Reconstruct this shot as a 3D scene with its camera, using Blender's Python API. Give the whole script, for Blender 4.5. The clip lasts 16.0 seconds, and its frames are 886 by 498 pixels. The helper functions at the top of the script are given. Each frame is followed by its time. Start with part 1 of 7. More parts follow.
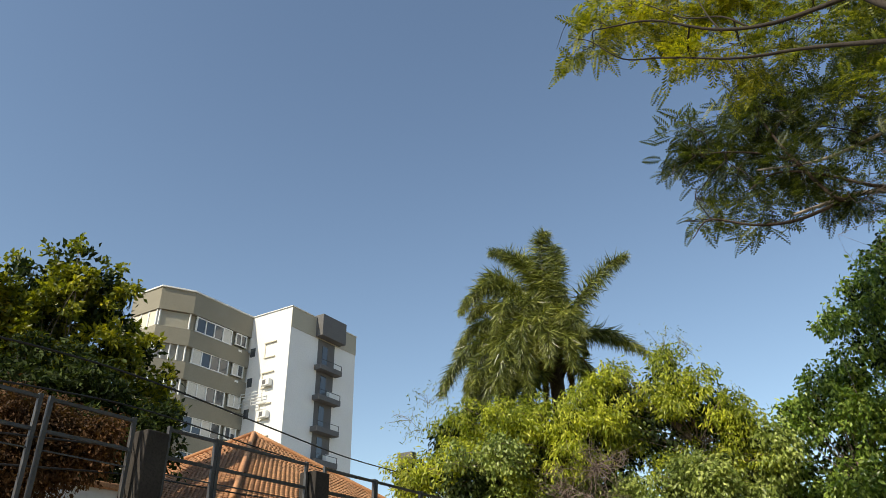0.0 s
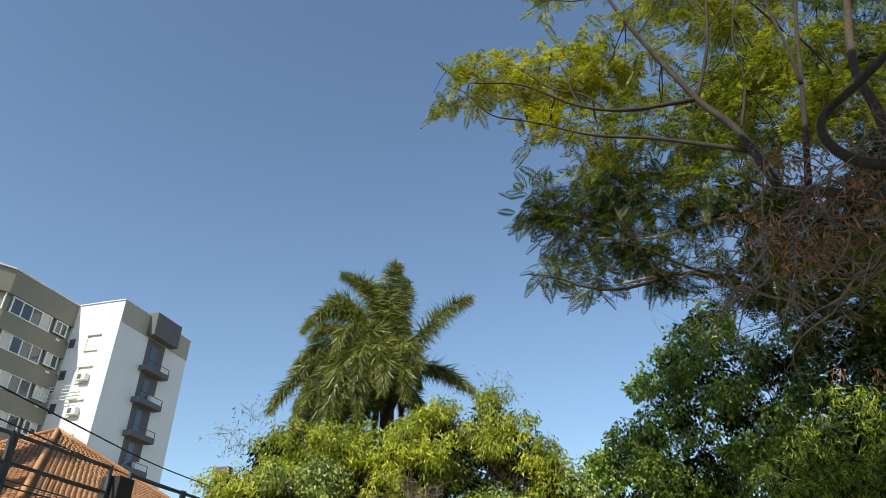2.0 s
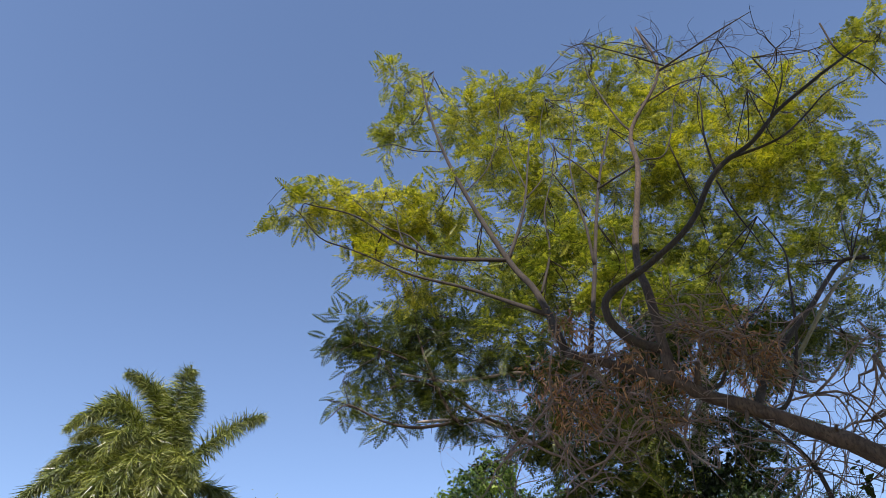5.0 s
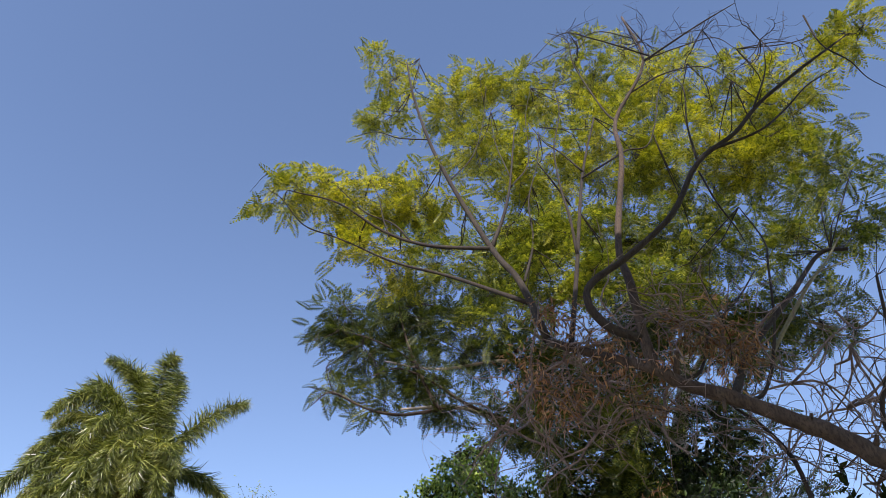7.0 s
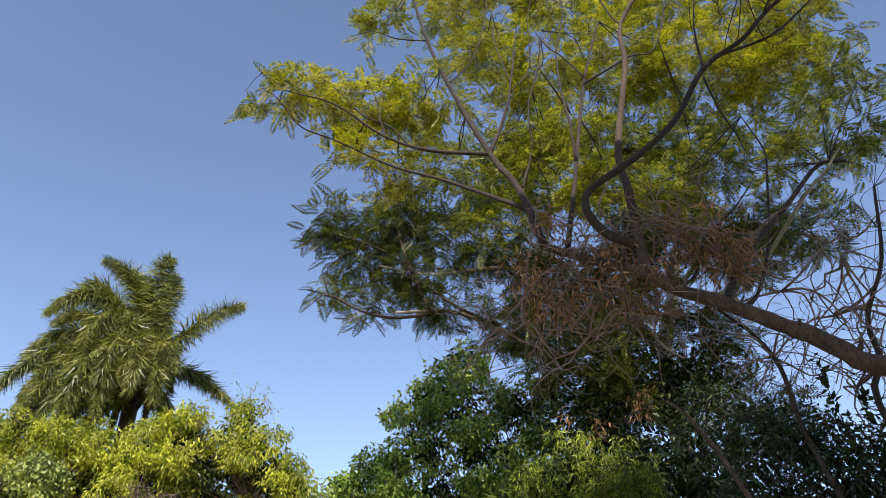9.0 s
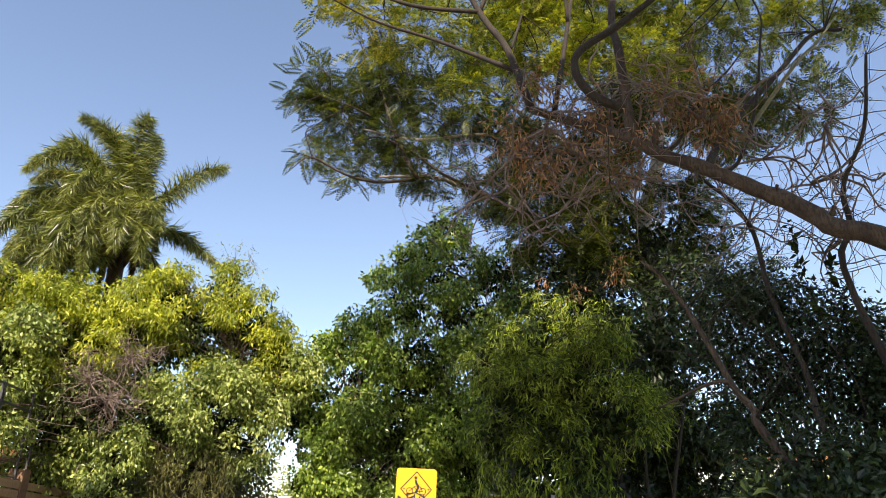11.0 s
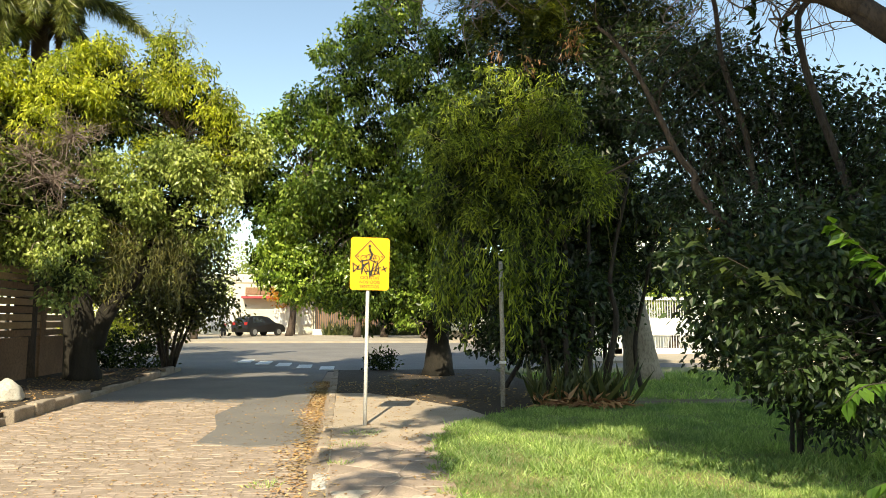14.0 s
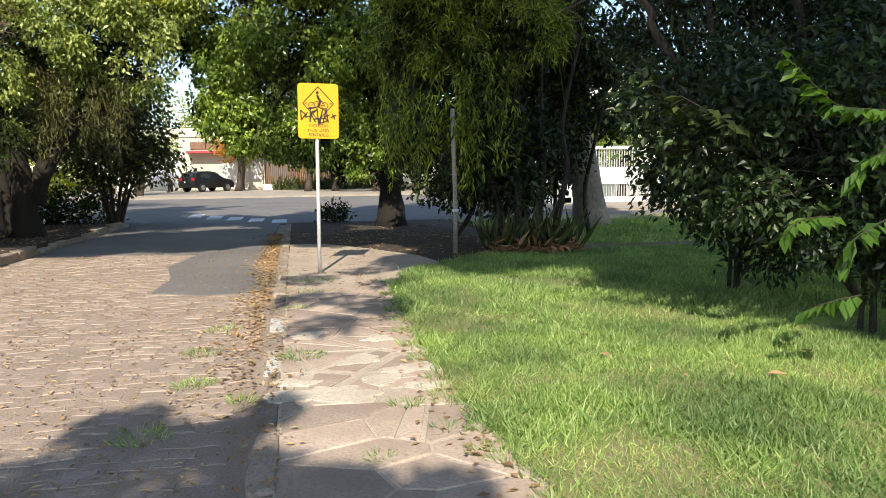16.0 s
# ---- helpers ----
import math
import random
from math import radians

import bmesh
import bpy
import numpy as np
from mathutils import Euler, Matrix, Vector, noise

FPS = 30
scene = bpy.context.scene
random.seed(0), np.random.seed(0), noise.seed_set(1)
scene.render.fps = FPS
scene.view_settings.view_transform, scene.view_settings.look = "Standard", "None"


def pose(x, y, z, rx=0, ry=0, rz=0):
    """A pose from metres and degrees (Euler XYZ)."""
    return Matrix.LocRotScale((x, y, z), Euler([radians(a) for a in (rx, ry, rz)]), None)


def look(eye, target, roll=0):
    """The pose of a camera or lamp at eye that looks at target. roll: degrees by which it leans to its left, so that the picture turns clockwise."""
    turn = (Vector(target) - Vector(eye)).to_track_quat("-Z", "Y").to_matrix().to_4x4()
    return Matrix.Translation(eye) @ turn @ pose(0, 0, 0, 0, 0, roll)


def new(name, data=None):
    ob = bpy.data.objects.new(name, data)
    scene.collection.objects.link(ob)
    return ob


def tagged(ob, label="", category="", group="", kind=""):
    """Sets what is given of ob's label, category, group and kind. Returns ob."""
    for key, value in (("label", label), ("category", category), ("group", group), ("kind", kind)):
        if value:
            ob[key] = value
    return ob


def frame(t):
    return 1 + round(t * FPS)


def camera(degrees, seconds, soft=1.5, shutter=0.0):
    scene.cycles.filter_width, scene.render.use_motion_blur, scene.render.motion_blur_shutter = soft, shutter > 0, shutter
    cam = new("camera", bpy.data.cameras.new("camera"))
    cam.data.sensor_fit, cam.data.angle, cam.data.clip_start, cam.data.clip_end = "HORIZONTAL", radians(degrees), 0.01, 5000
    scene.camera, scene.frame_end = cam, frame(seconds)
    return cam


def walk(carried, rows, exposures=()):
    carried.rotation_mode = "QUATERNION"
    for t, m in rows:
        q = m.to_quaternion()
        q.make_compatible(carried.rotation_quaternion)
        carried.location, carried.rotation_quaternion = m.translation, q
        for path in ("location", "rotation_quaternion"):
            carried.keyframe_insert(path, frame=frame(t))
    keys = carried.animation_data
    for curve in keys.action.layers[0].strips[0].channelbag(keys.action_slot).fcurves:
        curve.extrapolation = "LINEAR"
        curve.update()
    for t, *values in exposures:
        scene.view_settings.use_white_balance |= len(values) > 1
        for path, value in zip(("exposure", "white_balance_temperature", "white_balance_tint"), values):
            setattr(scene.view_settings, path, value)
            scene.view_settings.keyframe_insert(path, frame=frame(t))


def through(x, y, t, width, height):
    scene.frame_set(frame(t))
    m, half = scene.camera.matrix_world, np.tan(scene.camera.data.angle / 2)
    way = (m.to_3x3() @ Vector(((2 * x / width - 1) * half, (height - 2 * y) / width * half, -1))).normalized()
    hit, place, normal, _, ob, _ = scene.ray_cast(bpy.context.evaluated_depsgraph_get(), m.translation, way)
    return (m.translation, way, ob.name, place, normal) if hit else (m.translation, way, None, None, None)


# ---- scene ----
EYE = 1.6
cam = camera(63.34, 16.0, soft=0.55)
# seconds, small drift of the eye (x, y, z), yaw to the left of the street's direction, pitch, roll
ROWS = [
    (0, -0.210, 0.193, 0.741, 31.11, 28.33, -1.16),
    (0.5, -0.041, 0.013, 0.704, 30.06, 28.21, -1.14),
    (1, -0.029, -0.009, 0.661, 25.93, 28.57, -0.05),
    (1.5, -0.013, -0.021, 0.651, 21.40, 29.24, 0.99),
    (2, 0.014, -0.009, 0.646, 18.15, 30.40, 1.37),
    (2.5, -0.046, 0.101, 0.630, 14.40, 32.06, 1.92),
    (3, 0.063, -0.083, 0.555, 10.62, 33.83, 2.26),
    (3.5, 0.045, -0.186, 0.530, 7.83, 36.06, 1.87),
    (4, 0.037, -0.166, 0.546, 4.12, 38.50, 0.96),
    (4.5, 0.072, -0.235, 0.491, 2.09, 40.42, 1.03),
    (4.7, 0.040, -0.248, 0.466, 1.09, 40.84, 1.10),
    (7, 0.093, -0.255, 0.461, -1.07, 39.91, 0.39),
    (7.5, 0.118, -0.244, 0.451, -1.31, 38.77, 0.36),
    (8, 0.113, -0.157, 0.457, -1.48, 37.85, 0.65),
    (8.5, 0.052, -0.213, 0.418, -1.83, 35.60, 0.71),
    (9, -0.007, -0.201, 0.372, -1.98, 32.77, 0.92),
    (9.2, -0.017, -0.210, 0.357, -2.53, 31.47, 0.63),
    (11.3, -0.007, -0.143, 0.131, -3.89, 21.27, 1.48),
    (11.5, 0.004, -0.084, 0.102, -4.04, 20.23, 1.45),
    (12, 0.017, -0.102, 0.034, -4.47, 17.58, 1.76),
    (12.5, 0.016, -0.075, 0.015, -4.86, 14.97, 1.16),
    (13, 0.020, -0.047, 0.005, -5.86, 12.46, 0.42),
    (13.5, 0.012, -0.034, 0.010, -6.47, 9.04, 0.17),
    (14, 0.022, -0.086, 0.001, -7.81, 5.70, 0.12),
    (14.5, -0.001, 0.003, -0.010, -9.07, 3.35, -0.00),
    (15, 0.010, 0.005, -0.038, -9.82, -0.06, -0.31),
    (15.5, 0.015, 0.001, -0.066, -11.51, -3.05, -0.28),
    (16, 0.024, -0.027, -0.089, -11.57, -5.96, -0.71),
]
walk(cam, [(t, pose(x, y, EYE + z, 90 + pitch, 0, yaw) @ pose(0, 0, 0, 0, 0, roll)) for t, x, y, z, yaw, pitch, roll in ROWS],
     exposures=[(0.0, 0.42, 7250, 7), (2.5, 0.5, 6500, 4), (4.5, 0.70, 6400, 15), (7.5, 0.76, 6500, 19), (9.0, 0.77, 6750, 18), (11.5, 1.10, 7600, 15), (13.5, 1.12, 8500, 1), (14.5, 0.97, 7550, 5), (16.0, 0.79, 6900, 10)])

# ---- light ----
SUN_ELEV, SUN_TURN = radians(40), radians(193)
world = bpy.data.worlds.new("sky")
scene.world = world
world.use_nodes = True
wn = world.node_tree
sky = wn.nodes.new("ShaderNodeTexSky")
sky.sky_type = 'NISHITA'
sky.sun_disc = False
sky.sun_elevation, sky.sun_rotation = SUN_ELEV, SUN_TURN
sky.air_density, sky.dust_density, sky.ozone_density = 1.0, 0.4, 2.0
wn.nodes["Background"].inputs["Strength"].default_value = 0.13
wn.links.new(sky.outputs["Color"], wn.nodes["Background"].inputs["Color"])
sun_data = bpy.data.lights.new("sun", 'SUN')
sun_data.energy, sun_data.angle, sun_data.color = 3.8, radians(0.53), (1.0, 0.93, 0.82)
sun = new("sun", sun_data)
to_sun = Vector((math.sin(SUN_TURN) * math.cos(SUN_ELEV), math.cos(SUN_TURN) * math.cos(SUN_ELEV), math.sin(SUN_ELEV)))
sun.matrix_world = look(to_sun * 60, (0, 0, 0))

# ---- materials ----
def make_material(name):
    m = bpy.data.materials.new(name)
    m.use_nodes = True
    return m, m.node_tree.nodes, m.node_tree.links, m.node_tree.nodes["Principled BSDF"]


def ramp(nodes, links, source, stops):
    r = nodes.new("ShaderNodeValToRGB")
    while len(r.color_ramp.elements) < len(stops):
        r.color_ramp.elements.new(0.5)
    for e, (at, c) in zip(r.color_ramp.elements, stops):
        e.position, e.color = at, (*c, 1)
    links.new(source, r.inputs[0])
    return r.outputs[0]


def noise_node(nodes, links, scale, detail=4.0, coords="Object", stretch=None, rough=0.6):
    tc = nodes.new("ShaderNodeTexCoord")
    n = nodes.new("ShaderNodeTexNoise")
    n.inputs["Scale"].default_value, n.inputs["Detail"].default_value, n.inputs["Roughness"].default_value = scale, detail, rough
    if stretch:
        mp = nodes.new("ShaderNodeMapping")
        mp.inputs["Scale"].default_value = stretch
        links.new(tc.outputs[coords], mp.inputs[0])
        links.new(mp.outputs[0], n.inputs["Vector"])
    else:
        links.new(tc.outputs[coords], n.inputs["Vector"])
    return n.outputs["Fac"]


def mix(nodes, links, fac, a, b, blend='MIX'):
    m = nodes.new("ShaderNodeMix")
    m.data_type, m.blend_type = 'RGBA', blend
    for sock, v in ((m.inputs[0], fac), (m.inputs[6], a), (m.inputs[7], b)):
        if isinstance(v, (int, float)):
            sock.default_value = v
        elif isinstance(v, tuple):
            sock.default_value = (*v, 1)
        else:
            links.new(v, sock)
    return m.outputs[2]


def rough_surface(name, a, b, c, scale=6.0, fine=60.0, rough=0.85, bump=0.3, stretch=None, island=0.0, metal=0.0, random_ob=0.0):
    """Two scales of variation: broad stains between a and b, fine grain towards c, and relief."""
    m, n, l, p = make_material(name)
    broad = ramp(n, l, noise_node(n, l, scale, 5, stretch=stretch), [(0.32, a), (0.68, b)])
    grain = noise_node(n, l, fine, 3, stretch=stretch)
    g = ramp(n, l, grain, [(0.45, (0, 0, 0)), (0.75, (1, 1, 1))])
    col = mix(n, l, g, broad, c)
    for amount, node, out in ((island, "ShaderNodeNewGeometry", "Random Per Island"), (random_ob, "ShaderNodeObjectInfo", "Random")):
        if amount:
            src = n.new(node).outputs[out]
            tone = ramp(n, l, src, [(0.0, (1 - amount,) * 3), (1.0, (1 + amount,) * 3)])
            col = mix(n, l, 1.0, col, tone, 'MULTIPLY')
    l.new(col, p.inputs["Base Color"])
    p.inputs["Roughness"].default_value, p.inputs["Metallic"].default_value = rough, metal
    if bump:
        b_ = n.new("ShaderNodeBump")
        b_.inputs["Strength"].default_value, b_.inputs["Distance"].default_value = bump, 0.02
        l.new(grain, b_.inputs["Height"])
        l.new(b_.outputs[0], p.inputs["Normal"])
    return m


def leaf_surface(name, dark, mid, light, rough=0.45, through=0.35, patch=0.5):
    """Leaf blades: tone by leaf and by broad patches of the crown; light passes through in part."""
    m, n, l, p = make_material(name)
    per = n.new("ShaderNodeNewGeometry").outputs["Random Per Island"]
    col = ramp(n, l, per, [(0.0, dark), (0.5, mid), (1.0, light)])
    broad = ramp(n, l, noise_node(n, l, patch, 2), [(0.36, (0.62, 0.68, 0.62)), (0.64, (1.3, 1.25, 1.05))])
    col = mix(n, l, 1.0, col, broad, 'MULTIPLY')
    l.new(col, p.inputs["Base Color"])
    p.inputs["Roughness"].default_value = rough
    p.inputs["Specular IOR Level"].default_value = 0.5 if rough < 0.6 else 0.15
    t = n.new("ShaderNodeBsdfTranslucent")
    l.new(mix(n, l, 1.0, col, (1.25, 1.3, 0.6), 'MULTIPLY'), t.inputs["Color"])
    s = n.new("ShaderNodeMixShader")
    s.inputs[0].default_value = through
    l.new(p.outputs[0], s.inputs[1])
    l.new(t.outputs[0], s.inputs[2])
    l.new(s.outputs[0], n["Material Output"].inputs["Surface"])
    return m


def plain(name, colour, rough=0.5, metal=0.0, vary=0.12, scale=9.0):
    lo, hi = (tuple(max(0.0, c * k) for c in colour) for k in (1 - vary, 1 + vary))
    return rough_surface(name, lo, hi, tuple(c * (1 - vary / 2) for c in colour), scale, 90, rough, 0.05, metal=metal)


def glass_pane(name, tint):
    m, n, l, p = make_material(name)
    p.inputs["Base Color"].default_value, p.inputs["Roughness"].default_value = (*tint, 1), 0.06
    p.inputs["Specular IOR Level"].default_value = 0.9
    return m


# one feathery leaf in three tones: sunlit, then two copies darkened for shade
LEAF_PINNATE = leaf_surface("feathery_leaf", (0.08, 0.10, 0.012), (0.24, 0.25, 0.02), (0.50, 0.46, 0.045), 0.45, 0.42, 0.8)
LEAF_PINNATE_SHADED = leaf_surface("feathery_leaf_shaded", (0.06, 0.085, 0.014), (0.16, 0.19, 0.024), (0.39, 0.39, 0.055), 0.45, 0.4, 0.8)
LEAF_PINNATE_DEEP_SHADE = leaf_surface("feathery_leaf_deep_shade", (0.03, 0.05, 0.012), (0.07, 0.095, 0.02), (0.18, 0.20, 0.035), 0.45, 0.3)
LEAF_VINE = leaf_surface("vine_leaf", (0.14, 0.18, 0.022), (0.35, 0.40, 0.045), (0.67, 0.67, 0.12), 0.42, 0.42, 0.7)
LEAF_FICUS = leaf_surface("glossy_leaf", (0.05, 0.10, 0.018), (0.175, 0.275, 0.042), (0.47, 0.58, 0.15), 0.3, 0.26)
LEAF_WILLOW = leaf_surface("narrow_leaf", (0.08, 0.12, 0.03), (0.235, 0.30, 0.075), (0.55, 0.61, 0.23), 0.38, 0.28)
# near-black because deep shade over shrubs and understorey is put into the colour
LEAF_SHRUB = leaf_surface("evergreen_leaf_in_shade", (0.009, 0.020, 0.008), (0.018, 0.037, 0.013), (0.055, 0.095, 0.03), 0.42, 0.2)
# dark leaf of hedges; also paints the shade inside and under crowns
LEAF_DARK = leaf_surface("shrub_and_shade_leaf", (0.014, 0.023, 0.011), (0.027, 0.043, 0.016), (0.075, 0.105, 0.032), 0.7, 0.25)
LEAF_WEEP = leaf_surface("weeping_leaf", (0.035, 0.065, 0.012), (0.16, 0.225, 0.03), (0.46, 0.54, 0.10), 0.4, 0.42)
# lighter leaf for shoots that catch the sun
LEAF_BRIGHT = leaf_surface("sunlit_shoot_leaf", (0.06, 0.13, 0.02), (0.09, 0.19, 0.03), (0.13, 0.24, 0.04), 0.3, 0.4)
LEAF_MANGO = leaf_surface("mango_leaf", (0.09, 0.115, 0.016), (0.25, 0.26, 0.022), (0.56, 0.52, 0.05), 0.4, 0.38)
LEAF_RUSTY = leaf_surface("rusty_leaf", (0.05, 0.055, 0.02), (0.10, 0.10, 0.035), (0.19, 0.18, 0.06), 0.5, 0.25)
LEAF_COPPER = leaf_surface("copper_leaf", (0.07, 0.034, 0.02), (0.115, 0.058, 0.032), (0.17, 0.09, 0.05), 0.6, 0.25)
LEAF_DEAD = leaf_surface("withered_leaf", (0.20, 0.095, 0.06), (0.37, 0.20, 0.13), (0.54, 0.35, 0.24), 0.8, 0.25)
LEAF_PALM = leaf_surface("palm_leaflet", (0.05, 0.065, 0.015), (0.13, 0.155, 0.03), (0.36, 0.38, 0.11), 0.36, 0.22, 0.9)
LEAF_PALM_OLD = leaf_surface("withered_frond", (0.13, 0.085, 0.04), (0.19, 0.125, 0.06), (0.27, 0.20, 0.09), 0.8, 0.2)
LEAF_FLOWER = leaf_surface("orange_blossom", (0.30, 0.10, 0.02), (0.42, 0.17, 0.03), (0.35, 0.25, 0.05), 0.6, 0.3)
GRASS = leaf_surface("grass_blade", (0.15, 0.25, 0.075), (0.27, 0.40, 0.14), (0.52, 0.62, 0.31), 0.5, 0.4, 0.9)
GRASS_DRY = leaf_surface("dry_grass_blade", (0.31, 0.28, 0.13), (0.42, 0.38, 0.19), (0.50, 0.46, 0.26), 0.8, 0.2, 0.9)
SPEAR = leaf_surface("sword_leaf", (0.035, 0.05, 0.02), (0.06, 0.08, 0.03), (0.15, 0.15, 0.06), 0.5, 0.2)
LITTER = leaf_surface("fallen_leaf", (0.27, 0.155, 0.09), (0.42, 0.265, 0.155), (0.55, 0.41, 0.26), 0.85, 0.1)
BARK = rough_surface("brown_bark", (0.045, 0.030, 0.022), (0.115, 0.082, 0.06), (0.026, 0.018, 0.013), 6, 40, 0.9, 0.7, (1, 1, 0.3))
# bark darkened to near black in place of canopy shade on the trunks
BARK_SHADED = rough_surface("shaded_bark", (0.016, 0.014, 0.010), (0.030, 0.025, 0.018), (0.012, 0.010, 0.008), 5, 45, 0.95, 0.8, (1, 1, 0.3))
BARK_DARK = rough_surface("dark_bark", (0.032, 0.025, 0.020), (0.062, 0.050, 0.040), (0.018, 0.014, 0.012), 5, 45, 0.95, 0.7, (1, 1, 0.3))
BARK_PALE = rough_surface("pale_smooth_bark", (0.26, 0.22, 0.175), (0.41, 0.36, 0.295), (0.15, 0.12, 0.09), 3, 18, 0.85, 0.4, (1, 1, 0.5))
TWIG = rough_surface("grey_twig", (0.17, 0.125, 0.105), (0.33, 0.255, 0.22), (0.11, 0.08, 0.065), 4, 30, 0.9, 0.2)
TWIG_GREEN = rough_surface("young_twig", (0.17, 0.16, 0.08), (0.25, 0.23, 0.13), (0.12, 0.10, 0.05), 4, 30, 0.8, 0.2)
SOIL = rough_surface("leafy_soil", (0.13, 0.10, 0.065), (0.22, 0.17, 0.11), (0.28, 0.21, 0.12), 1.2, 35, 0.95, 0.6)
TURF = rough_surface("turf", (0.14, 0.175, 0.055), (0.23, 0.23, 0.10), (0.33, 0.27, 0.16), 1.4, 40, 0.95, 0.6)
# leaf mould, made darker still to include the trees' shade
SHADED_HUMUS = rough_surface("leaf_mould_with_shade", (0.034, 0.026, 0.02), (0.06, 0.045, 0.032), (0.095, 0.066, 0.04), 1.5, 40, 0.95, 0.6)
PALE_SAND = rough_surface("trodden_sand", (0.40, 0.325, 0.255), (0.53, 0.44, 0.35), (0.33, 0.26, 0.19), 1.1, 45, 0.95, 0.5)
SAND = rough_surface("sandy_joint", (0.31, 0.245, 0.195), (0.385, 0.305, 0.245), (0.27, 0.21, 0.165), 1.2, 50, 0.95, 0.5)
COBBLE = rough_surface("cobble", (0.34, 0.265, 0.215), (0.42, 0.335, 0.27), (0.29, 0.225, 0.18), 0.8, 40, 0.9, 0.5, island=0.12, random_ob=0.10)
ASPHALT = rough_surface("asphalt", (0.165, 0.155, 0.148), (0.225, 0.21, 0.195), (0.13, 0.122, 0.115), 0.5, 70, 0.9, 0.4)
ROADPAINT = rough_surface("road_paint", (0.68, 0.68, 0.66), (0.8, 0.8, 0.78), (0.5, 0.5, 0.48), 4, 30, 0.8, 0.2)
FLAG = rough_surface("flagstone", (0.37, 0.28, 0.225), (0.54, 0.43, 0.345), (0.33, 0.255, 0.20), 1.6, 35, 0.85, 0.35, random_ob=0.2)
MORTAR = rough_surface("pale_mortar", (0.42, 0.345, 0.275), (0.60, 0.52, 0.425), (0.36, 0.29, 0.225), 1.4, 40, 0.95, 0.4)
KERB = rough_surface("kerb_stone", (0.28, 0.225, 0.175), (0.42, 0.345, 0.275), (0.19, 0.15, 0.11), 3, 40, 0.9, 0.4, random_ob=0.15)
SMEAR = rough_surface("lime_mortar_skin", (0.52, 0.45, 0.36), (0.70, 0.63, 0.52), (0.45, 0.37, 0.29), 3.0, 40, 0.95, 0.4)
LIME = rough_surface("limewashed_kerb", (0.5, 0.47, 0.42), (0.72, 0.7, 0.66), (0.36, 0.31, 0.26), 7, 30, 0.9, 0.4)
PAVING = rough_surface("concrete_paving", (0.34, 0.295, 0.235), (0.45, 0.39, 0.315), (0.27, 0.225, 0.17), 1.0, 30, 0.95, 0.3)
WHITE = rough_surface("white_render", (0.74, 0.74, 0.73), (0.80, 0.80, 0.79), (0.70, 0.70, 0.69), 0.35, 9, 0.85, 0.08)
CREAM = rough_surface("cream_render", (0.62, 0.58, 0.47), (0.68, 0.64, 0.53), (0.58, 0.54, 0.44), 0.4, 9, 0.85, 0.08)
OLIVE = rough_surface("olive_grey_render", (0.235, 0.215, 0.165), (0.27, 0.25, 0.195), (0.22, 0.20, 0.15), 0.5, 9, 0.85, 0.08)
OLIVE_LIGHT = rough_surface("light_olive_render", (0.40, 0.375, 0.30), (0.45, 0.42, 0.34), (0.37, 0.345, 0.275), 0.5, 9, 0.85, 0.08)
SLATE = rough_surface("slate_grey_render", (0.115, 0.113, 0.115), (0.15, 0.147, 0.147), (0.10, 0.10, 0.10), 0.6, 9, 0.85, 0.08)
FRAME_WHITE = plain("white_frame", (0.78, 0.78, 0.76), 0.4)
GLASS = glass_pane("window_glass", (0.06, 0.07, 0.08))
CURTAIN = plain("white_curtain", (0.62, 0.6, 0.55), 0.9)
TILE = rough_surface("clay_tile", (0.42, 0.20, 0.095), (0.56, 0.30, 0.15), (0.34, 0.16, 0.08), 0.9, 22, 0.9, 0.3, island=0.2, random_ob=0.1)
BRICKWALL = rough_surface("brown_masonry", (0.23, 0.135, 0.08), (0.33, 0.20, 0.12), (0.17, 0.10, 0.06), 1.3, 18, 0.9, 0.4)
DARK_STONE = rough_surface("dark_stained_stone", (0.028, 0.024, 0.022), (0.05, 0.043, 0.038), (0.02, 0.018, 0.016), 2.5, 30, 0.9, 0.3)
OCHRE = rough_surface("ochre_render", (0.42, 0.27, 0.15), (0.52, 0.35, 0.20), (0.33, 0.21, 0.11), 1.0, 18, 0.9, 0.2)
DARK_METAL = rough_surface("dark_painted_metal", (0.055, 0.058, 0.066), (0.09, 0.094, 0.105), (0.12, 0.10, 0.08), 4, 40, 0.4, 0.1, metal=0.2)
GALVANISED = rough_surface("galvanised_steel", (0.64, 0.64, 0.63), (0.74, 0.74, 0.73), (0.50, 0.48, 0.45), 5, 40, 0.5, 0.1, metal=0.1)
RUSTY_POST = rough_surface("weathered_post", (0.30, 0.28, 0.25), (0.42, 0.40, 0.37), (0.20, 0.14, 0.10), 4, 30, 0.7, 0.2)
YELLOW = rough_surface("yellow_sign_face", (0.80, 0.42, 0.006), (0.86, 0.475, 0.01), (0.72, 0.36, 0.006), 3, 30, 0.5, 0.03)
BLACK = plain("black_paint", (0.015, 0.013, 0.013), 0.5)
CABLE = plain("black_cable", (0.02, 0.02, 0.022), 0.6)
CAR_PAINT = plain("dark_car_paint", (0.012, 0.011, 0.012), 0.3)
TYRE = plain("tyre_rubber", (0.02, 0.02, 0.02), 0.8)
RIM = plain("wheel_rim", (0.45, 0.45, 0.46), 0.3, 0.8)
RED = plain("red_paint", (0.45, 0.03, 0.03), 0.4)
PINK = plain("red_awning", (0.40, 0.06, 0.07), 0.7)
TAIL = plain("tail_lamp", (0.35, 0.02, 0.02), 0.2)
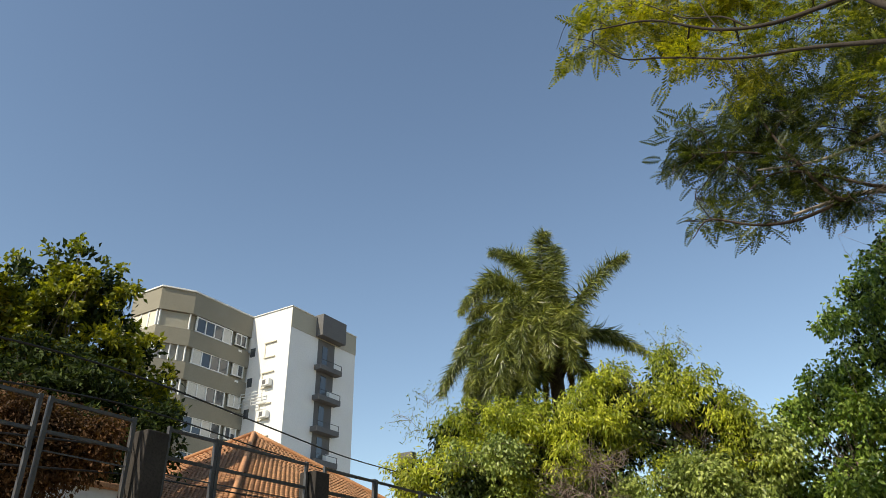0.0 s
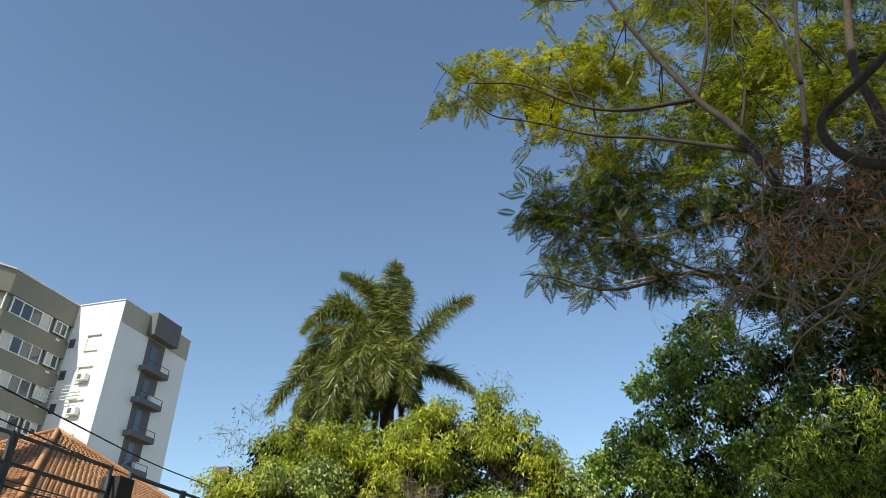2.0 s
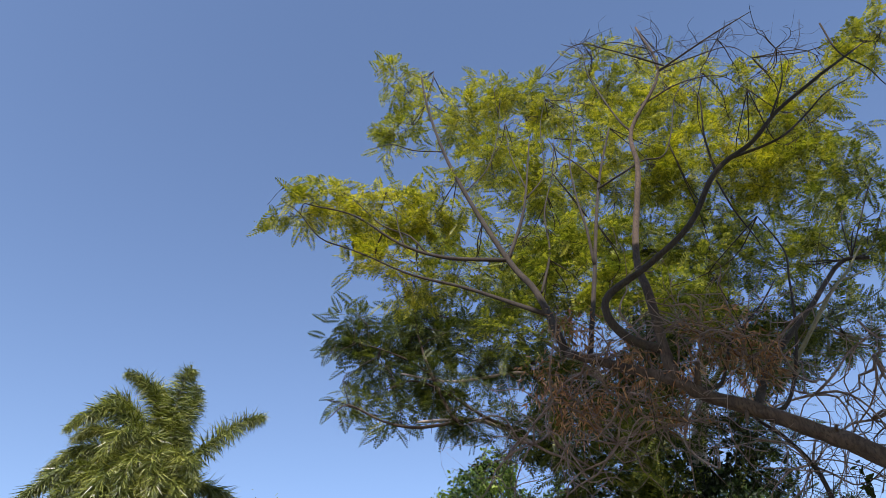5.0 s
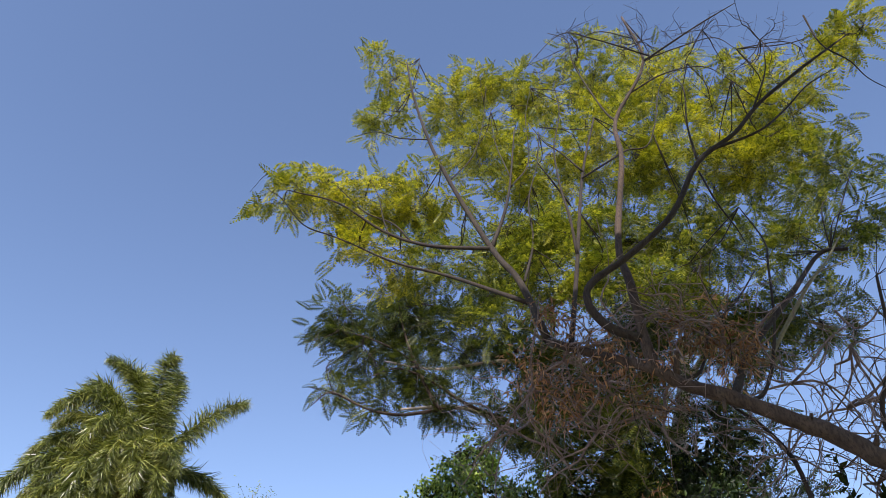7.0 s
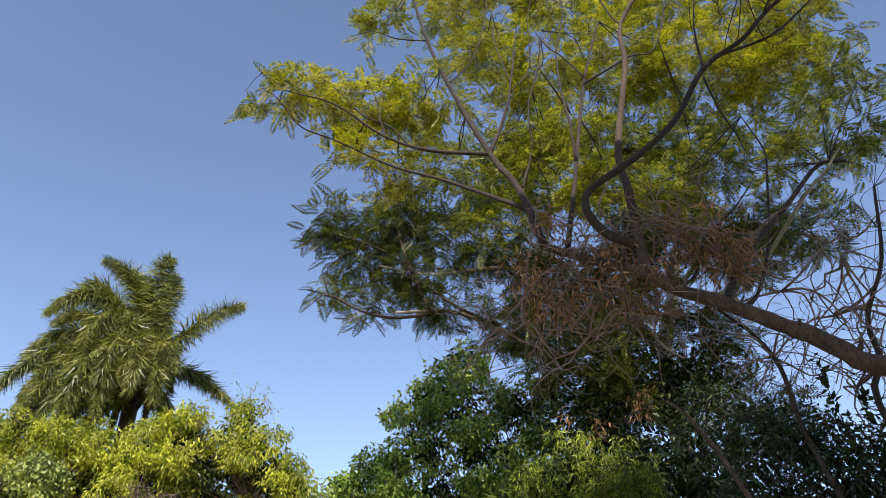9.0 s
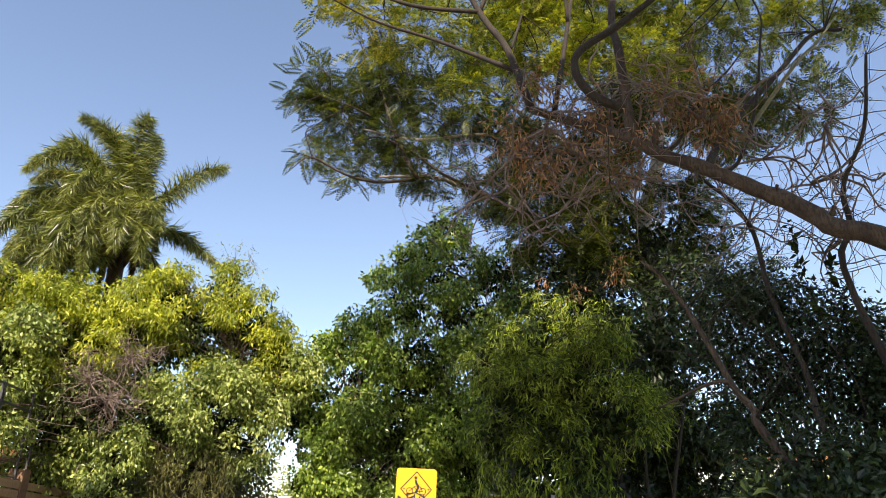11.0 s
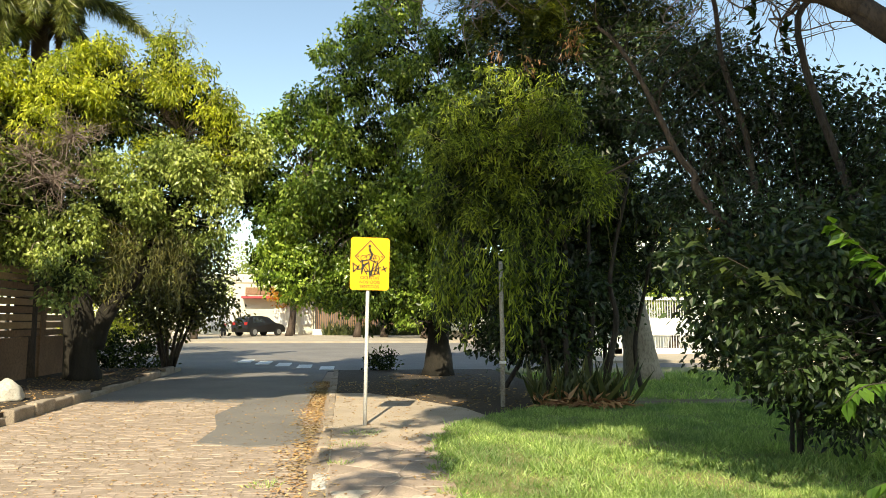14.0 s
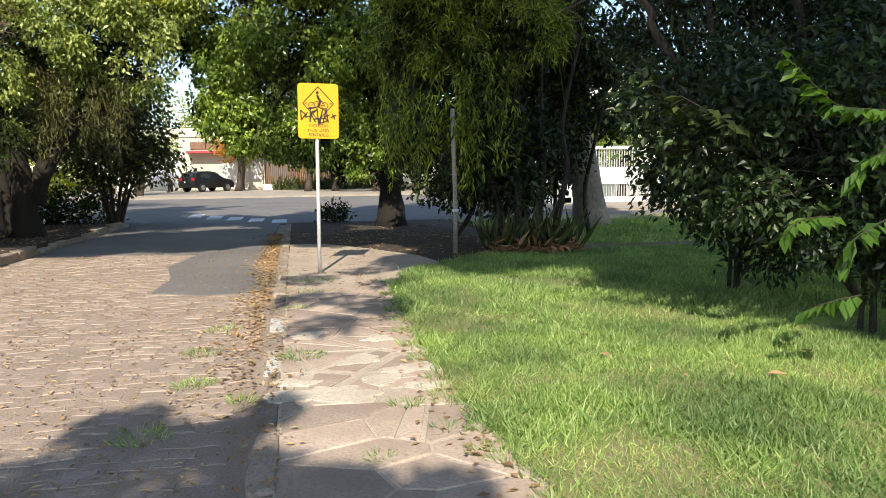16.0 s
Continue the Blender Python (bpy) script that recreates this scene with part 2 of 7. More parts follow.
ROCK = rough_surface("white_boulder", (0.50, 0.46, 0.40), (0.64, 0.60, 0.54), (0.36, 0.32, 0.26), 3, 22, 0.9, 0.6)



# ---- building blocks ----
def spot(yaw, elev, dist):
    """A place by its bearing to the left of the street's direction, its elevation from eye height and its level distance."""
    a = radians(yaw)
    return Vector((-math.sin(a) * dist, math.cos(a) * dist, EYE + math.tan(radians(elev)) * dist))


def rise(y):
    """The avenue's far side climbs a little."""
    return 0.4 * min(1.0, max(0.0, (y - 28.0) / 28.0))


def mesh_object(name, verts, faces, material, parent=None, label="", smooth=False):
    me = bpy.data.meshes.new(name)
    me.from_pydata([tuple(v) for v in verts] if not isinstance(verts, np.ndarray) else verts.tolist(), [], faces if isinstance(faces, list) else faces.tolist())
    me.materials.append(material)
    if smooth:
        me.shade_smooth()
    ob = new(name, me)
    if parent:
        ob.parent = parent
    if label:
        tagged(ob, label)
    return ob


def part(name, bm, material, parent, label="", smooth=False):
    me = bpy.data.meshes.new(name)
    bm.to_mesh(me)
    bm.free()
    me.materials.append(material)
    if smooth:
        me.shade_smooth()
    ob = new(name, me)
    if parent:
        ob.parent = parent
    if label:
        tagged(ob, label)
    return ob


def thing(name, label, category, group="", at=(0, 0, 0)):
    e = new(name)
    e.location = at
    e.empty_display_size = 0.2
    return tagged(e, label, category, group)


def under(ob, parent):
    """Parents a part that is built in world metres, keeping its place."""
    ob.parent = parent
    ob.matrix_parent_inverse = Matrix.Translation(parent.location).inverted()
    return ob


def box(bm, x0, x1, y0, y1, z0, z1, bevel=0.0):
    r = bmesh.ops.create_cube(bm, size=1)
    bmesh.ops.scale(bm, vec=(x1 - x0, y1 - y0, z1 - z0), verts=r["verts"])
    bmesh.ops.translate(bm, vec=((x0 + x1) / 2, (y0 + y1) / 2, (z0 + z1) / 2), verts=r["verts"])
    if bevel:
        edges = list({e for v in r["verts"] for e in v.link_edges})
        bmesh.ops.bevel(bm, geom=edges, offset=bevel, segments=2, affect='EDGES', profile=0.5)
    return bm


def boxes(*dims, bevel=0.0):
    bm = bmesh.new()
    for d in dims:
        box(bm, *d, bevel=bevel)
    return bm


def prism(bm, ring, z0, z1):
    """An upright block on a ring of (x, y)."""
    lo = [bm.verts.new((x, y, z0)) for x, y in ring]
    hi = [bm.verts.new((x, y, z1)) for x, y in ring]
    n = len(ring)
    bm.faces.new(hi)
    bm.faces.new(lo[::-1])
    for k in range(n):
        bm.faces.new((lo[k], lo[(k + 1) % n], hi[(k + 1) % n], hi[k]))
    bmesh.ops.recalc_face_normals(bm, faces=bm.faces)
    return bm


def smooth_line(points, per=4):
    """Catmull-Rom through the points."""
    p = np.array([tuple(q) for q in points], float)
    if len(p) < 3:
        return np.array([p[0] + (p[-1] - p[0]) * k / per for k in range(per + 1)])
    q = np.vstack([2 * p[0] - p[1], p, 2 * p[-1] - p[-2]])
    out = []
    for k in range(1, len(q) - 2):
        for s in np.arange(per) / per:
            a, b, c, d = q[k - 1:k + 3]
            out.append(0.5 * (2 * b + (c - a) * s + (2 * a - 5 * b + 4 * c - d) * s * s + (3 * b - a - 3 * c + d) * s ** 3))
    return np.array(out + [p[-1]])


def tube(line, r0, r1, sides=8, lumpy=0.0, rng=None, flare=0.0):
    """A tapering round limb along a line of points: verts and faces."""
    line = np.asarray(line, float)
    n = len(line)
    ahead = np.gradient(line, axis=0)
    ahead /= np.linalg.norm(ahead, axis=1, keepdims=True) + 1e-9
    ref = np.array([0.31, 0.12, 0.94]) if abs(ahead[0][2]) < 0.8 else np.array([0.9, 0.3, 0.1])
    side = np.cross(ahead, ref)
    side /= np.linalg.norm(side, axis=1, keepdims=True) + 1e-9
    up = np.cross(side, ahead)
    s = np.linspace(0, 1, n)
    rad = r0 + (r1 - r0) * s
    if flare:
        rad = rad + flare * r0 * np.exp(-s * n / 1.6)
    ang = np.arange(sides) * 2 * np.pi / sides
    ring = np.cos(ang)[None, :, None] * side[:, None] + np.sin(ang)[None, :, None] * up[:, None]
    rr = np.repeat(rad[:, None], sides, 1)
    if lumpy and rng is not None:
        rr = rr * (1 + lumpy * rng.normal(size=rr.shape))
    v = (line[:, None] + ring * rr[:, :, None]).reshape(-1, 3)
    f = []
    for k in range(n - 1):
        for j in range(sides):
            a, b = k * sides + j, k * sides + (j + 1) % sides
            f.append((a, b, b + sides, a + sides))
    f.append(tuple(range((n - 1) * sides, n * sides)))
    f.append(tuple(range(sides))[::-1])
    return v, f


def merged(pieces):
    vs, fs, base = [], [], 0
    for v, f in pieces:
        vs.append(np.asarray(v))
        fs += [tuple(i + base for i in q) for q in f]
        base += len(v)
    return np.vstack(vs), fs


# leaf shapes: blade along +y, from its stalk at the origin, one metre long
LEAF_SIMPLE = (np.array([(0, 0, 0), (0.24, 0.42, 0.05), (0, 1, -0.05), (-0.24, 0.42, 0.05), (0, 0.45, -0.03)]),
               [(0, 1, 4), (1, 2, 4), (0, 4, 3), (4, 2, 3)])
LEAF_FLAT = (np.array([(0, 0, 0), (0.27, 0.45, 0.06), (0, 1, -0.08), (-0.27, 0.45, 0.06)]), [(0, 1, 2), (0, 2, 3)])
LEAF_HANG = (np.array([(0, 0, 0), (0.17, 0.4, 0.03), (0, 1, -0.12), (-0.17, 0.4, 0.03)]), [(0, 1, 2), (0, 2, 3)])
LEAF_SLIM = (np.array([(0, 0, 0), (0.10, 0.4, 0.02), (0, 1, -0.15), (-0.10, 0.4, 0.02)]), [(0, 1, 2), (0, 2, 3)])
BLADE = (np.array([(-0.06, 0, 0), (0.06, 0, 0), (0.035, 0.6, 0.06), (-0.035, 0.6, 0.06), (0.0, 1, 0.25)]), [(0, 1, 2, 3), (3, 2, 4)])


def feather(pairs=9, width=0.30, sag=0.22, gap=0.5):
    """A pinnate leaf: stalk and rows of narrow leaflets, drooping to its tip."""
    v, f = [], []

    def put(q):
        b = len(v)
        v.extend(q)
        f.append(tuple(range(b, b + len(q))))
    put([(-0.008, 0, 0), (0.008, 0, 0), (0.004, 1, -sag), (-0.004, 1, -sag)])
    for k in range(pairs):
        s = 0.14 + 0.86 * k / (pairs - 1)
        w = width * math.sin(math.pi * (0.18 + 0.72 * s)) * 0.95 + 0.03
        h = 0.86 / pairs * gap
        z = -sag * s * s
        for side in (-1, 1):
            put([(0, s - h * 0.5, z), (side * w * 0.5, s + h * 0.1 + w * 0.18, z + 0.012), (side * w, s + w * 0.42, z - 0.03), (side * w * 0.5, s + h * 1.1 + w * 0.18, z + 0.008)])
    return np.array(v), f


PINNATE = feather(8, 0.245, 0.20, 0.98)


def blades(rng, centres, aims, sizes, shape, lift=0.6):
    """Copies of one leaf shape at many places, pointing along their aims, faces turned up by lift: verts, faces."""
    tv, tf = shape
    c, y = np.asarray(centres, float), np.asarray(aims, float)
    y = y / (np.linalg.norm(y, axis=1, keepdims=True) + 1e-9)
    z = rng.normal(size=c.shape) * (1 - lift) + np.array([0, 0, lift])
    x = np.cross(y, z)
    x /= np.linalg.norm(x, axis=1, keepdims=True) + 1e-9
    z = np.cross(x, y)
    s = np.asarray(sizes, float)[:, None, None]
    v = c[:, None] + s * (tv[None, :, 0:1] * x[:, None] + tv[None, :, 1:2] * y[:, None] + tv[None, :, 2:3] * z[:, None])
    n, k = len(c), len(tv)
    faces = []
    for q in tf:
        faces.append(np.arange(n)[:, None] * k + np.array(q)[None])
    out = []
    for q in faces:
        out += q.tolist()
    return v.reshape(-1, 3), out


def clump_points(rng, blobs, tufts, shell=0.5, flat=0.85):
    """Tuft centres over and inside rounded masses, with the way outwards."""
    cs, outs = [], []
    for yaw, elev, dist, r in blobs:
        n = max(3, int(tufts * (r / 1.0) ** 2))
        d = rng.normal(size=(n, 3))
        d /= np.linalg.norm(d, axis=1, keepdims=True)
        rad = r * (shell + (1.08 - shell) * rng.random((n, 1)) ** 0.7)
        cs.append(np.array(spot(yaw, elev, dist)) + d * rad * np.array([1, 1, flat]))
        outs.append(d)
    return np.vstack(cs), np.vstack(outs)


def lobes(rng, blobs, n=7, small=0.46):
    """Each rounded mass becomes a core and smaller lobes over its surface, so that hollows stay between them."""
    cores, out = [], []
    for yaw, elev, dist, r in blobs:
        cores.append((yaw, elev, dist + 0.3 * r, r * 0.66))
        for _ in range(n):
            d = rng.normal(size=3)
            d /= np.linalg.norm(d)
            k = small * (0.6 + 0.8 * rng.random())
            out.append((yaw + math.degrees(d[0] * r * 0.92 / dist), elev + math.degrees(d[2] * r * 0.92 / dist), dist + d[1] * r * 0.75, r * k))
    return cores, out


def tuft_leaves(rng, cs, outs, per, spread, size, droop, shape, lift=0.5, wild=0.7, level=0.8):
    n = len(cs)
    idx = np.repeat(np.arange(n), per)
    pos = cs[idx] + rng.normal(size=(n * per, 3)) * spread * np.array([1, 1, level])
    aim = (outs[idx] * 0.6 + rng.normal(size=(n * per, 3)) * wild) * np.array([1, 1, min(1.0, level + 0.2)]) + np.array([0, 0, -droop])
    return blades(rng, pos, aim, size * (0.65 + 0.6 * rng.random(n * per)), shape, lift)


def twig_web(rng, tips, roots, r0=0.018, r1=0.005, sag=0.12, share=1.0, reach=4.0, sides=4, hubs=()):
    """Thin bowed twigs from the nearest limb points out to the tufts, by way of a bough into each leafy mass."""
    roots = np.asarray(roots)
    pieces = []
    grown = [roots]
    for yaw, elev, dist, r in hubs:
        h = np.array(spot(yaw, elev, dist))
        d = np.linalg.norm(roots - h, axis=1)
        a = roots[int(np.argmin(d))]
        for _ in range(2):
            end = h + rng.normal(size=3) * r * 0.6
            mid = (a + h) / 2 + rng.normal(size=3) * 0.1 * d.min() + np.array([0, 0, -0.06 * d.min()])
            line = smooth_line([a, mid, (mid + end) / 2 + rng.normal(size=3) * 0.22, end], 4)
            pieces.append(tube(line, r0 * 0.9, r1, 5))
            grown.append(line[3:])
    if len(hubs):
        roots = np.vstack(grown[1:])
    for t in tips:
        if rng.random() > share:
            continue
        d = np.linalg.norm(roots - t, axis=1)
        k = int(np.argmin(d + rng.random(len(d)) * 0.5))
        if d[k] > reach:
            continue
        a = roots[k]
        mid = (a + t) / 2 + rng.normal(size=3) * sag * d[k] * 0.5 + np.array([0, 0, sag * d[k] * 0.4])
        line = smooth_line([a, mid, t], 3)
        pieces.append(tube(line, r0 * min(1.1, 0.45 + 0.2 * d[k]), r1, sides))
    return merged(pieces)


def limb_part(name, points, r0, r1, material, parent, rng, sides=10, lumpy=0.05, flare=0.0, label=""):
    line = smooth_line(points, 5)
    v, f = tube(line, r0, r1, sides, lumpy, rng, flare)
    ob = mesh_object(name, v, f, material, None, label, True)
    under(ob, parent)
    return line


def polar(points):
    return [spot(*p) for p in points]

# ---- the ground ----
KERB_X, LEFT_KERB_X, ROAD_Z, LEFT_Z = -0.27, -5.3, -0.07, 0.10


def ground_sheet():
    """One sheet of soil that reaches the horizon, finer near the street."""
    rng = np.random.default_rng(3)
    xs = np.concatenate([[-2500, -900, -300, -120, -60], np.arange(-40, 41, 2.0), [60, 120, 300, 900, 2500]])
    ys = np.concatenate([[-2500, -900, -300, -120, -60], np.arange(-40, 101, 2.0), [120, 300, 900, 2500]])
    v = [(x, y, -0.17 + rise(y) + 0.01 * rng.normal()) for y in ys for x in xs]
    w = len(xs)
    f = [(j * w + i, j * w + i + 1, (j + 1) * w + i + 1, (j + 1) * w + i) for j in range(len(ys) - 1) for i in range(w - 1)]
    tagged(mesh_object("ground", v, f, SOIL), "leaf-strewn brown soil ground", "ground", kind="structure")


def strip(name, rows, z, material, label, category, thick=0.2):
    """A laid surface between rows of (y, x_left, x_right), with its own thickness."""
    v, f = [], []
    for y, a, b in rows:
        zz = z + rise(y)
        v += [(a, y, zz), (b, y, zz), (b, y, zz - thick), (a, y, zz - thick)]
    for k in range(len(rows) - 1):
        o = 4 * k
        for i in range(4):
            j = (i + 1) % 4
            f.append((o + i, o + j, o + 4 + j, o + 4 + i))
    f += [(0, 3, 2, 1), tuple(range(4 * len(rows) - 4, 4 * len(rows)))]
    bm = bmesh.new()
    vs = [bm.verts.new(p) for p in v]
    for q in f:
        bm.faces.new([vs[i] for i in q])
    bmesh.ops.recalc_face_normals(bm, faces=bm.faces)
    return tagged(part(name, bm, material, None), label, category, kind="structure")


ground_sheet()
street_bed = strip("road", [(-14, LEFT_KERB_X, KERB_X + 0.138), (24, LEFT_KERB_X, KERB_X + 0.138)], ROAD_Z - 0.008, SAND,
                   "cobbled street with sandy joints and dry leaves", "road")
patch_ring = [(-0.45, 10.1), (-1.2, 9.9), (-1.95, 10.3), (-1.9, 11.6), (-2.2, 13.2), (-1.95, 15.2), (-3.6, 15.6), (LEFT_KERB_X + 0.04, 15.9), (LEFT_KERB_X + 0.04, 24.6), (KERB_X - 0.2, 24.6), (-0.62, 17.0), (-0.7, 13.0)]
tagged(part("road_patch", prism(bmesh.new(), patch_ring, ROAD_Z - 0.1, ROAD_Z + 0.012), ASPHALT, None), "worn grey asphalt laid over the cobbles", "road", kind="structure")
avenue = strip("avenue", [(y, -70, 60) for y in (24.4, 28, 34, 40, 46)], ROAD_Z, ASPHALT, "grey asphalt avenue crossing the street", "road")
strip("far_pavement", [(y, -70, 60) for y in (46, 50, 56, 62)], ROAD_Z + 0.12, PAVING, "pale concrete pavement across the avenue", "pavement")
# sandy paving laid in the dark soil colour in place of tree shade
strip("left_pavement", [(-14, -8.0, LEFT_KERB_X - 0.15), (24, -8.0, LEFT_KERB_X - 0.15)], LEFT_Z, SHADED_HUMUS, "sandy uneven pavement with dry leaves, darkened for shade", "pavement")
flag_bed = strip("pavement", [(-14, KERB_X + 0.14, 1.25), (14.7, KERB_X + 0.14, 1.25)], -0.028, MORTAR, "irregular flagstone pavement with pale mortar joints", "pavement")
strip("cross_path", [(13.3, 4.6, 14.0), (14.1, 4.6, 14.0)], -0.02, SOIL, "narrow earth path through the lawn", "pavement")
strip("sandy_path", [(9.75, KERB_X + 0.15, 1.27), (11.0, KERB_X + 0.15, 1.66), (12.2, KERB_X + 0.15, 2.5), (13.4, KERB_X + 0.15, 2.3), (15.0, KERB_X + 0.15, 1.5), (16.4, KERB_X + 0.15, 0.6)], -0.024, PALE_SAND, "trodden sandy path with dry leaves", "path", 0.1)
# soil whose colour also holds the shade of the crowns above
strip("bare_ground", [(12.0, 1.25, 5.0), (14.6, 1.25, 5.0), (14.8, KERB_X + 0.15, 5.0), (24.2, KERB_X + 0.15, 5.0)], -0.030, SHADED_HUMUS, "bare leaf-littered soil, darkened for shade under the trees", "ground")
lawn_bed = strip("lawn", [(-14, 1.22, 26), (2.0, 1.3, 26), (4.6, 1.10, 26), (7.5, 1.15, 26), (9.5, 1.3, 26), (11, 1.7, 26), (12.2, 2.6, 26), (12.6, 3.2, 26), (13.3, 4.4, 26)], -0.01, TURF, "sunlit green lawn with dry patches", "lawn")
strip("far_lawn", [(14.1, 5.2, 40), (22, 5.2, 40), (24.3, 5.2, 40)], -0.02, TURF, "shaded lawn round the pale trunk", "lawn")

# crosswalk blocks, in a skewed row at the mouth of the street
for k in range(5):
    s = k / 4
    x, y = -0.54 - 3.3 * s, 25.9 + 4.0 * s
    bm = boxes((x - 0.25, x + 0.25, y - 0.9, y + 0.9, ROAD_Z, ROAD_Z + 0.008 + rise(y + 1.2)))
    tagged(part("crosswalk_stripe", bm, ROADPAINT, None), "worn white crosswalk stripe on asphalt", "road marking", "crosswalk stripes", "structure")


# ---- the apartment tower ----
def tower():
    S = 1.26
    T = thing("apartment_building", "white and olive apartment tower with balconies and window bands", "building")

    def P(x, y):
        return (x * S, y * S)

    def top(z):
        return EYE + (z - EYE) * S
    roof = top(23.1)
    # olive wing, in storeys: parapet band and recessed window band
    ring = [P(-41.5, 27.5), P(-38.6, 27.5), P(-37.5, 29.4), P(-37.5, 34.75), P(-37.5, 44), P(-46, 44), P(-46, 30), P(-41.5, 30)]
    core = [P(-41.2, 28.0), P(-38.9, 28.0), P(-37.8, 29.8), P(-37.8, 34.75), P(-37.8, 43.8), P(-45.8, 43.8), P(-45.8, 30.3), P(-41.2, 30.3)]
    part("wing_core", prism(bmesh.new(), core, 0, roof - 0.3), OLIVE_LIGHT, T)
    levels = [roof - 2.8 * k for k in range(8)]
    for k, z in enumerate(levels):
        h = 1.95 if k == 0 else 1.42
        z1 = z if k == 0 else z - 0.62
        z0 = z - 1.95 if k == 0 else z1 - 1.42
        part("parapet", prism(bmesh.new(), ring, max(0, z0), z1), OLIVE, T)
    part("roof_edge", prism(bmesh.new(), [(x + (0.1 if x > -80 else 0), y - 0.1) for x, y in ring], roof, roof + 0.12), FRAME_WHITE, T)
    wx = -37.5 * S
    for k, z in enumerate(levels[:7]):
        z1 = z - 1.98 if k == 0 else z - 2.06
        z0 = z1 - 1.32 if k else z1 - 1.3
        zl, zh = levels[k] - 3.36, levels[k] - 2.0
        if zl < 4:
            break
        # street-side windows: a wide one of three lights and a small one
        for y0, y1, lights in ((29.9, 33.0, 4), (33.45, 34.4, 2)):
            ya, yb = y0 * S, y1 * S
            lo = zl + (0.0 if lights == 4 else 0.25)
            w = under(part("window", boxes((wx - 0.30, wx - 0.12, ya, yb, lo, zh)), GLASS, None), T)
            for z_ in (lo, zh - 0.09):
                part("frame_rail", boxes((wx - 0.2, wx - 0.05, ya - 0.08, yb + 0.08, z_, z_ + 0.09)), FRAME_WHITE, w)
            for j in range(lights + 1):
                yy = ya + (yb - ya) * j / lights
                part("frame_bar", boxes((wx - 0.2, wx - 0.055, yy - 0.05, yy + 0.05, lo + 0.09, zh - 0.09)), FRAME_WHITE, w)
            for j in range(lights):
                if (j * 2 + k * 3) % 5 in (1, 3):
                    part("blind", boxes((wx - 0.121, wx - 0.115, ya + (yb - ya) * j / lights + 0.06, ya + (yb - ya) * (j + 1) / lights - 0.06, lo + 0.1 + 0.5 * (j % 2) * (k % 2), zh - 0.1)), CURTAIN, w)
        # corner balcony: opening with a cream back wall, glazed on some storeys
        c0, c1 = Vector((-38.6 * S, 27.5 * S, 0)), Vector((-37.5 * S, 29.4 * S, 0))
        n = Vector((c1.y - c0.y, -(c1.x - c0.x), 0)).normalized()
        bm = bmesh.new()
        a, b = c0 + (c1 - c0) * 0.06 - n * 0.22, c0 + (c1 - c0) * 0.94 - n * 0.22
        q = [bm.verts.new((p.x, p.y, zz)) for p, zz in ((a, zl), (b, zl), (b, zh), (a, zh))]
        bm.faces.new(q)
        bmesh.ops.solidify(bm, geom=bm.faces[:], thickness=0.05)
        under(part("balcony_back" if k == 0 else "balcony_blind", bm, CREAM if k == 0 else CURTAIN, None), T)
        for j in range(5):
            p = a + (b - a) * j / 4 + n * 0.1
            if k or j in (0, 4):
                under(part("balcony_post", boxes((p.x - 0.05, p.x + 0.05, p.y - 0.05, p.y + 0.05, zl, zh)), FRAME_WHITE, None), T)
        # front face of the wing's end
        xa, xb = -41.2 * S, -38.8 * S
        w = under(part("window", boxes((xa, xb, 27.5 * S + 0.12, 27.5 * S + 0.3, zl, zh)), GLASS if k else CREAM, None), T)
        for j in range(4):
            xx = xa + (xb - xa) * j / 3
            part("frame_bar", boxes((xx - 0.06, xx + 0.06, 27.5 * S + 0.05, 27.5 * S + 0.2, zl, zh)), FRAME_WHITE, w)
        # small white vents under the sills
        part("wall_vent", boxes((wx - 0.02, wx + 0.05, 33.7 * S, 34.0 * S, zl - 0.32, zl - 0.14)), FRAME_WHITE, T)
    # white volume
    ring = [P(-37.5, 34.8), P(-33.7, 34.8), P(-33.7, 42.1), P(-42, 42.1), P(-42, 36)]
    part("wall", prism(bmesh.new(), ring, 0, roof + 0.02), WHITE, T)
    part("cornice", boxes((-33.9 * S, -33.7 * S + 0.04, 34.8 * S + 0.003, 42.1 * S + 0.03, roof - 1.9, roof + 0.018)), OLIVE_LIGHT, T)
    part("coping", prism(bmesh.new(), [(x + (0.1 if x > -37 * S else 0), y - (0.1 if y < 36 * S else -0.1)) for x, y in ring], roof + 0.02, roof + 0.1), FRAME_WHITE, T)
    ex, fy = -33.7 * S, 34.8 * S
    # recessed slate strip with balcony slabs
    y0, y1 = 37.75 * S, 39.6 * S
    part("balcony_recess", boxes((ex - 0.1, ex + 0.03, y0, y1, 0, roof - 1.7)), SLATE, T)
    part("roof_box", boxes((ex - 0.6, ex + 0.85, 37.4 * S, 40.1 * S, roof - 1.8, roof + 0.3), bevel=0.03), SLATE, T)
    for k in range(7):
        z = roof - 4.55 - 2.8 * k
        if z < 1:
            break
        slab = part("balcony", boxes((ex, ex + 0.8, y0 - 0.35, y1 + 0.35, z - 0.42, z + 0.05), bevel=0.02), SLATE, T)
        part("balcony_door", boxes((ex + 0.03, ex + 0.06, y0 + 0.6, y0 + 1.3, z + 0.05, z + 2.1)), GLASS, slab)
        part("balcony_rail", boxes((ex + 0.72, ex + 0.78, y0 - 0.3, y1 + 0.3, z + 0.5, z + 0.54), (ex + 0.72, ex + 0.78, y0 - 0.3, y0 - 0.26, z, z + 0.5), (ex + 0.72, ex + 0.78, y1 + 0.26, y1 + 0.3, z, z + 0.5)), DARK_METAL, slab)
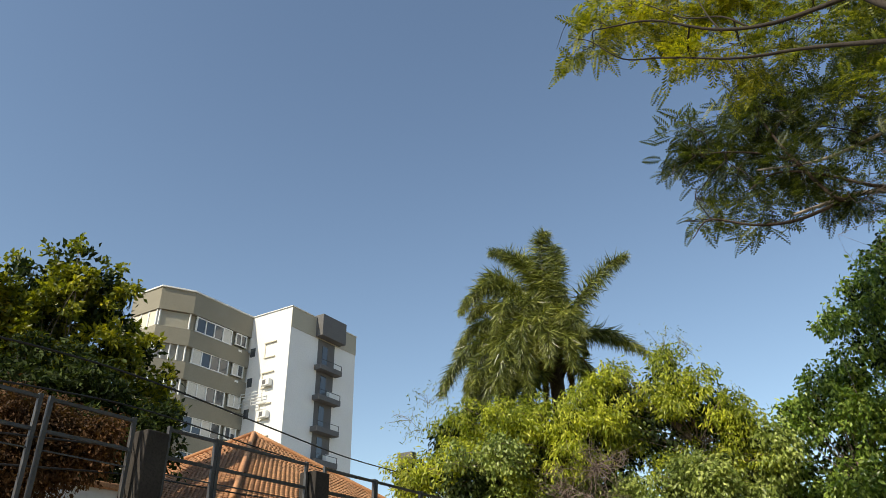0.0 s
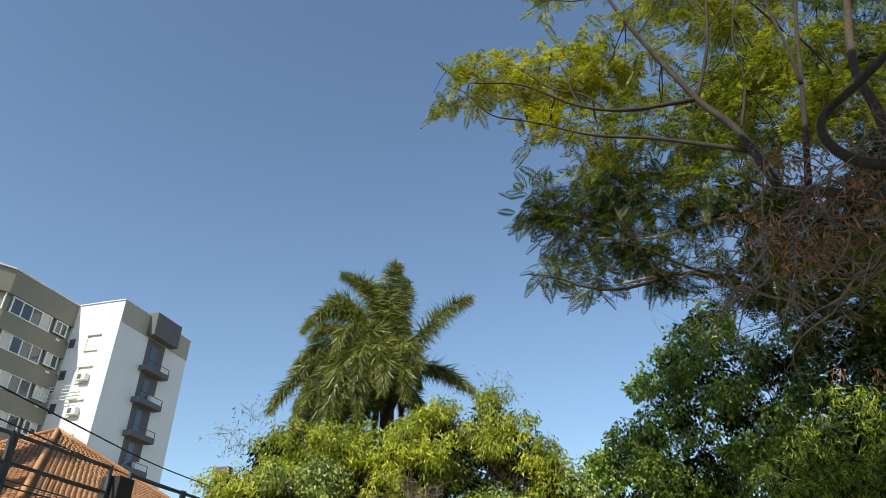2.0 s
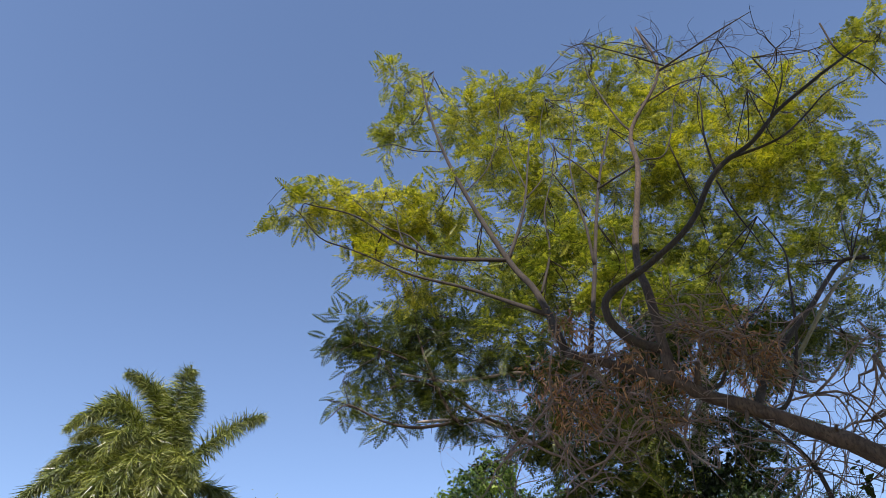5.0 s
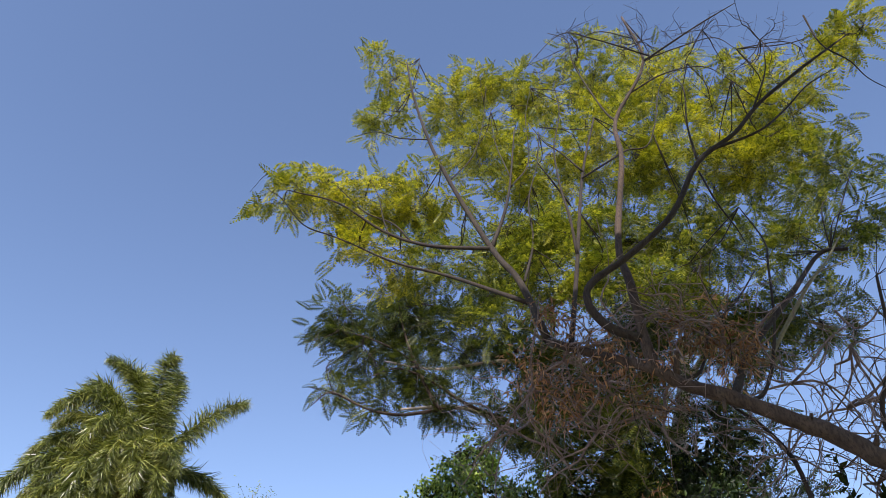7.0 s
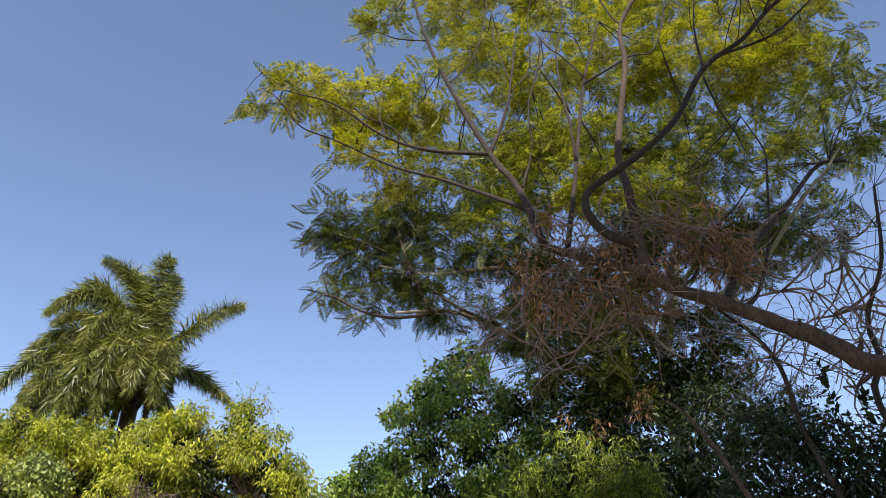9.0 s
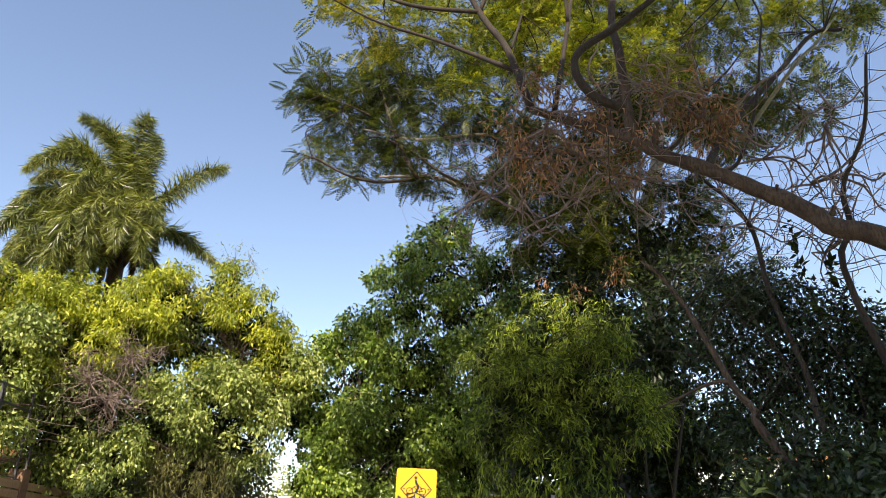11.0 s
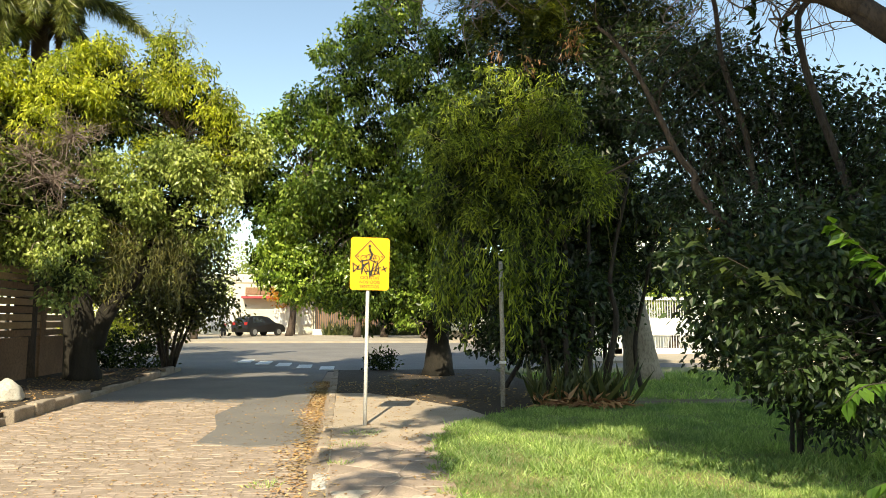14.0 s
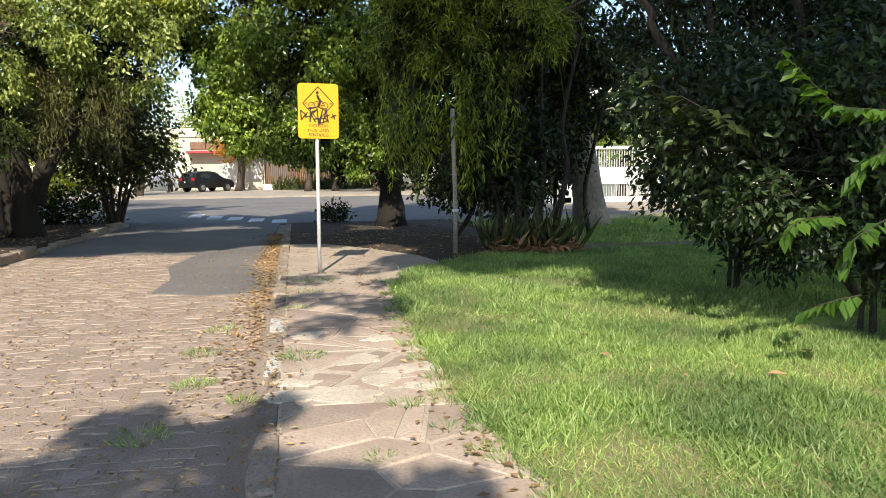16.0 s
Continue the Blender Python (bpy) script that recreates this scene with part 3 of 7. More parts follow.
        if k in (1, 3):
            part("air_conditioner", boxes((ex + 0.1, ex + 0.5, y1 - 0.9, y1 - 0.1, z + 0.1, z + 0.7), bevel=0.03), FRAME_WHITE, slab)
    # blind recesses and hoods on the white front
    for k in range(7):
        z = roof - 3.0 - 2.8 * k
        if z < 3:
            break
        part("blind_recess", boxes((-36.0 * S, -34.9 * S, fy - 0.16, fy + 0.02, z, z + 0.09), (-36.0 * S, -35.93 * S, fy - 0.05, fy + 0.02, z - 1.3, z), (-36.0 * S, -34.95 * S, fy - 0.12, fy + 0.02, z - 1.38, z - 1.3)), CREAM, T)
        part("side_window", boxes((-37.4 * S, -36.95 * S, fy - 0.05, fy + 0.02, z - 0.9, z - 0.1)), GLASS, T)
        if k in (1, 2):
            ac = part("air_conditioner", boxes((-35.7 * S, -34.95 * S, fy - 0.5, fy - 0.05, z - 1.25, z - 0.65), bevel=0.04), FRAME_WHITE, T)
            part("fan_grille", boxes((-35.55 * S, -35.25 * S, fy - 0.51, fy - 0.49, z - 1.15, z - 0.75)), SLATE, ac)
    # drying rack of thin rails at the inner corner
    rk = bmesh.new()
    zr = roof - 8.6
    for j in range(5):
        box(rk, wx, wx + 2.6, fy - 0.5, fy - 0.46, zr + 0.28 * j, zr + 0.28 * j + 0.05)
    for j in range(3):
        box(rk, wx + 1.25 * j, wx + 1.25 * j + 0.05, fy - 0.5, fy - 0.46, zr, zr + 1.2)
    part("drying_rack", rk, FRAME_WHITE, T)


tower()


# ---- the tiled house ----
def tiled_roof(parent, corners, apex, rows=40, per_m=6.5):
    """Hip roof of round clay tiles: each face is a fall of tiles in courses, under a ridge cap along each hip."""
    for k in range(4):
        a, b = Vector(corners[k]), Vector(corners[(k + 1) % 4])
        A = Vector(apex)
        n = (b - a).cross(A - a).normalized()
        if n.z < 0:
            n = -n
        v, f = [], []
        for r in range(rows):
            s0, s1 = r / rows, (r + 1.12) / rows
            l0, r0 = a.lerp(A, s0), b.lerp(A, s0)
            l1, r1 = a.lerp(A, min(1, s1)), b.lerp(A, min(1, s1))
            cols = max(2, int((r0 - l0).length * per_m))
            for c in range(cols):
                m = len(v)
                for q, (u, h) in enumerate(((0.02, 0.0), (0.25, 0.02), (0.75, 0.02), (0.98, 0.0))):
                    w = (c + u) / cols
                    v.append(tuple(l0.lerp(r0, w) + n * (h + 0.018)))
                    v.append(tuple(l1.lerp(r1, w) + n * (h + 0.0)))
                for q in range(3):
                    f.append((m + 2 * q, m + 2 * q + 2, m + 2 * q + 3, m + 2 * q + 1))
        ob = mesh_object("roof_slope", v, f, TILE, None)
        tagged(ob, kind="stuff")
        under(ob, parent)
        deck = mesh_object("roof_deck", [a - n * 0.02, b - n * 0.02, A - n * 0.02, a - n * 0.12, b - n * 0.12, A - n * 0.12],
                           [(0, 1, 2), (5, 4, 3), (0, 3, 4, 1), (1, 4, 5, 2), (2, 5, 3, 0)], TILE)
        under(deck, parent)
        line = [a.lerp(A, i / 10) + Vector((0, 0, 0.05)) for i in range(11)]
        hv, hf = tube(line, 0.06, 0.06, 8)
        under(mesh_object("hip_cap", hv, hf, TILE, None, smooth=True), parent)


house = thing("house", "ochre house with a hipped orange clay tile roof", "house")
E_Z = 4.65
tiled_roof(house, [(-10.9, 10.1, E_Z), (-10.9, 18.7, E_Z), (-19.1, 18.7, E_Z), (-19.1, 10.1, E_Z)], (-15.0, 14.4, 7.32))
under(part("wall", boxes((-18.6, -11.4, 10.6, 18.2, 0, E_Z - 0.05)), OCHRE, None), house)
under(part("fascia", boxes((-19.1, -10.9, 10.05, 10.13, E_Z - 0.18, E_Z - 0.02), (-10.95, -10.87, 10.1, 18.7, E_Z - 0.18, E_Z - 0.02)), BARK, None), house)
annex = thing("house_annex", "low annex with an orange clay tile roof", "house")
tiled_roof(annex, [(-10.4, 15.6, 3.85), (-10.4, 22.0, 3.85), (-14.5, 22.0, 3.85), (-14.5, 15.6, 3.85)], (-12.6, 18.8, 5.2), 14)
under(part("wall", boxes((-14.1, -10.8, 16.0, 21.6, 0, 3.8)), OCHRE, None), annex)


pale_house = thing("pale_house", "white rendered house wall behind the fence", "house", "", (-13.5, 5, 0))
part("wall", boxes((-3.0, 2.0, -4.0, 3.4, 0, 4.6)), WHITE, pale_house)
part("gate", boxes((2.0, 2.1, -1.2, 0.6, 0, 2.6), bevel=0.01), WHITE, pale_house)
part("eave", boxes((-3.1, 2.1, -4.1, 3.5, 4.6, 4.7), bevel=0.02), TILE, pale_house)


# ---- the garden wall and its metal fence ----
garden_wall = thing("garden_wall", "brown masonry garden wall with dark pillars", "wall")
FX = -8.1
under(part("wall_body", boxes((FX - 0.2, FX, -10, 24.5, 0, 1.15), bevel=0.02), BRICKWALL, None), garden_wall)
for k in range(9):
    under(part("wall_board", boxes((FX - 0.02, FX + 0.03, 10.0, 24.4, 1.18 + 0.2 * k, 1.34 + 0.2 * k), bevel=0.006), OCHRE if k % 3 else BRICKWALL, None), garden_wall)
for y in (1.4, 6.1, 9.3, 13.2, 17.2, 20.8, 24.3):
    under(part("pillar", boxes((FX - 0.28, FX + 0.06, y - 0.17, y + 0.17, 0, 4.70 if y in (6.1, 9.3) else 3.2), bevel=0.015), BRICKWALL if y > 10 else DARK_STONE, None), garden_wall)
tagged(garden_wall, kind="structure")
fence_group = "fence panels on the garden wall"


def fence_panel(y0, y1):
    F = thing("fence_panel", "dark painted steel fence panel with thin horizontal rails", "fence", fence_group, (FX - 0.1, y0, 1.15))
    w, h = y1 - y0, 3.69
    for y in (0.0, w - 0.05):
        part("post", boxes((-0.025, 0.025, y, y + 0.05, 0, h), bevel=0.004), DARK_METAL, F)
    for z in (0.05, h - 0.06, h - 0.42):
        part("frame_rail", boxes((-0.02, 0.02, 0.05, w - 0.05, z, z + 0.04)), DARK_METAL, F)
    for k in range(1, 6):
        z = h * k / 6
        part("thin_rail", boxes((-0.008, 0.008, 0.05, w - 0.05, z, z + 0.016)), DARK_METAL, F)


for y0, y1 in ((0.4, 2.3), (2.4, 4.6), (4.68, 5.85), (6.35, 7.2), (7.22, 9.1), (9.5, 10.9), (10.92, 12.4), (12.42, 14.0), (14.02, 15.6), (15.62, 17.0), (17.4, 19.0), (19.02, 20.6)):
    fence_panel(y0, y1)

# ---- trees ----
def tree_thing(name, label, base, category="tree", group=""):
    return thing(name, label, category, group, base)


def crown_part(parent, rng, blobs, tufts, per, spread, size, droop, shape, material, name="crown", lift=0.5, wild=0.7, shell=0.5, flat=0.85, level=0.8):
    cs, outs = clump_points(rng, blobs, tufts, shell, flat)
    v, f = tuft_leaves(rng, cs, outs, per, spread, size, droop, shape, lift, wild, level)
    ob = tagged(mesh_object(name, v, f, material), kind="stuff")
    under(ob, parent)
    return cs


def lobed_crown(parent, rng, blobs, tufts, per, size, material, core_material, n=8, small=0.42, droop=0.8, shape=None, spread=0.10, hollow=None):
    """Lobes of small leaves round cores of a darker leaf, whose colour stands in for the crown's inner shade."""
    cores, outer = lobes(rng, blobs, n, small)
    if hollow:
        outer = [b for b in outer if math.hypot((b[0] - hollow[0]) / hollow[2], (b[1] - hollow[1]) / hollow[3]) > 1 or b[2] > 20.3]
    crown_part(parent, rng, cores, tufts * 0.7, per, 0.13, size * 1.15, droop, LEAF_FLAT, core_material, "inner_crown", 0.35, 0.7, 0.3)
    return crown_part(parent, rng, outer, tufts, per, spread, size, droop, shape or LEAF_FLAT, material, "crown", 0.35, 0.7, 0.6)


def twigs_part(parent, rng, tips, roots, material, name="twig_work", **kw):
    v, f = twig_web(rng, tips, roots, **kw)
    under(tagged(mesh_object(name, v, f, material, smooth=True), kind="stuff"), parent)


# the wide feathery tree whose great limb reaches over the lawn
rng = np.random.default_rng(11)
spreading = tree_thing("spreading_tree", "wide feathery-leaved tree with a long brown limb and withered twigs", (8.4, 5.2, 0))
roots = []
LIMB = polar([(-39.3, 21.2, 8.8), (-35.5, 23.2, 8.8), (-33.0, 25.3, 8.8), (-30.3, 26.9, 8.8), (-26.7, 29.0, 8.8), (-23.0, 30.6, 8.8), (-21.0, 31.9, 8.8), (-16.2, 33.5, 9.1), (-11.8, 34.8, 9.4)])
limb_part("trunk", [Vector((8.4, 5.2, -0.1)), Vector((8.1, 5.4, 1.3)), Vector((7.4, 5.8, 3.0)), LIMB[0]], 0.26, 0.14, BARK, spreading, rng, 14, 0.04, 0.5)
roots.append(limb_part("limb", [Vector((7.4, 5.8, 3.0))] + LIMB, 0.125, 0.06, BARK, spreading, rng, 14, 0.10))
for pts, r0, r1 in (([(-22.6, 31.2, 8.8), (-22.9, 32.2, 8.75), (-23.1, 33.0, 8.7)], 0.05, 0.035), ([(-31.4, 26.0, 8.8), (-31.9, 27.0, 8.7)], 0.035, 0.02), ([(-35.0, 23.6, 8.8), (-35.6, 24.8, 8.7)], 0.04, 0.025), ([(-26.0, 29.3, 8.8), (-25.7, 28.2, 8.7)], 0.03, 0.02)):
    limb_part("stub", polar(pts), r0, r1, BARK, spreading, rng, 8, 0.10)
for name, pts, r0, r1 in (
        ("branch", [(-21.0, 31.9, 8.8), (-20.6, 34.2, 8.8), (-20.3, 38.4, 9.0), (-19.9, 41.4, 9.3), (-22.0, 47.3, 9.8), (-22.3, 50.1, 10.1), (-27.0, 53.4, 10.4), (-25.9, 56.8, 10.6)], 0.085, 0.025),
        ("branch", [(-20.6, 34.2, 8.8), (-17.7, 35.5, 8.7), (-16.2, 37.3, 8.6), (-16.6, 38.9, 8.6), (-20.6, 40.4, 8.7), (-25.7, 42.6, 8.8), (-29.6, 45.6, 9.0), (-33.9, 46.6, 9.2), (-37.2, 47.8, 9.4), (-42.1, 48.6, 9.7)], 0.07, 0.03),
        ("branch", [(-11.8, 34.8, 9.4), (-9.5, 39.4, 9.8), (-6.8, 42.0, 10.1), (-2.6, 46.8, 10.6), (0.2, 50.1, 11.0), (2.5, 53.5, 11.4), (3.5, 55.7, 11.6)], 0.07, 0.022),
        ("branch", [(-6.8, 42.0, 10.1), (-0.2, 42.3, 10.2), (4.7, 43.2, 10.2), (10.0, 45.0, 10.2), (15.0, 45.3, 10.2)], 0.042, 0.012),
        ("branch", [(-6.8, 42.0, 10.1), (-8.9, 45.7, 10.6), (-10.2, 50.6, 11.3)], 0.04, 0.015),
        ("branch", [(-10.4, 37.7, 9.7), (-2.6, 39.9, 10.2), (3.3, 40.9, 10.2), (8.2, 42.1, 10.2)], 0.042, 0.012),
        ("branch", [(-13.8, 34.1, 9.3), (-15.2, 39.3, 9.8), (-17.4, 46.6, 10.5), (-19.8, 50.5, 11.0)], 0.05, 0.02),
        ("branch", [(-26.7, 29.0, 8.8), (-28.8, 31.5, 10.3), (-33.3, 34.4, 11.1), (-36.4, 36.3, 11.8), (-38.6, 36.0, 11.8)], 0.06, 0.03),
        ("branch", [(-27.0, 53.4, 10.4), (-33.9, 54.3, 9.8), (-38.9, 54.5, 9.8)], 0.025, 0.008),
        ("branch", [(-27.9, 53.6, 10.4), (-21.8, 56.1, 9.8), (-17.6, 57.0, 9.8), (-12.5, 55.2, 9.8)], 0.022, 0.006),
        ("branch", [(-42.1, 48.6, 9.7), (-46.9, 48.9, 10.4)], 0.03, 0.01),
        ("branch", [(4.2, 42.9, 10.2), (5.0, 44.2, 10.3), (5.7, 45.8, 10.4), (6.8, 47.0, 10.5)], 0.018, 0.006),
        ("branch", [(8.2, 42.1, 10.2), (10.3, 42.5, 10.2), (13.4, 43.0, 10.2), (16.1, 44.6, 10.2), (17.6, 45.0, 10.2)], 0.018, 0.006),
        ("branch", [(1.9, 42.6, 10.3), (3.8, 43.8, 10.4), (7.0, 44.5, 10.5), (9.8, 45.9, 10.5), (11.5, 46.6, 10.6)], 0.02, 0.006),
        ("branch", [(-15.6, 41.0, 9.9), (-15.4, 43.7, 9.9), (-14.8, 46.3, 10.2), (-14.7, 49.0, 10.4), (-15.9, 51.5, 10.7), (-15.7, 53.6, 10.9)], 0.03, 0.008),
        ("branch", [(-17.3, 46.4, 10.4), (-20.3, 47.2, 10.1), (-22.7, 47.7, 10.2), (-24.9, 47.6, 10.3), (-26.4, 49.0, 10.4), (-28.2, 51.5, 10.5), (-31.6, 52.1, 10.6)], 0.024, 0.008),
        ("branch", [(-17.6, 46.8, 10.5), (-15.3, 48.6, 10.4), (-13.7, 49.5, 10.4), (-12.0, 51.1, 10.6)], 0.02, 0.007),
        ("branch", [(-22.3, 49.9, 10.1), (-21.0, 51.2, 10.1), (-18.7, 54.6, 10.2), (-18.4, 56.4, 10.3), (-16.0, 57.2, 10.4)], 0.025, 0.007),
        ("branch", [(-29.6, 45.6, 9.0), (-29.7, 48.3, 9.1), (-30.5, 50.8, 9.4), (-29.5, 52.2, 9.6)], 0.022, 0.006),
        ("branch", [(-36.5, 47.7, 9.3), (-38.8, 49.5, 9.4), (-39.8, 51.2, 9.7)], 0.02, 0.006),
        ("branch", [(-31.7, 46.1, 9.1), (-36.2, 46.1, 9.1), (-39.2, 46.7, 9.4), (-41.7, 47.4, 9.6), (-44.3, 47.5, 9.8)], 0.025, 0.008),
        ("branch", [(-29.4, 45.0, 9.0), (-30.1, 42.5, 9.1), (-31.0, 40.3, 9.4), (-31.3, 39.1, 9.6)], 0.018, 0.006),
        ("branch", [(-26.7, 28.8, 8.8), (-29.1, 28.9, 9.2), (-31.2, 32.6, 9.5), (-32.4, 36.8, 9.8), (-32.8, 38.7, 10.1), (-31.7, 41.4, 10.4)], 0.03, 0.01),
        ("branch", [(-22.6, 31.0, 8.8), (-24.6, 31.1, 9.3), (-26.2, 33.6, 9.7), (-29.3, 35.4, 10.1), (-31.3, 36.9, 10.5)], 0.03, 0.01),
        ("branch", [(-10.0, 39.4, 9.9), (-11.2, 42.2, 10.8), (-11.1, 45.2, 11.1), (-12.5, 48.0, 11.3), (-13.2, 50.5, 11.6)], 0.025, 0.008),
        ("branch", [(-9.4, 47.0, 10.8), (-7.7, 50.0, 11.4), (-7.4, 52.5, 11.8)], 0.018, 0.006),
        ("branch", [(-9.2, 46.4, 10.8), (-11.5, 48.1, 11.3), (-11.7, 51.4, 11.5), (-12.7, 53.4, 11.8)], 0.018, 0.006),
        ("branch", [(-2.2, 47.1, 10.7), (-5.0, 48.9, 11.1), (-6.4, 51.3, 11.5), (-7.0, 53.7, 11.8)], 0.018, 0.006),
        ("branch", [(0.4, 50.2, 11.0), (3.9, 50.2, 11.1), (6.7, 50.5, 11.2), (9.3, 49.9, 11.3)], 0.018, 0.006),
        ("branch", [(2.7, 53.6, 11.5), (1.9, 55.0, 11.6), (1.8, 56.0, 11.8)], 0.014, 0.005),
        ("branch", [(-24.0, 51.5, 10.3), (-28.8, 52.1, 10.3), (-33.1, 51.5, 10.5), (-35.3, 49.8, 10.6)], 0.022, 0.006),
        ("branch", [(-27.0, 53.5, 10.4), (-31.5, 53.4, 10.4), (-35.3, 53.0, 10.5), (-37.0, 51.6, 10.6)], 0.018, 0.006),
        ("branch", [(-26.4, 55.2, 10.5), (-22.2, 56.4, 10.6), (-17.4, 55.8, 10.7), (-12.4, 55.1, 10.8)], 0.016, 0.005),
        ("branch", [(-44.4, 51.5, 9.8), (-44.5, 49.3, 9.9), (-45.9, 47.4, 10.0), (-46.4, 45.9, 10.2), (-47.3, 44.6, 10.4)], 0.018, 0.006)):
    roots.append(limb_part(name, polar(pts), r0, r1, BARK if r0 > 0.08 else BARK_DARK, spreading, rng, 8, 0.05))
for pts, r0, r1 in (([(-29.6, 30.6, 9.4), (-30.8, 31.5, 9.6), (-34.8, 34.8, 10.1), (-36.7, 35.8, 10.7), (-38.4, 37.0, 11.2)], 0.04, 0.015), ([(-36.0, 35.4, 10.5), (-38.9, 35.4, 11.2)], 0.02, 0.008)):
    roots.append(limb_part("young_branch", polar(pts), r0, r1, TWIG_GREEN, spreading, rng, 8, 0.04, label="pale greenish young branch"))
HIGH_WEST = [(16.1, 44.6, 10.3, 0.69), (11.9, 45.2, 10.5, 0.83), (6.8, 44.8, 10.8, 0.97), (1.2, 44.9, 10.8, 1.09), (5.7, 54.7, 11.8, 0.70), (5.9, 51.1, 11.8, 0.75), (-1.8, 52.0, 12.3, 1.0), (-7.0, 53.6, 12.3, 0.9), (-6.6, 49.1, 11.8, 1.2),
             (-13.1, 52.0, 12.3, 1.3), (-12.2, 46.6, 11.8, 1.3), (-21.2, 53.0, 12.3, 1.3), (-19.7, 48.2, 11.8, 1.35), (-27.5, 50.1, 12.3, 1.3), (-25.4, 45.0, 12.3, 1.45), (-1.4, 40.7, 10.8, 0.79), (8.2, 41.7, 10.3, 0.55), (3.4, 41.0, 10.5, 0.66)]
HIGH_EAST = [(-33.5, 48.2, 11.8, 1.2), (-32.4, 43.8, 11.8, 1.35), (-39.8, 46.9, 11.9, 1.0), (-43.7, 49.3, 10.9, 0.6), (-46.9, 48.9, 10.4, 0.6), (-37.4, 43.1, 11.8, 1.1), (-40.4, 41.2, 11.9, 0.9), (-40.8, 37.7, 11.9, 1.0), (-35.6, 37.7, 11.8, 1.1),
             (-30.1, 38.7, 12.8, 1.4), (-24.8, 38.6, 12.8, 1.4), (-18.9, 40.9, 12.8, 1.3), (-13.2, 41.7, 11.8, 1.2), (-7.3, 42.1, 11.8, 0.95), (-10.9, 38.7, 11.0, 0.7), (-14.8, 38.4, 11.0, 0.7), (-7.3, 36.3, 11.0, 0.6), (-17.9, 39.8, 11.0, 0.7), (-12.5, 42.1, 11.0, 0.7), (-23.8, 37.5, 11.0, 0.8)]
HIGH_WEST, HIGH_EAST = ([(a, e, d + 0.85 * r, r) for a, e, d, r in blobs] for blobs in (HIGH_WEST, HIGH_EAST))
# lower masses take the darker leaf copy, so their shade is in the colour
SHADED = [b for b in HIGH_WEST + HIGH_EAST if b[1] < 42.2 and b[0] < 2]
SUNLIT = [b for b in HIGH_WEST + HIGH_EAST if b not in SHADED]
cs = np.vstack([crown_part(spreading, rng, b, n_, 7, 0.12, 0.42, 0.16, PINNATE, m_, lift=0.78, shell=0.1, wild=0.7, level=0.3) for b, m_, n_ in ((SUNLIT, LEAF_PINNATE, 33), ([b for b in SHADED if b[0] > -28], LEAF_PINNATE_SHADED, 35), ([b for b in SHADED if b[0] <= -28], LEAF_PINNATE_SHADED, 21))])
twigs_part(spreading, rng, cs, np.vstack(roots), BARK_DARK, share=0.8, r0=0.015, r1=0.004, hubs=HIGH_WEST + HIGH_EAST)


def bare_twigs(parent, rng, blobs, n, length, material, roots, r0=0.012):
    """Leafless tangle: wandering twigs with side shoots."""
    pieces = []
    for yaw, elev, dist, r in blobs:
        for _ in range(n):
            d = rng.normal(size=3)
            d /= np.linalg.norm(d)
            p = np.array(spot(yaw, elev, dist)) + d * r * rng.random() ** 0.5
            aim = rng.normal(size=3) * np.array([1, 1, 0.6])
            aim /= np.linalg.norm(aim)
            pts = [p]
            for k in range(6):
                aim = aim + rng.normal(size=3) * 0.5 + np.array([0, 0, -0.06])
                aim /= np.linalg.norm(aim)
                pts.append(pts[-1] + aim * length / 6 * (0.7 + 0.6 * rng.random()))
            line = smooth_line(pts, 2)
            r = r0 * (0.5 + rng.random())
            pieces.append(tube(line, r, 0.003, 5))
            for k in (3, 5, 7, 9):
                bend = line[k] + rng.normal(size=3) * length * 0.10
                q = bend + rng.normal(size=3) * length * 0.12
                pieces.append(tube(smooth_line([line[k], bend, q], 2), r * 0.5, 0.002, 3))
    v, f = merged(pieces)
    under(tagged(mesh_object("twig_tangle", v, f, material, smooth=True), kind="stuff"), parent)


TANGLE = [(-13.0, 33.2, 9.5, 0.7), (-16.0, 31.2, 9.5, 0.8), (-10.0, 31.2, 9.7, 0.7), (-19.0, 34.7, 9.3, 0.6), (-24.0, 34.2, 9.5, 0.7), (-21.1, 28.8, 9.7, 0.8), (-15.1, 27.7, 10.1, 0.9), (-27.1, 32.3, 9.5, 0.7), (-8.0, 28.1, 10.4, 0.6), (-31.1, 28.8, 9.9, 0.8), (-34.2, 26.4, 10.1, 0.8), (-36.1, 30.3, 10.1, 0.8), (-29.2, 24.3, 10.3, 0.8), (-34.2, 21.4, 10.5, 0.8)]
bare_twigs(spreading, rng, TANGLE, 11, 1.9, TWIG, roots, 0.016)
bare_twigs(spreading, rng, [(-19.6, 55.7, 9.9, 0.7), (-27.5, 54.8, 10.1, 0.8), (-34.5, 53.9, 9.9, 0.7), (-39.6, 51.5, 9.9, 0.7)], 12, 1.3, BARK_DARK, roots, 0.009)
WITHERED = [(-12.5, 36.3, 9.4, 0.45), (-16.0, 34.7, 9.2, 0.4), (-25.1, 33.8, 9.2, 0.55), (-28.1, 32.8, 9.3, 0.4), (-10.0, 32.6, 9.7, 0.45), (-22.1, 32.2, 8.9, 0.3), (-14.0, 31.2, 9.7, 0.4), (-18.1, 32.9, 9.1, 0.4), (-27.1, 31.1, 9.4, 0.4), (-12.0, 29.6, 9.9, 0.4), (-20.1, 30.3, 9.5, 0.4)]
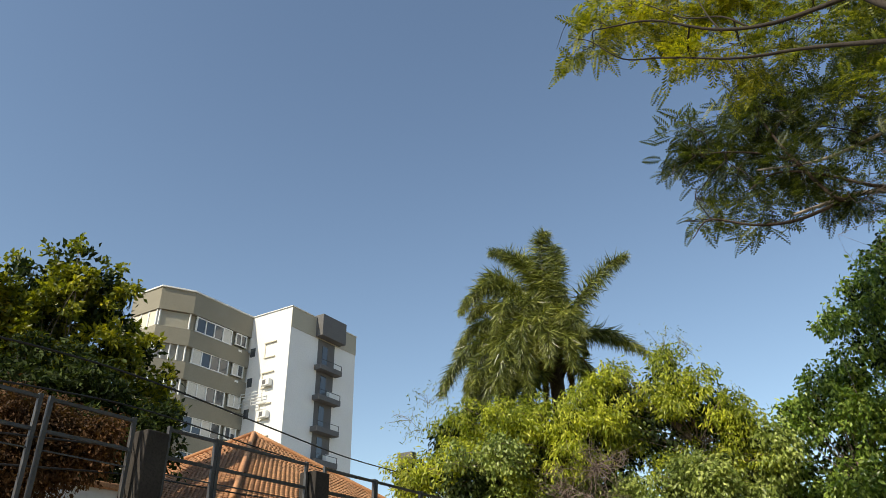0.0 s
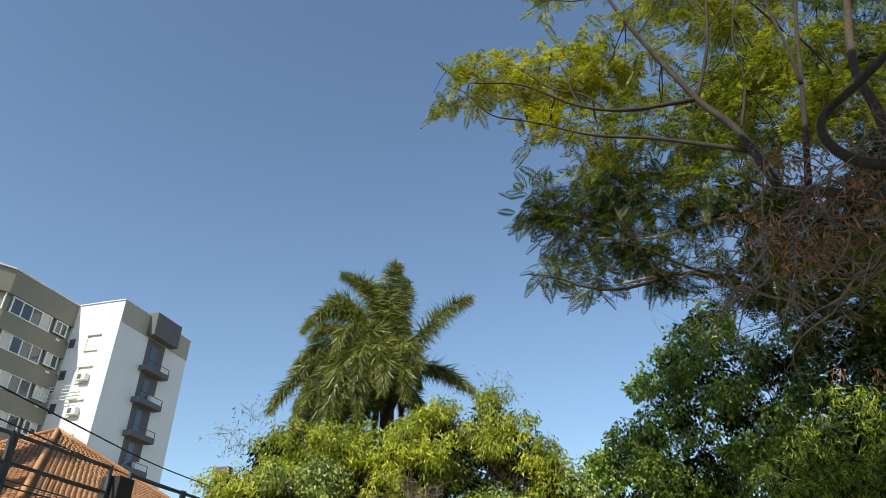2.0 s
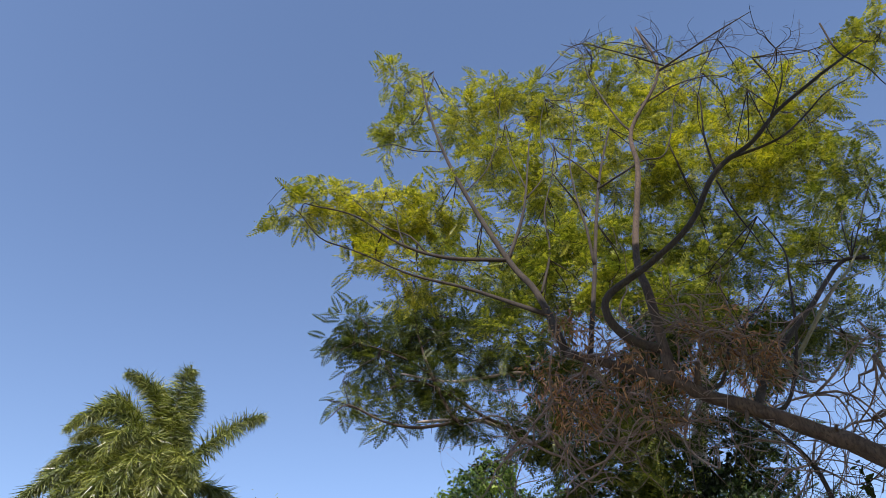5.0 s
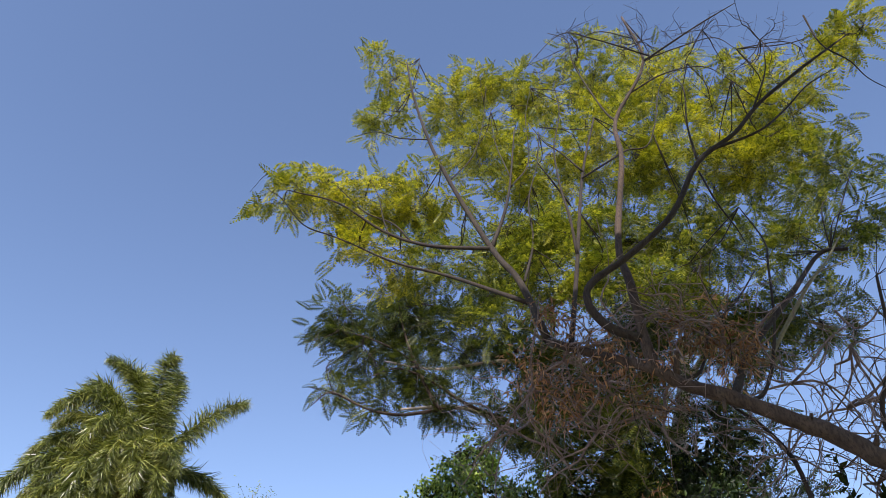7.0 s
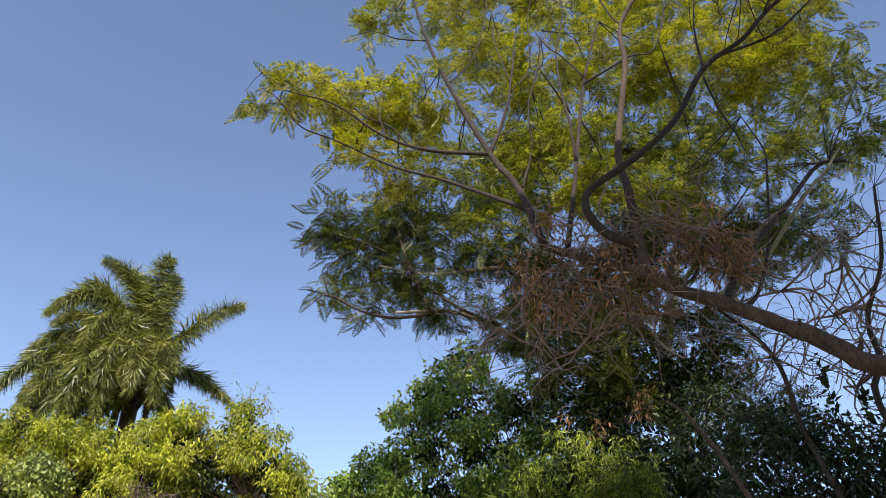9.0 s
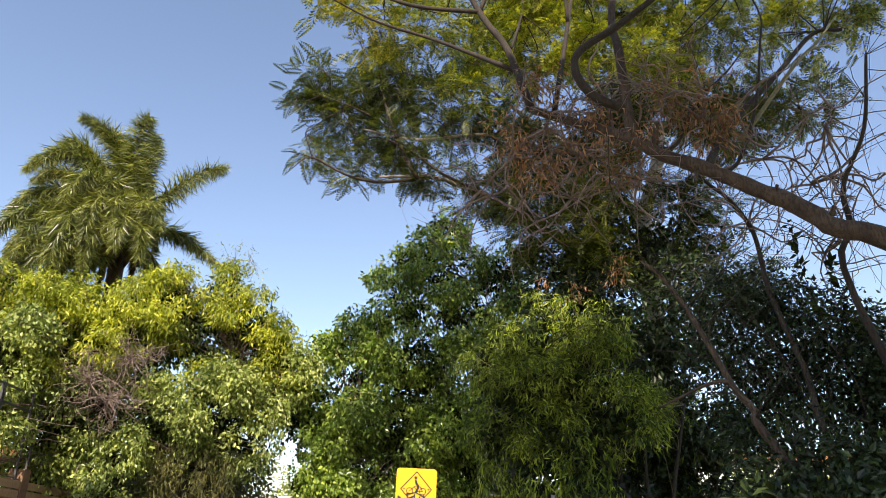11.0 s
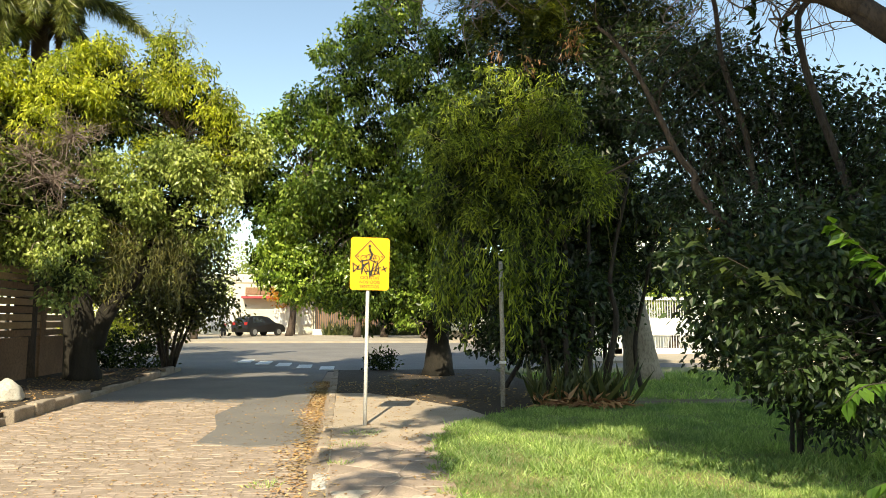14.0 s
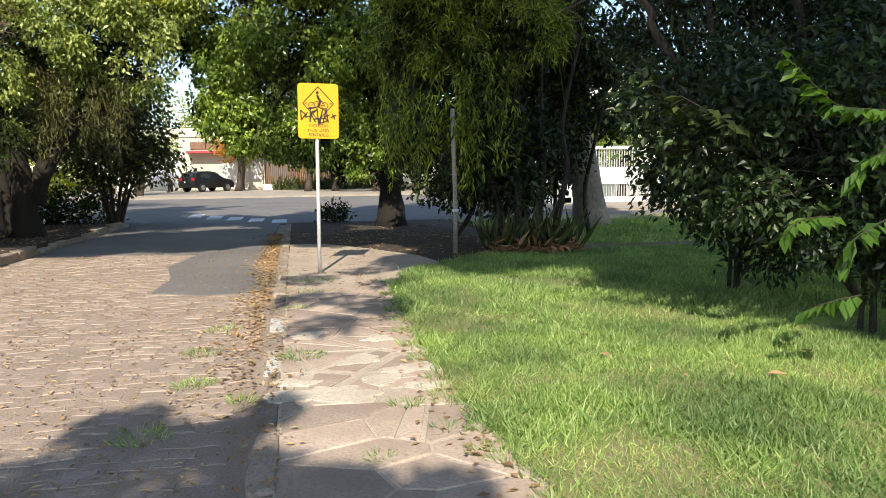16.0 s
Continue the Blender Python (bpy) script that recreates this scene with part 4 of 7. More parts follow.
crown_part(spreading, rng, WITHERED, 150, 8, 0.09, 0.14, 0.8, LEAF_SLIM, LEAF_DEAD, "withered_leaves", 0.2, 0.6, 0.1)

# the pale-trunked tree behind it
rng = np.random.default_rng(12)
pale = tree_thing("pale_trunked_tree", "tall tree with a thick pale smooth trunk", tuple(spot(-23.3, -4.4, 20.76)))
WT = [(-23.4, -4.6, 20.7), (-22.9, -0.5, 20.7), (-22.2, 3.9, 20.7), (-21.5, 12.0, 20.2), (-20.9, 20.8, 19.9), (-21.0, 25.0, 19.7), (-22.3, 28.7, 19.7), (-23.3, 32.2, 19.5)]
roots = [limb_part("trunk", polar(WT), 0.44, 0.14, BARK_PALE, pale, rng, 18, 0.03, 0.4)]
for pts, r0, r1 in (([(-20.6, 19.5, 19.9), (-17.1, 22.8, 18.9), (-13.4, 24.4, 18.1), (-10.5, 25.7, 17.4), (-6.6, 27.9, 16.9), (-2.6, 29.1, 16.4), (2.4, 28.9, 15.9)], 0.17, 0.03),
                    ([(-21.0, 25.0, 19.7), (-17.8, 27.9, 18.4), (-14.6, 31.4, 17.4), (-10.6, 34.1, 16.9), (-7.0, 36.5, 16.4)], 0.14, 0.03),
                    ([(-14.0, 32.0, 17.4), (-7, 32.5, 16.5), (-1, 32, 16), (4, 32.5, 15.9)], 0.06, 0.02),
                    ([(-22.3, 28.7, 19.7), (-25.1, 31.1, 18.9), (-30.0, 33.0, 16.5), (-35.5, 30.5, 15.9)], 0.10, 0.03)):
    roots.append(limb_part("limb", polar(pts), r0, r1, BARK_PALE, pale, rng, 10, 0.05))
for pts, r0, r1 in (([(-2.0, 29.1, 16.3), (-0.9, 29.3, 16.0), (1.0, 32.3, 15.9), (2.3, 34.9, 15.8), (2.9, 37.0, 15.7), (3.6, 39.0, 15.6)], 0.06, 0.012),
                    ([(-1.1, 28.9, 16.2), (2.4, 28.5, 15.9), (5.4, 28.9, 15.8), (8.5, 29.9, 15.7), (10.1, 28.8, 15.6)], 0.05, 0.01),
                    ([(-7.2, 28.0, 16.9), (-3.7, 29.3, 16.2), (-0.6, 31.0, 16.0), (2.6, 32.0, 15.9), (5.1, 31.3, 15.7)], 0.05, 0.012),
                    ([(-8.5, 33.0, 16.7), (-5.4, 34.8, 16.3), (-2.7, 36.4, 16.2), (0.7, 37.1, 16.0), (3.6, 38.3, 15.8)], 0.05, 0.012),
                    ([(0.8, 32.3, 15.9), (3.2, 33.5, 15.8), (6.0, 34.3, 15.6), (8.1, 34.6, 15.5)], 0.03, 0.008),
                    ([(-12.6, 28.6, 17.6), (-9.4, 31.2, 16.9), (-6.9, 33.4, 16.7), (-6.0, 35.7, 16.6)], 0.05, 0.015)):
    roots.append(limb_part("limb", polar(pts), r0, r1, BARK, pale, rng, 8, 0.05))
DEEP = [(8.5, 35.3, 15.8, 0.75), (6.1, 33.2, 15.8, 0.95), (2.1, 36.1, 15.8, 1.1), (0.8, 31.7, 15.8, 0.95), (-3.4, 34.3, 15.8, 1.1), (8.3, 30.1, 15.8, 0.5), (3.7, 29.5, 15.8, 0.5), (-2.4, 29.2, 15.8, 0.65), (-7.0, 38.6, 15.8, 1.0), (-7.3, 28.2, 15.8, 0.75),
        (-11.1, 27.3, 15.8, 1.0), (-14.6, 25.3, 15.8, 1.0), (-18.3, 27.4, 15.8, 0.9), (-24.8, 33.9, 15.8, 1.1), (-29.2, 31.4, 15.8, 1.05), (-34.3, 31.9, 15.8, 0.9)]
DEEP += [(-19.8, 31.3, 16.4, 1.0), (-11.9, 30.3, 16.4, 1.0), (-15.9, 28.8, 16.9, 1.0), (-8.8, 32.7, 16.4, 0.9), (-19.8, 35.2, 16.4, 1.0), (-17, 22, 16.5, 0.9), (-25, 26, 16.5, 1.0), (-27, 20, 17, 0.9), (-12, 23.5, 16.5, 0.7)]
# this lower crown's shade is carried by the darkest feathery leaf
cs = crown_part(pale, rng, [(a, e, d + 0.5, r) for a, e, d, r in DEEP], 46, 7, 0.17, 0.48, 0.12, PINNATE, LEAF_PINNATE_DEEP_SHADE, lift=0.7, shell=0.15, wild=0.65, level=0.5)
twigs_part(pale, rng, cs, np.vstack(roots), BARK_DARK, share=0.7, r0=0.018, hubs=DEEP)

# leaning stems at the lawn's edge
rng = np.random.default_rng(13)
for base, pts, r0, r1, mat, lab in (
        ((6.2, 6.6, -0.1), [(-29.2, 8.0, 8.9), (-27.8, 11.0, 8.9), (-26.5, 12.9, 8.9), (-24.2, 18.0, 8.9), (-22.2, 21.2, 8.9), (-20.7, 22.6, 8.9)], 0.055, 0.02, BARK, "slender leaning tree stem with grey bark"),
        ((7.4, 7.4, -0.1), [(-33.6, 5.6, 10.3), (-31.4, 13.9, 10.3), (-30.0, 19.2, 10.3), (-29.5, 23.6, 10.3), (-28.1, 26.2, 10.3), (-26.6, 27.7, 10.3), (-24.8, 29.6, 10.3)], 0.05, 0.02, BARK_DARK, "slender leaning tree stem with dark bark"),
        ((6.9, 7.3, -0.1), [(-35.7, 17.8, 9.8), (-36.3, 22.9, 9.8), (-36.4, 25.9, 9.8), (-38.6, 29.4, 9.8), (-39.9, 34.1, 9.8)], 0.05, 0.02, BARK_DARK, "bare thin tree with dark forked stem")):
    t = tree_thing("slender_tree", lab, base)
    line = limb_part("stem", [Vector(base)] + polar(pts), r0, r1, mat, t, rng, 9, 0.05)
    if mat is BARK:
        limb_part("fork", polar([(-26.5, 13.2, 8.9), (-25.4, 13.2, 8.9), (-23.8, 12.7, 8.9), (-21.1, 11.5, 8.9)]), 0.03, 0.012, mat, t, rng, 8, 0.05)
    tips = line[8:] + rng.normal(size=line[8:].shape) * 0.6 + np.array([0, 0, 0.3])
    tips = np.vstack([tips, line[10:] + rng.normal(size=line[10:].shape) * 0.8])
    twigs_part(t, rng, tips, line[6:], BARK_DARK, r0=0.009, r1=0.003, reach=3, sag=0.3)

# tall palm
rng = np.random.default_rng(14)
hub = spot(22.4, 21.3, 21.9)
palm = tree_thing("palm_tree", "tall feathery palm with hanging withered fronds", (hub.x, hub.y, 0))
limb_part("trunk", [Vector((hub.x, hub.y, -0.1)), Vector((hub.x + 0.1, hub.y, 5)), hub + Vector((0, 0, -0.2))], 0.26, 0.22, BARK, palm, rng, 14, 0.02, 0.4)


def plume(points, old=False, long=0.62):
    """A plumed frond along its arching midrib: leaflets all round it, hanging towards their tips."""
    line = smooth_line(polar(points), 7)
    n = 135
    s = 0.14 + 0.86 * np.arange(n) / (n - 1)
    idx = s * (len(line) - 1)
    k = np.minimum(idx.astype(int), len(line) - 2)
    pos = line[k] + (line[k + 1] - line[k]) * (idx - k)[:, None]
    ahead = line[k + 1] - line[k]
    ahead /= np.linalg.norm(ahead, axis=1, keepdims=True)
    side = np.cross(ahead, np.array([0, 0, 1.0]))
    side /= np.linalg.norm(side, axis=1, keepdims=True) + 1e-9
    up = np.cross(side, ahead)
    P, A, L = [], [], []
    for sg in (-1, 1):
        for turn in (0.8, 0.25, -0.3, -0.8):
            a = turn + 0.3 * rng.normal(size=n)
            P.append(pos)
            A.append(sg * side * np.cos(a)[:, None] + up * np.sin(a)[:, None] + ahead * 0.6 + np.array([0, 0, -0.55 if not old else -1.1]) + rng.normal(size=pos.shape) * 0.1)
            L.append(long * (0.8 + 0.3 * rng.random(n)) * np.sin(np.pi * (0.30 + 0.55 * s)) * (0.6 if old else 1))
    blade = (np.array([(-0.018, 0, 0), (0.018, 0, 0), (0.027, 0.45, -0.02), (-0.027, 0.45, -0.02), (0, 1, -0.42)]), [(0, 1, 2, 3), (3, 2, 4)])
    lv, lf = blades(rng, np.vstack(P), np.vstack(A), np.concatenate(L), blade, 0.5)
    under(tagged(mesh_object("frond", lv, lf, LEAF_PALM_OLD if old else LEAF_PALM), kind="stuff"), palm)
    rv, rf = tube(line, 0.035, 0.008, 5)
    under(mesh_object("midrib", rv, rf, LEAF_PALM_OLD if old else TWIG_GREEN, smooth=True), palm)


for pts in (
    [(22.4, 21.3, 21.9), (22.4, 24.6, 21.9), (22.7, 27.4, 21.8), (22.6, 29.7, 21.7), (22.2, 30.4, 21.5)],
    [(22.7, 22.1, 21.9), (23.4, 25.6, 22.1), (24.3, 27.9, 22.3), (25.6, 28.9, 22.4), (27.1, 29.2, 22.4)],
    [(22.1, 21.8, 21.9), (20.8, 23.9, 22.0), (19.0, 25.9, 22.1), (17.0, 27.4, 22.2), (15.5, 27.9, 22.2)],
    [(21.8, 21.2, 21.9), (20.6, 22.5, 22.6), (18.4, 22.4, 23.0), (16.6, 21.6, 23.2), (14.8, 20.4, 23.2)],
    [(22.3, 21.7, 21.8), (21.8, 24.0, 21.0), (20.8, 24.2, 20.5), (19.7, 22.7, 20.2)],
    [(22.9, 21.6, 21.9), (24.8, 25.3, 21.9), (27.1, 26.7, 21.8), (28.9, 25.9, 21.7), (29.9, 24.7, 21.6)],
    [(22.8, 21.2, 21.9), (25.6, 23.5, 22.1), (27.6, 23.9, 22.2), (29.3, 23.0, 22.2), (30.3, 21.6, 22.2)],
    [(22.9, 20.8, 21.9), (25.4, 22.3, 21.6), (27.6, 21.8, 21.3), (29.1, 20.3, 21.1), (29.6, 18.7, 21.0)],
    [(23.0, 21.2, 21.9), (24.8, 23.2, 21.1), (26.2, 22.5, 20.5), (26.9, 20.0, 20.2), (26.9, 17.8, 20.1)],
    [(22.8, 21.2, 21.8), (24.1, 23.8, 20.9), (24.9, 23.2, 20.3), (25.0, 20.9, 20.0)],
    [(22.9, 21.6, 21.8), (24.5, 24.8, 21.2), (26.1, 25.2, 20.7), (27.1, 23.3, 20.4)],
    [(22.7, 21.7, 21.8), (23.4, 24.6, 21.2), (24.3, 25.2, 20.8), (24.8, 23.5, 20.5)],
    [(22.7, 21.7, 21.9), (23.9, 25.1, 22.4), (26.0, 27.0, 22.8), (27.6, 27.1, 23.0), (28.3, 25.7, 23.0)],
    [(22.6, 21.5, 21.8), (22.4, 24.4, 21.9), (21.7, 26.2, 22.0), (20.9, 24.7, 21.8)],
    [(22.8, 21.2, 21.9), (26.0, 21.4, 22.2), (28.2, 19.4, 22.4), (30.0, 16.7, 22.4)],
    [(22.7, 22.1, 22.0), (23.1, 26.1, 22.5), (24.0, 28.3, 22.9), (24.7, 28.4, 23.2)],
    [(22.7, 21.7, 22.0), (22.1, 25.3, 22.6), (21.5, 27.7, 22.9), (21.5, 29.3, 23.0)],
    [(22.9, 21.6, 22.0), (25.4, 24.5, 22.8), (27.9, 25.1, 23.2), (29.2, 24.0, 23.4)],
    [(22.8, 21.4, 22.0), (25.9, 23.0, 22.8), (28.1, 22.6, 23.2), (29.4, 20.9, 23.4)],
    [(22.9, 21.0, 21.8), (24.6, 21.9, 20.9), (25.9, 21.0, 20.4), (26.4, 18.6, 20.2)],
    [(22.9, 21.0, 21.8), (25.2, 21.2, 21.2), (27.4, 19.6, 20.9), (28.4, 17.0, 20.8)],
    [(22.7, 20.8, 21.8), (24.0, 22.0, 20.8), (24.6, 21.2, 20.3), (24.7, 18.9, 20.1)],
    [(22.4, 21.0, 21.8), (22.6, 22.9, 20.8), (22.7, 22.6, 20.2), (22.9, 20.6, 19.9)],
    [(22.2, 21.0, 21.8), (21.6, 22.6, 20.9), (21.1, 22.0, 20.4), (20.9, 20.2, 20.2)],
    [(23.0, 21.0, 21.9), (26.0, 20.6, 21.6), (28.5, 18.2, 21.4), (29.8, 15.4, 21.3)],
    [(23.0, 20.8, 21.8), (25.0, 20.2, 21.1), (26.5, 18.0, 20.7), (27.0, 15.4, 20.5)],
    [(22.8, 20.8, 21.8), (24.0, 19.8, 21.0), (25.0, 17.7, 20.6), (25.3, 15.6, 20.4)],
    [(22.0, 20.9, 21.9), (20.6, 20.6, 21.4), (19.6, 18.9, 21.1), (19.2, 17.0, 21.0)],
    [(22.7, 20.7, 21.9), (26.2, 22.6, 21.7), (29.1, 22.0, 21.6), (30.9, 20.1, 21.5), (31.7, 18.6, 21.4)],
    [(22.7, 20.2, 21.9), (25.6, 21.4, 21.3), (28.2, 20.2, 21.0), (29.7, 18.2, 20.8)],
    [(22.6, 21.2, 21.8), (23.2, 24.0, 20.9), (23.4, 23.8, 20.4), (23.6, 22.0, 20.1)],
    [(22.6, 21.2, 22.0), (23.0, 23.8, 22.8), (23.6, 23.4, 23.4), (24.0, 21.4, 23.8)],
    [(22.6, 21.2, 22.0), (21.4, 23.2, 22.8), (20.4, 22.8, 23.4), (19.8, 20.8, 23.6)]):
    plume(pts)
for pts in ([(22.2, 20.9, 21.8), (21.2, 21.3, 21.4), (20.1, 20.5, 21.2), (19.3, 18.9, 21.1)],
            [(22.3, 20.7, 21.8), (21.6, 20.6, 21.4), (21.2, 19.5, 21.2), (21.3, 18.1, 21.1)],
            [(22.5, 20.7, 21.8), (23.1, 19.9, 21.4), (23.3, 18.6, 21.2), (23.3, 17.4, 21.1)],
            [(22.7, 20.6, 21.8), (25.0, 20.4, 21.4), (25.9, 19.0, 21.2), (26.0, 17.5, 21.1)]):
    plume(pts, True, 0.5)
# the woody hood that hangs under the crown, and the dark stubs of old stalks
hood = smooth_line(polar([(22.8, 20.4, 21.4), (23.4, 20.2, 21.1), (24.0, 19.8, 21.0), (24.4, 19.3, 21.0)]), 4)
v, f = tube(hood, 0.24, 0.05, 12, 0.08, rng)
under(mesh_object("flower_hood", v, f, LEAF_PALM_OLD, None, "olive-brown woody flower hood", True), palm)
for k in range(14):
    a = k * 2.4
    d = Vector((math.cos(a), math.sin(a), 0))
    foot = hub + Vector((0, 0, -1.0 + 0.09 * k)) + d * 0.15
    v, f = tube(smooth_line([foot, foot + d * 0.25 + Vector((0, 0, 0.4)), foot + d * (0.55 + 0.2 * rng.random()) + Vector((0, 0, 0.45))], 3), 0.07, 0.02, 7)
    under(mesh_object("stalk_stub", v, f, BARK_DARK, smooth=True), palm)

# vine-covered tree on the left pavement
rng = np.random.default_rng(15)
vine = tree_thing("vine_covered_tree", "leafy street tree draped in yellow-green vines", (-6.45, 19.3, LEFT_Z))
# trunks carry the crown's shade in their bark colour
roots = [limb_part("trunk", [Vector((-6.45, 19.3, 0)), Vector((-6.5, 19.3, 1.3)), Vector((-6.75, 19.4, 2.6)), Vector((-7.4, 19.5, 4.6)), Vector((-7.6, 19.6, 6.2))], 0.30, 0.13, BARK_SHADED, vine, rng, 12, 0.08, 0.5),
         limb_part("trunk", [Vector((-6.3, 19.4, 0.9)), Vector((-5.9, 19.5, 2.0)), Vector((-5.2, 19.6, 3.0)), Vector((-4.6, 19.8, 4.6)), Vector((-4.4, 19.8, 6.6))], 0.24, 0.10, BARK_SHADED, vine, rng, 12, 0.08),
         limb_part("trunk", [Vector((-6.95, 19.6, 0)), Vector((-7.1, 19.7, 1.8)), Vector((-8.0, 19.8, 4.0))], 0.13, 0.08, BARK_SHADED, vine, rng, 10, 0.08)]
VINES_TOP = [(25.9, 15.3, 19.9, 1.0), (23.5, 13.7, 19.9, 1.15), (20.4, 15.8, 19.9, 1.0), (17.0, 17.2, 19.9, 1.0), (13.7, 18.6, 19.9, 0.75), (15.4, 15.1, 19.9, 1.15), (11.7, 16.2, 19.9, 0.85), (10.0, 14.7, 19.9, 0.7), (33.4, 12.4, 20.0, 0.8), (31.1, 14.8, 20.0, 0.75), (28.6, 16.1, 20.0, 0.85), (29.2, 12.6, 20.0, 1.1), (25.4, 15.9, 20.0, 0.85), (24.9, 12.8, 20.0, 1.1), (21.8, 14.9, 20.0, 0.95), (18.2, 17.3, 20.0, 0.75), (11.2, 15.2, 20.0, 0.8), (9.2, 13.5, 20.0, 0.7)]
VINES_LOW = [(26.0, 11.3, 19.9, 1.15), (18.8, 12.6, 19.9, 1.1), (24.9, 7.9, 19.9, 1.1), (21.7, 8.2, 19.9, 1.2), (17.5, 8.6, 19.9, 1.2), (13.7, 10.1, 19.9, 1.25), (10.4, 11.7, 19.9, 1.0), (8.3, 12.7, 19.9, 0.7), (11.0, 8.2, 19.9, 0.9), (14.4, 5.4, 20.9, 1.0), (20.3, 3.1, 18.4, 0.6), (24.4, 4.5, 20.9, 0.85), (29.6, 12.0, 18.9, 1.2), (28.8, 7.6, 18.9, 1.2)]
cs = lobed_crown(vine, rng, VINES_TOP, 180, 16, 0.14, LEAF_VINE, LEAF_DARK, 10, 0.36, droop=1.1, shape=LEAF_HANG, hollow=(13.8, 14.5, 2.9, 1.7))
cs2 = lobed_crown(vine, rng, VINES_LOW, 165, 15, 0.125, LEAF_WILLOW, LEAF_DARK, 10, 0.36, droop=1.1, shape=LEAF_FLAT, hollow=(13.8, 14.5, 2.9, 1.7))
twigs_part(vine, rng, np.vstack([cs, cs2]), np.vstack(roots), TWIG, share=0.12, r0=0.02, reach=6)
bare_twigs(vine, rng, [(22.5, 11.0, 18.9, 0.8), (21.0, 10.0, 18.9, 0.6), (20.0, 13.0, 18.9, 0.5)], 40, 1.2, TWIG, roots, 0.012)
# airy shoots that stand out from its outline
WISPS = [(34.2, 16.6, 19.9, 0.6), (32.6, 18.4, 19.9, 0.5), (13.6, 21.3, 19.8, 0.55), (12.3, 20.4, 19.8, 0.4), (9.7, 17.7, 19.8, 0.3)]
cs = crown_part(vine, rng, WISPS, 90, 5, 0.10, 0.12, 0.5, LEAF_SLIM, LEAF_WILLOW, "shoot_spray", 0.3, 0.8, 0.2)
twigs_part(vine, rng, cs, cs[::9], TWIG_GREEN, "shoot_stems", share=0.7, r0=0.008, reach=1.5)

# dark curtain of old vines hanging under its crown
pieces = []
for _ in range(60):
    top = np.array(spot(11.5 + 6 * rng.random(), 5.0 + 2.5 * rng.random(), 19.3 + rng.random()))
    s_ = np.linspace(0, 1, 44)
    pos = top + np.stack([0.1 * np.sin(4 * s_ + top[0]), 0.1 * s_, -(1.0 + 0.9 * rng.random()) * s_], 1) + rng.normal(size=(44, 3)) * 0.05
    pieces.append(blades(rng, pos, rng.normal(size=pos.shape) * 0.5 + np.array([0, 0, -0.8]), 0.13 + 0.07 * rng.random(44), LEAF_SLIM, 0.2))
v, f = merged(pieces)
under(tagged(mesh_object("vine_curtain", v, f, LEAF_RUSTY), kind="stuff"), vine)

# multi-stemmed small tree at the corner
rng = np.random.default_rng(16)
small = tree_thing("small_tree", "multi-stemmed small tree with dull reddish-green leaves", (-5.85, 25.6, LEFT_Z))
roots = []
for k in range(6):
    a = k * 1.05
    roots.append(limb_part("stem", [Vector((-5.85 + 0.15 * math.cos(a), 25.6 + 0.15 * math.sin(a), 0)), Vector((-5.8 + 0.5 * math.cos(a), 25.6 + 0.5 * math.sin(a), 1.2)), Vector((-5.6 + 1.0 * math.cos(a), 25.6 + 0.9 * math.sin(a), 2.8))], 0.07, 0.03, BARK, small, rng, 8, 0.06))
cs = crown_part(small, rng, [(12.0, 1.4, 25.9, 1.3), (10.6, 3.3, 25.9, 0.95), (13.5, 0.4, 25.9, 1.0), (9.8, 0.8, 25.9, 0.85), (13.6, 3.4, 25.9, 1.0), (15.2, 1.8, 25.9, 0.9), (11.5, 5.5, 24, 1.2), (14.5, 6.0, 24, 1.1), (17.0, 2.6, 24.5, 0.9), (19.0, 3.6, 23, 0.9), (16.5, 5.5, 24, 1.0), (21.0, 4.6, 22.5, 0.8)], 70, 12, 0.18, 0.18, 0.4, LEAF_FLAT, LEAF_RUSTY, lift=0.4, shell=0.3)
twigs_part(small, rng, cs, np.vstack(roots), TWIG, share=0.25, r0=0.015)

# round glossy street tree at the right kerb
rng = np.random.default_rng(17)
ficus = tree_thing("ficus_tree", "dense glossy dark green ficus street tree", (2.87, 21.7, -0.04))
# trunk and limbs likewise painted dark for shade
roots = [limb_part("trunk", [Vector((2.87, 21.7, -0.1)), Vector((2.85, 21.7, 1.6)), Vector((2.6, 21.6, 3.4)), Vector((1.6, 21.4, 6.0))], 0.36, 0.2, BARK_SHADED, ficus, rng, 14, 0.06, 0.5),
         limb_part("limb", [Vector((2.85, 21.7, 1.5)), Vector((3.5, 21.8, 3.2)), Vector((3.4, 21.6, 7.0))], 0.24, 0.1, BARK_SHADED, ficus, rng, 10, 0.06),
         limb_part("limb", [Vector((2.7, 21.7, 2.4)), Vector((0.8, 21.2, 4.0)), Vector((-0.8, 21.0, 5.2))], 0.18, 0.08, BARK_SHADED, ficus, rng, 10, 0.06)]
FICUS_TOP = [(-4.1, 25.0, 20.9, 0.6), (-0.6, 22.3, 20.9, 0.45), (-3.7, 21.7, 20.9, 1.15), (0.0, 18.9, 20.9, 1.1), (-5.7, 18.2, 20.9, 1.3), (2.7, 15.7, 20.9, 0.95), (5.4, 15.2, 20.9, 0.45), (-2.0, 14.5, 20.9, 1.5), (3.3, 11.2, 20.9, 1.3), (7.0, 11.9, 20.9, 0.8), (-8.6, 21.0, 20.9, 1.0), (-9.5, 15.9, 20.9, 1.3)]
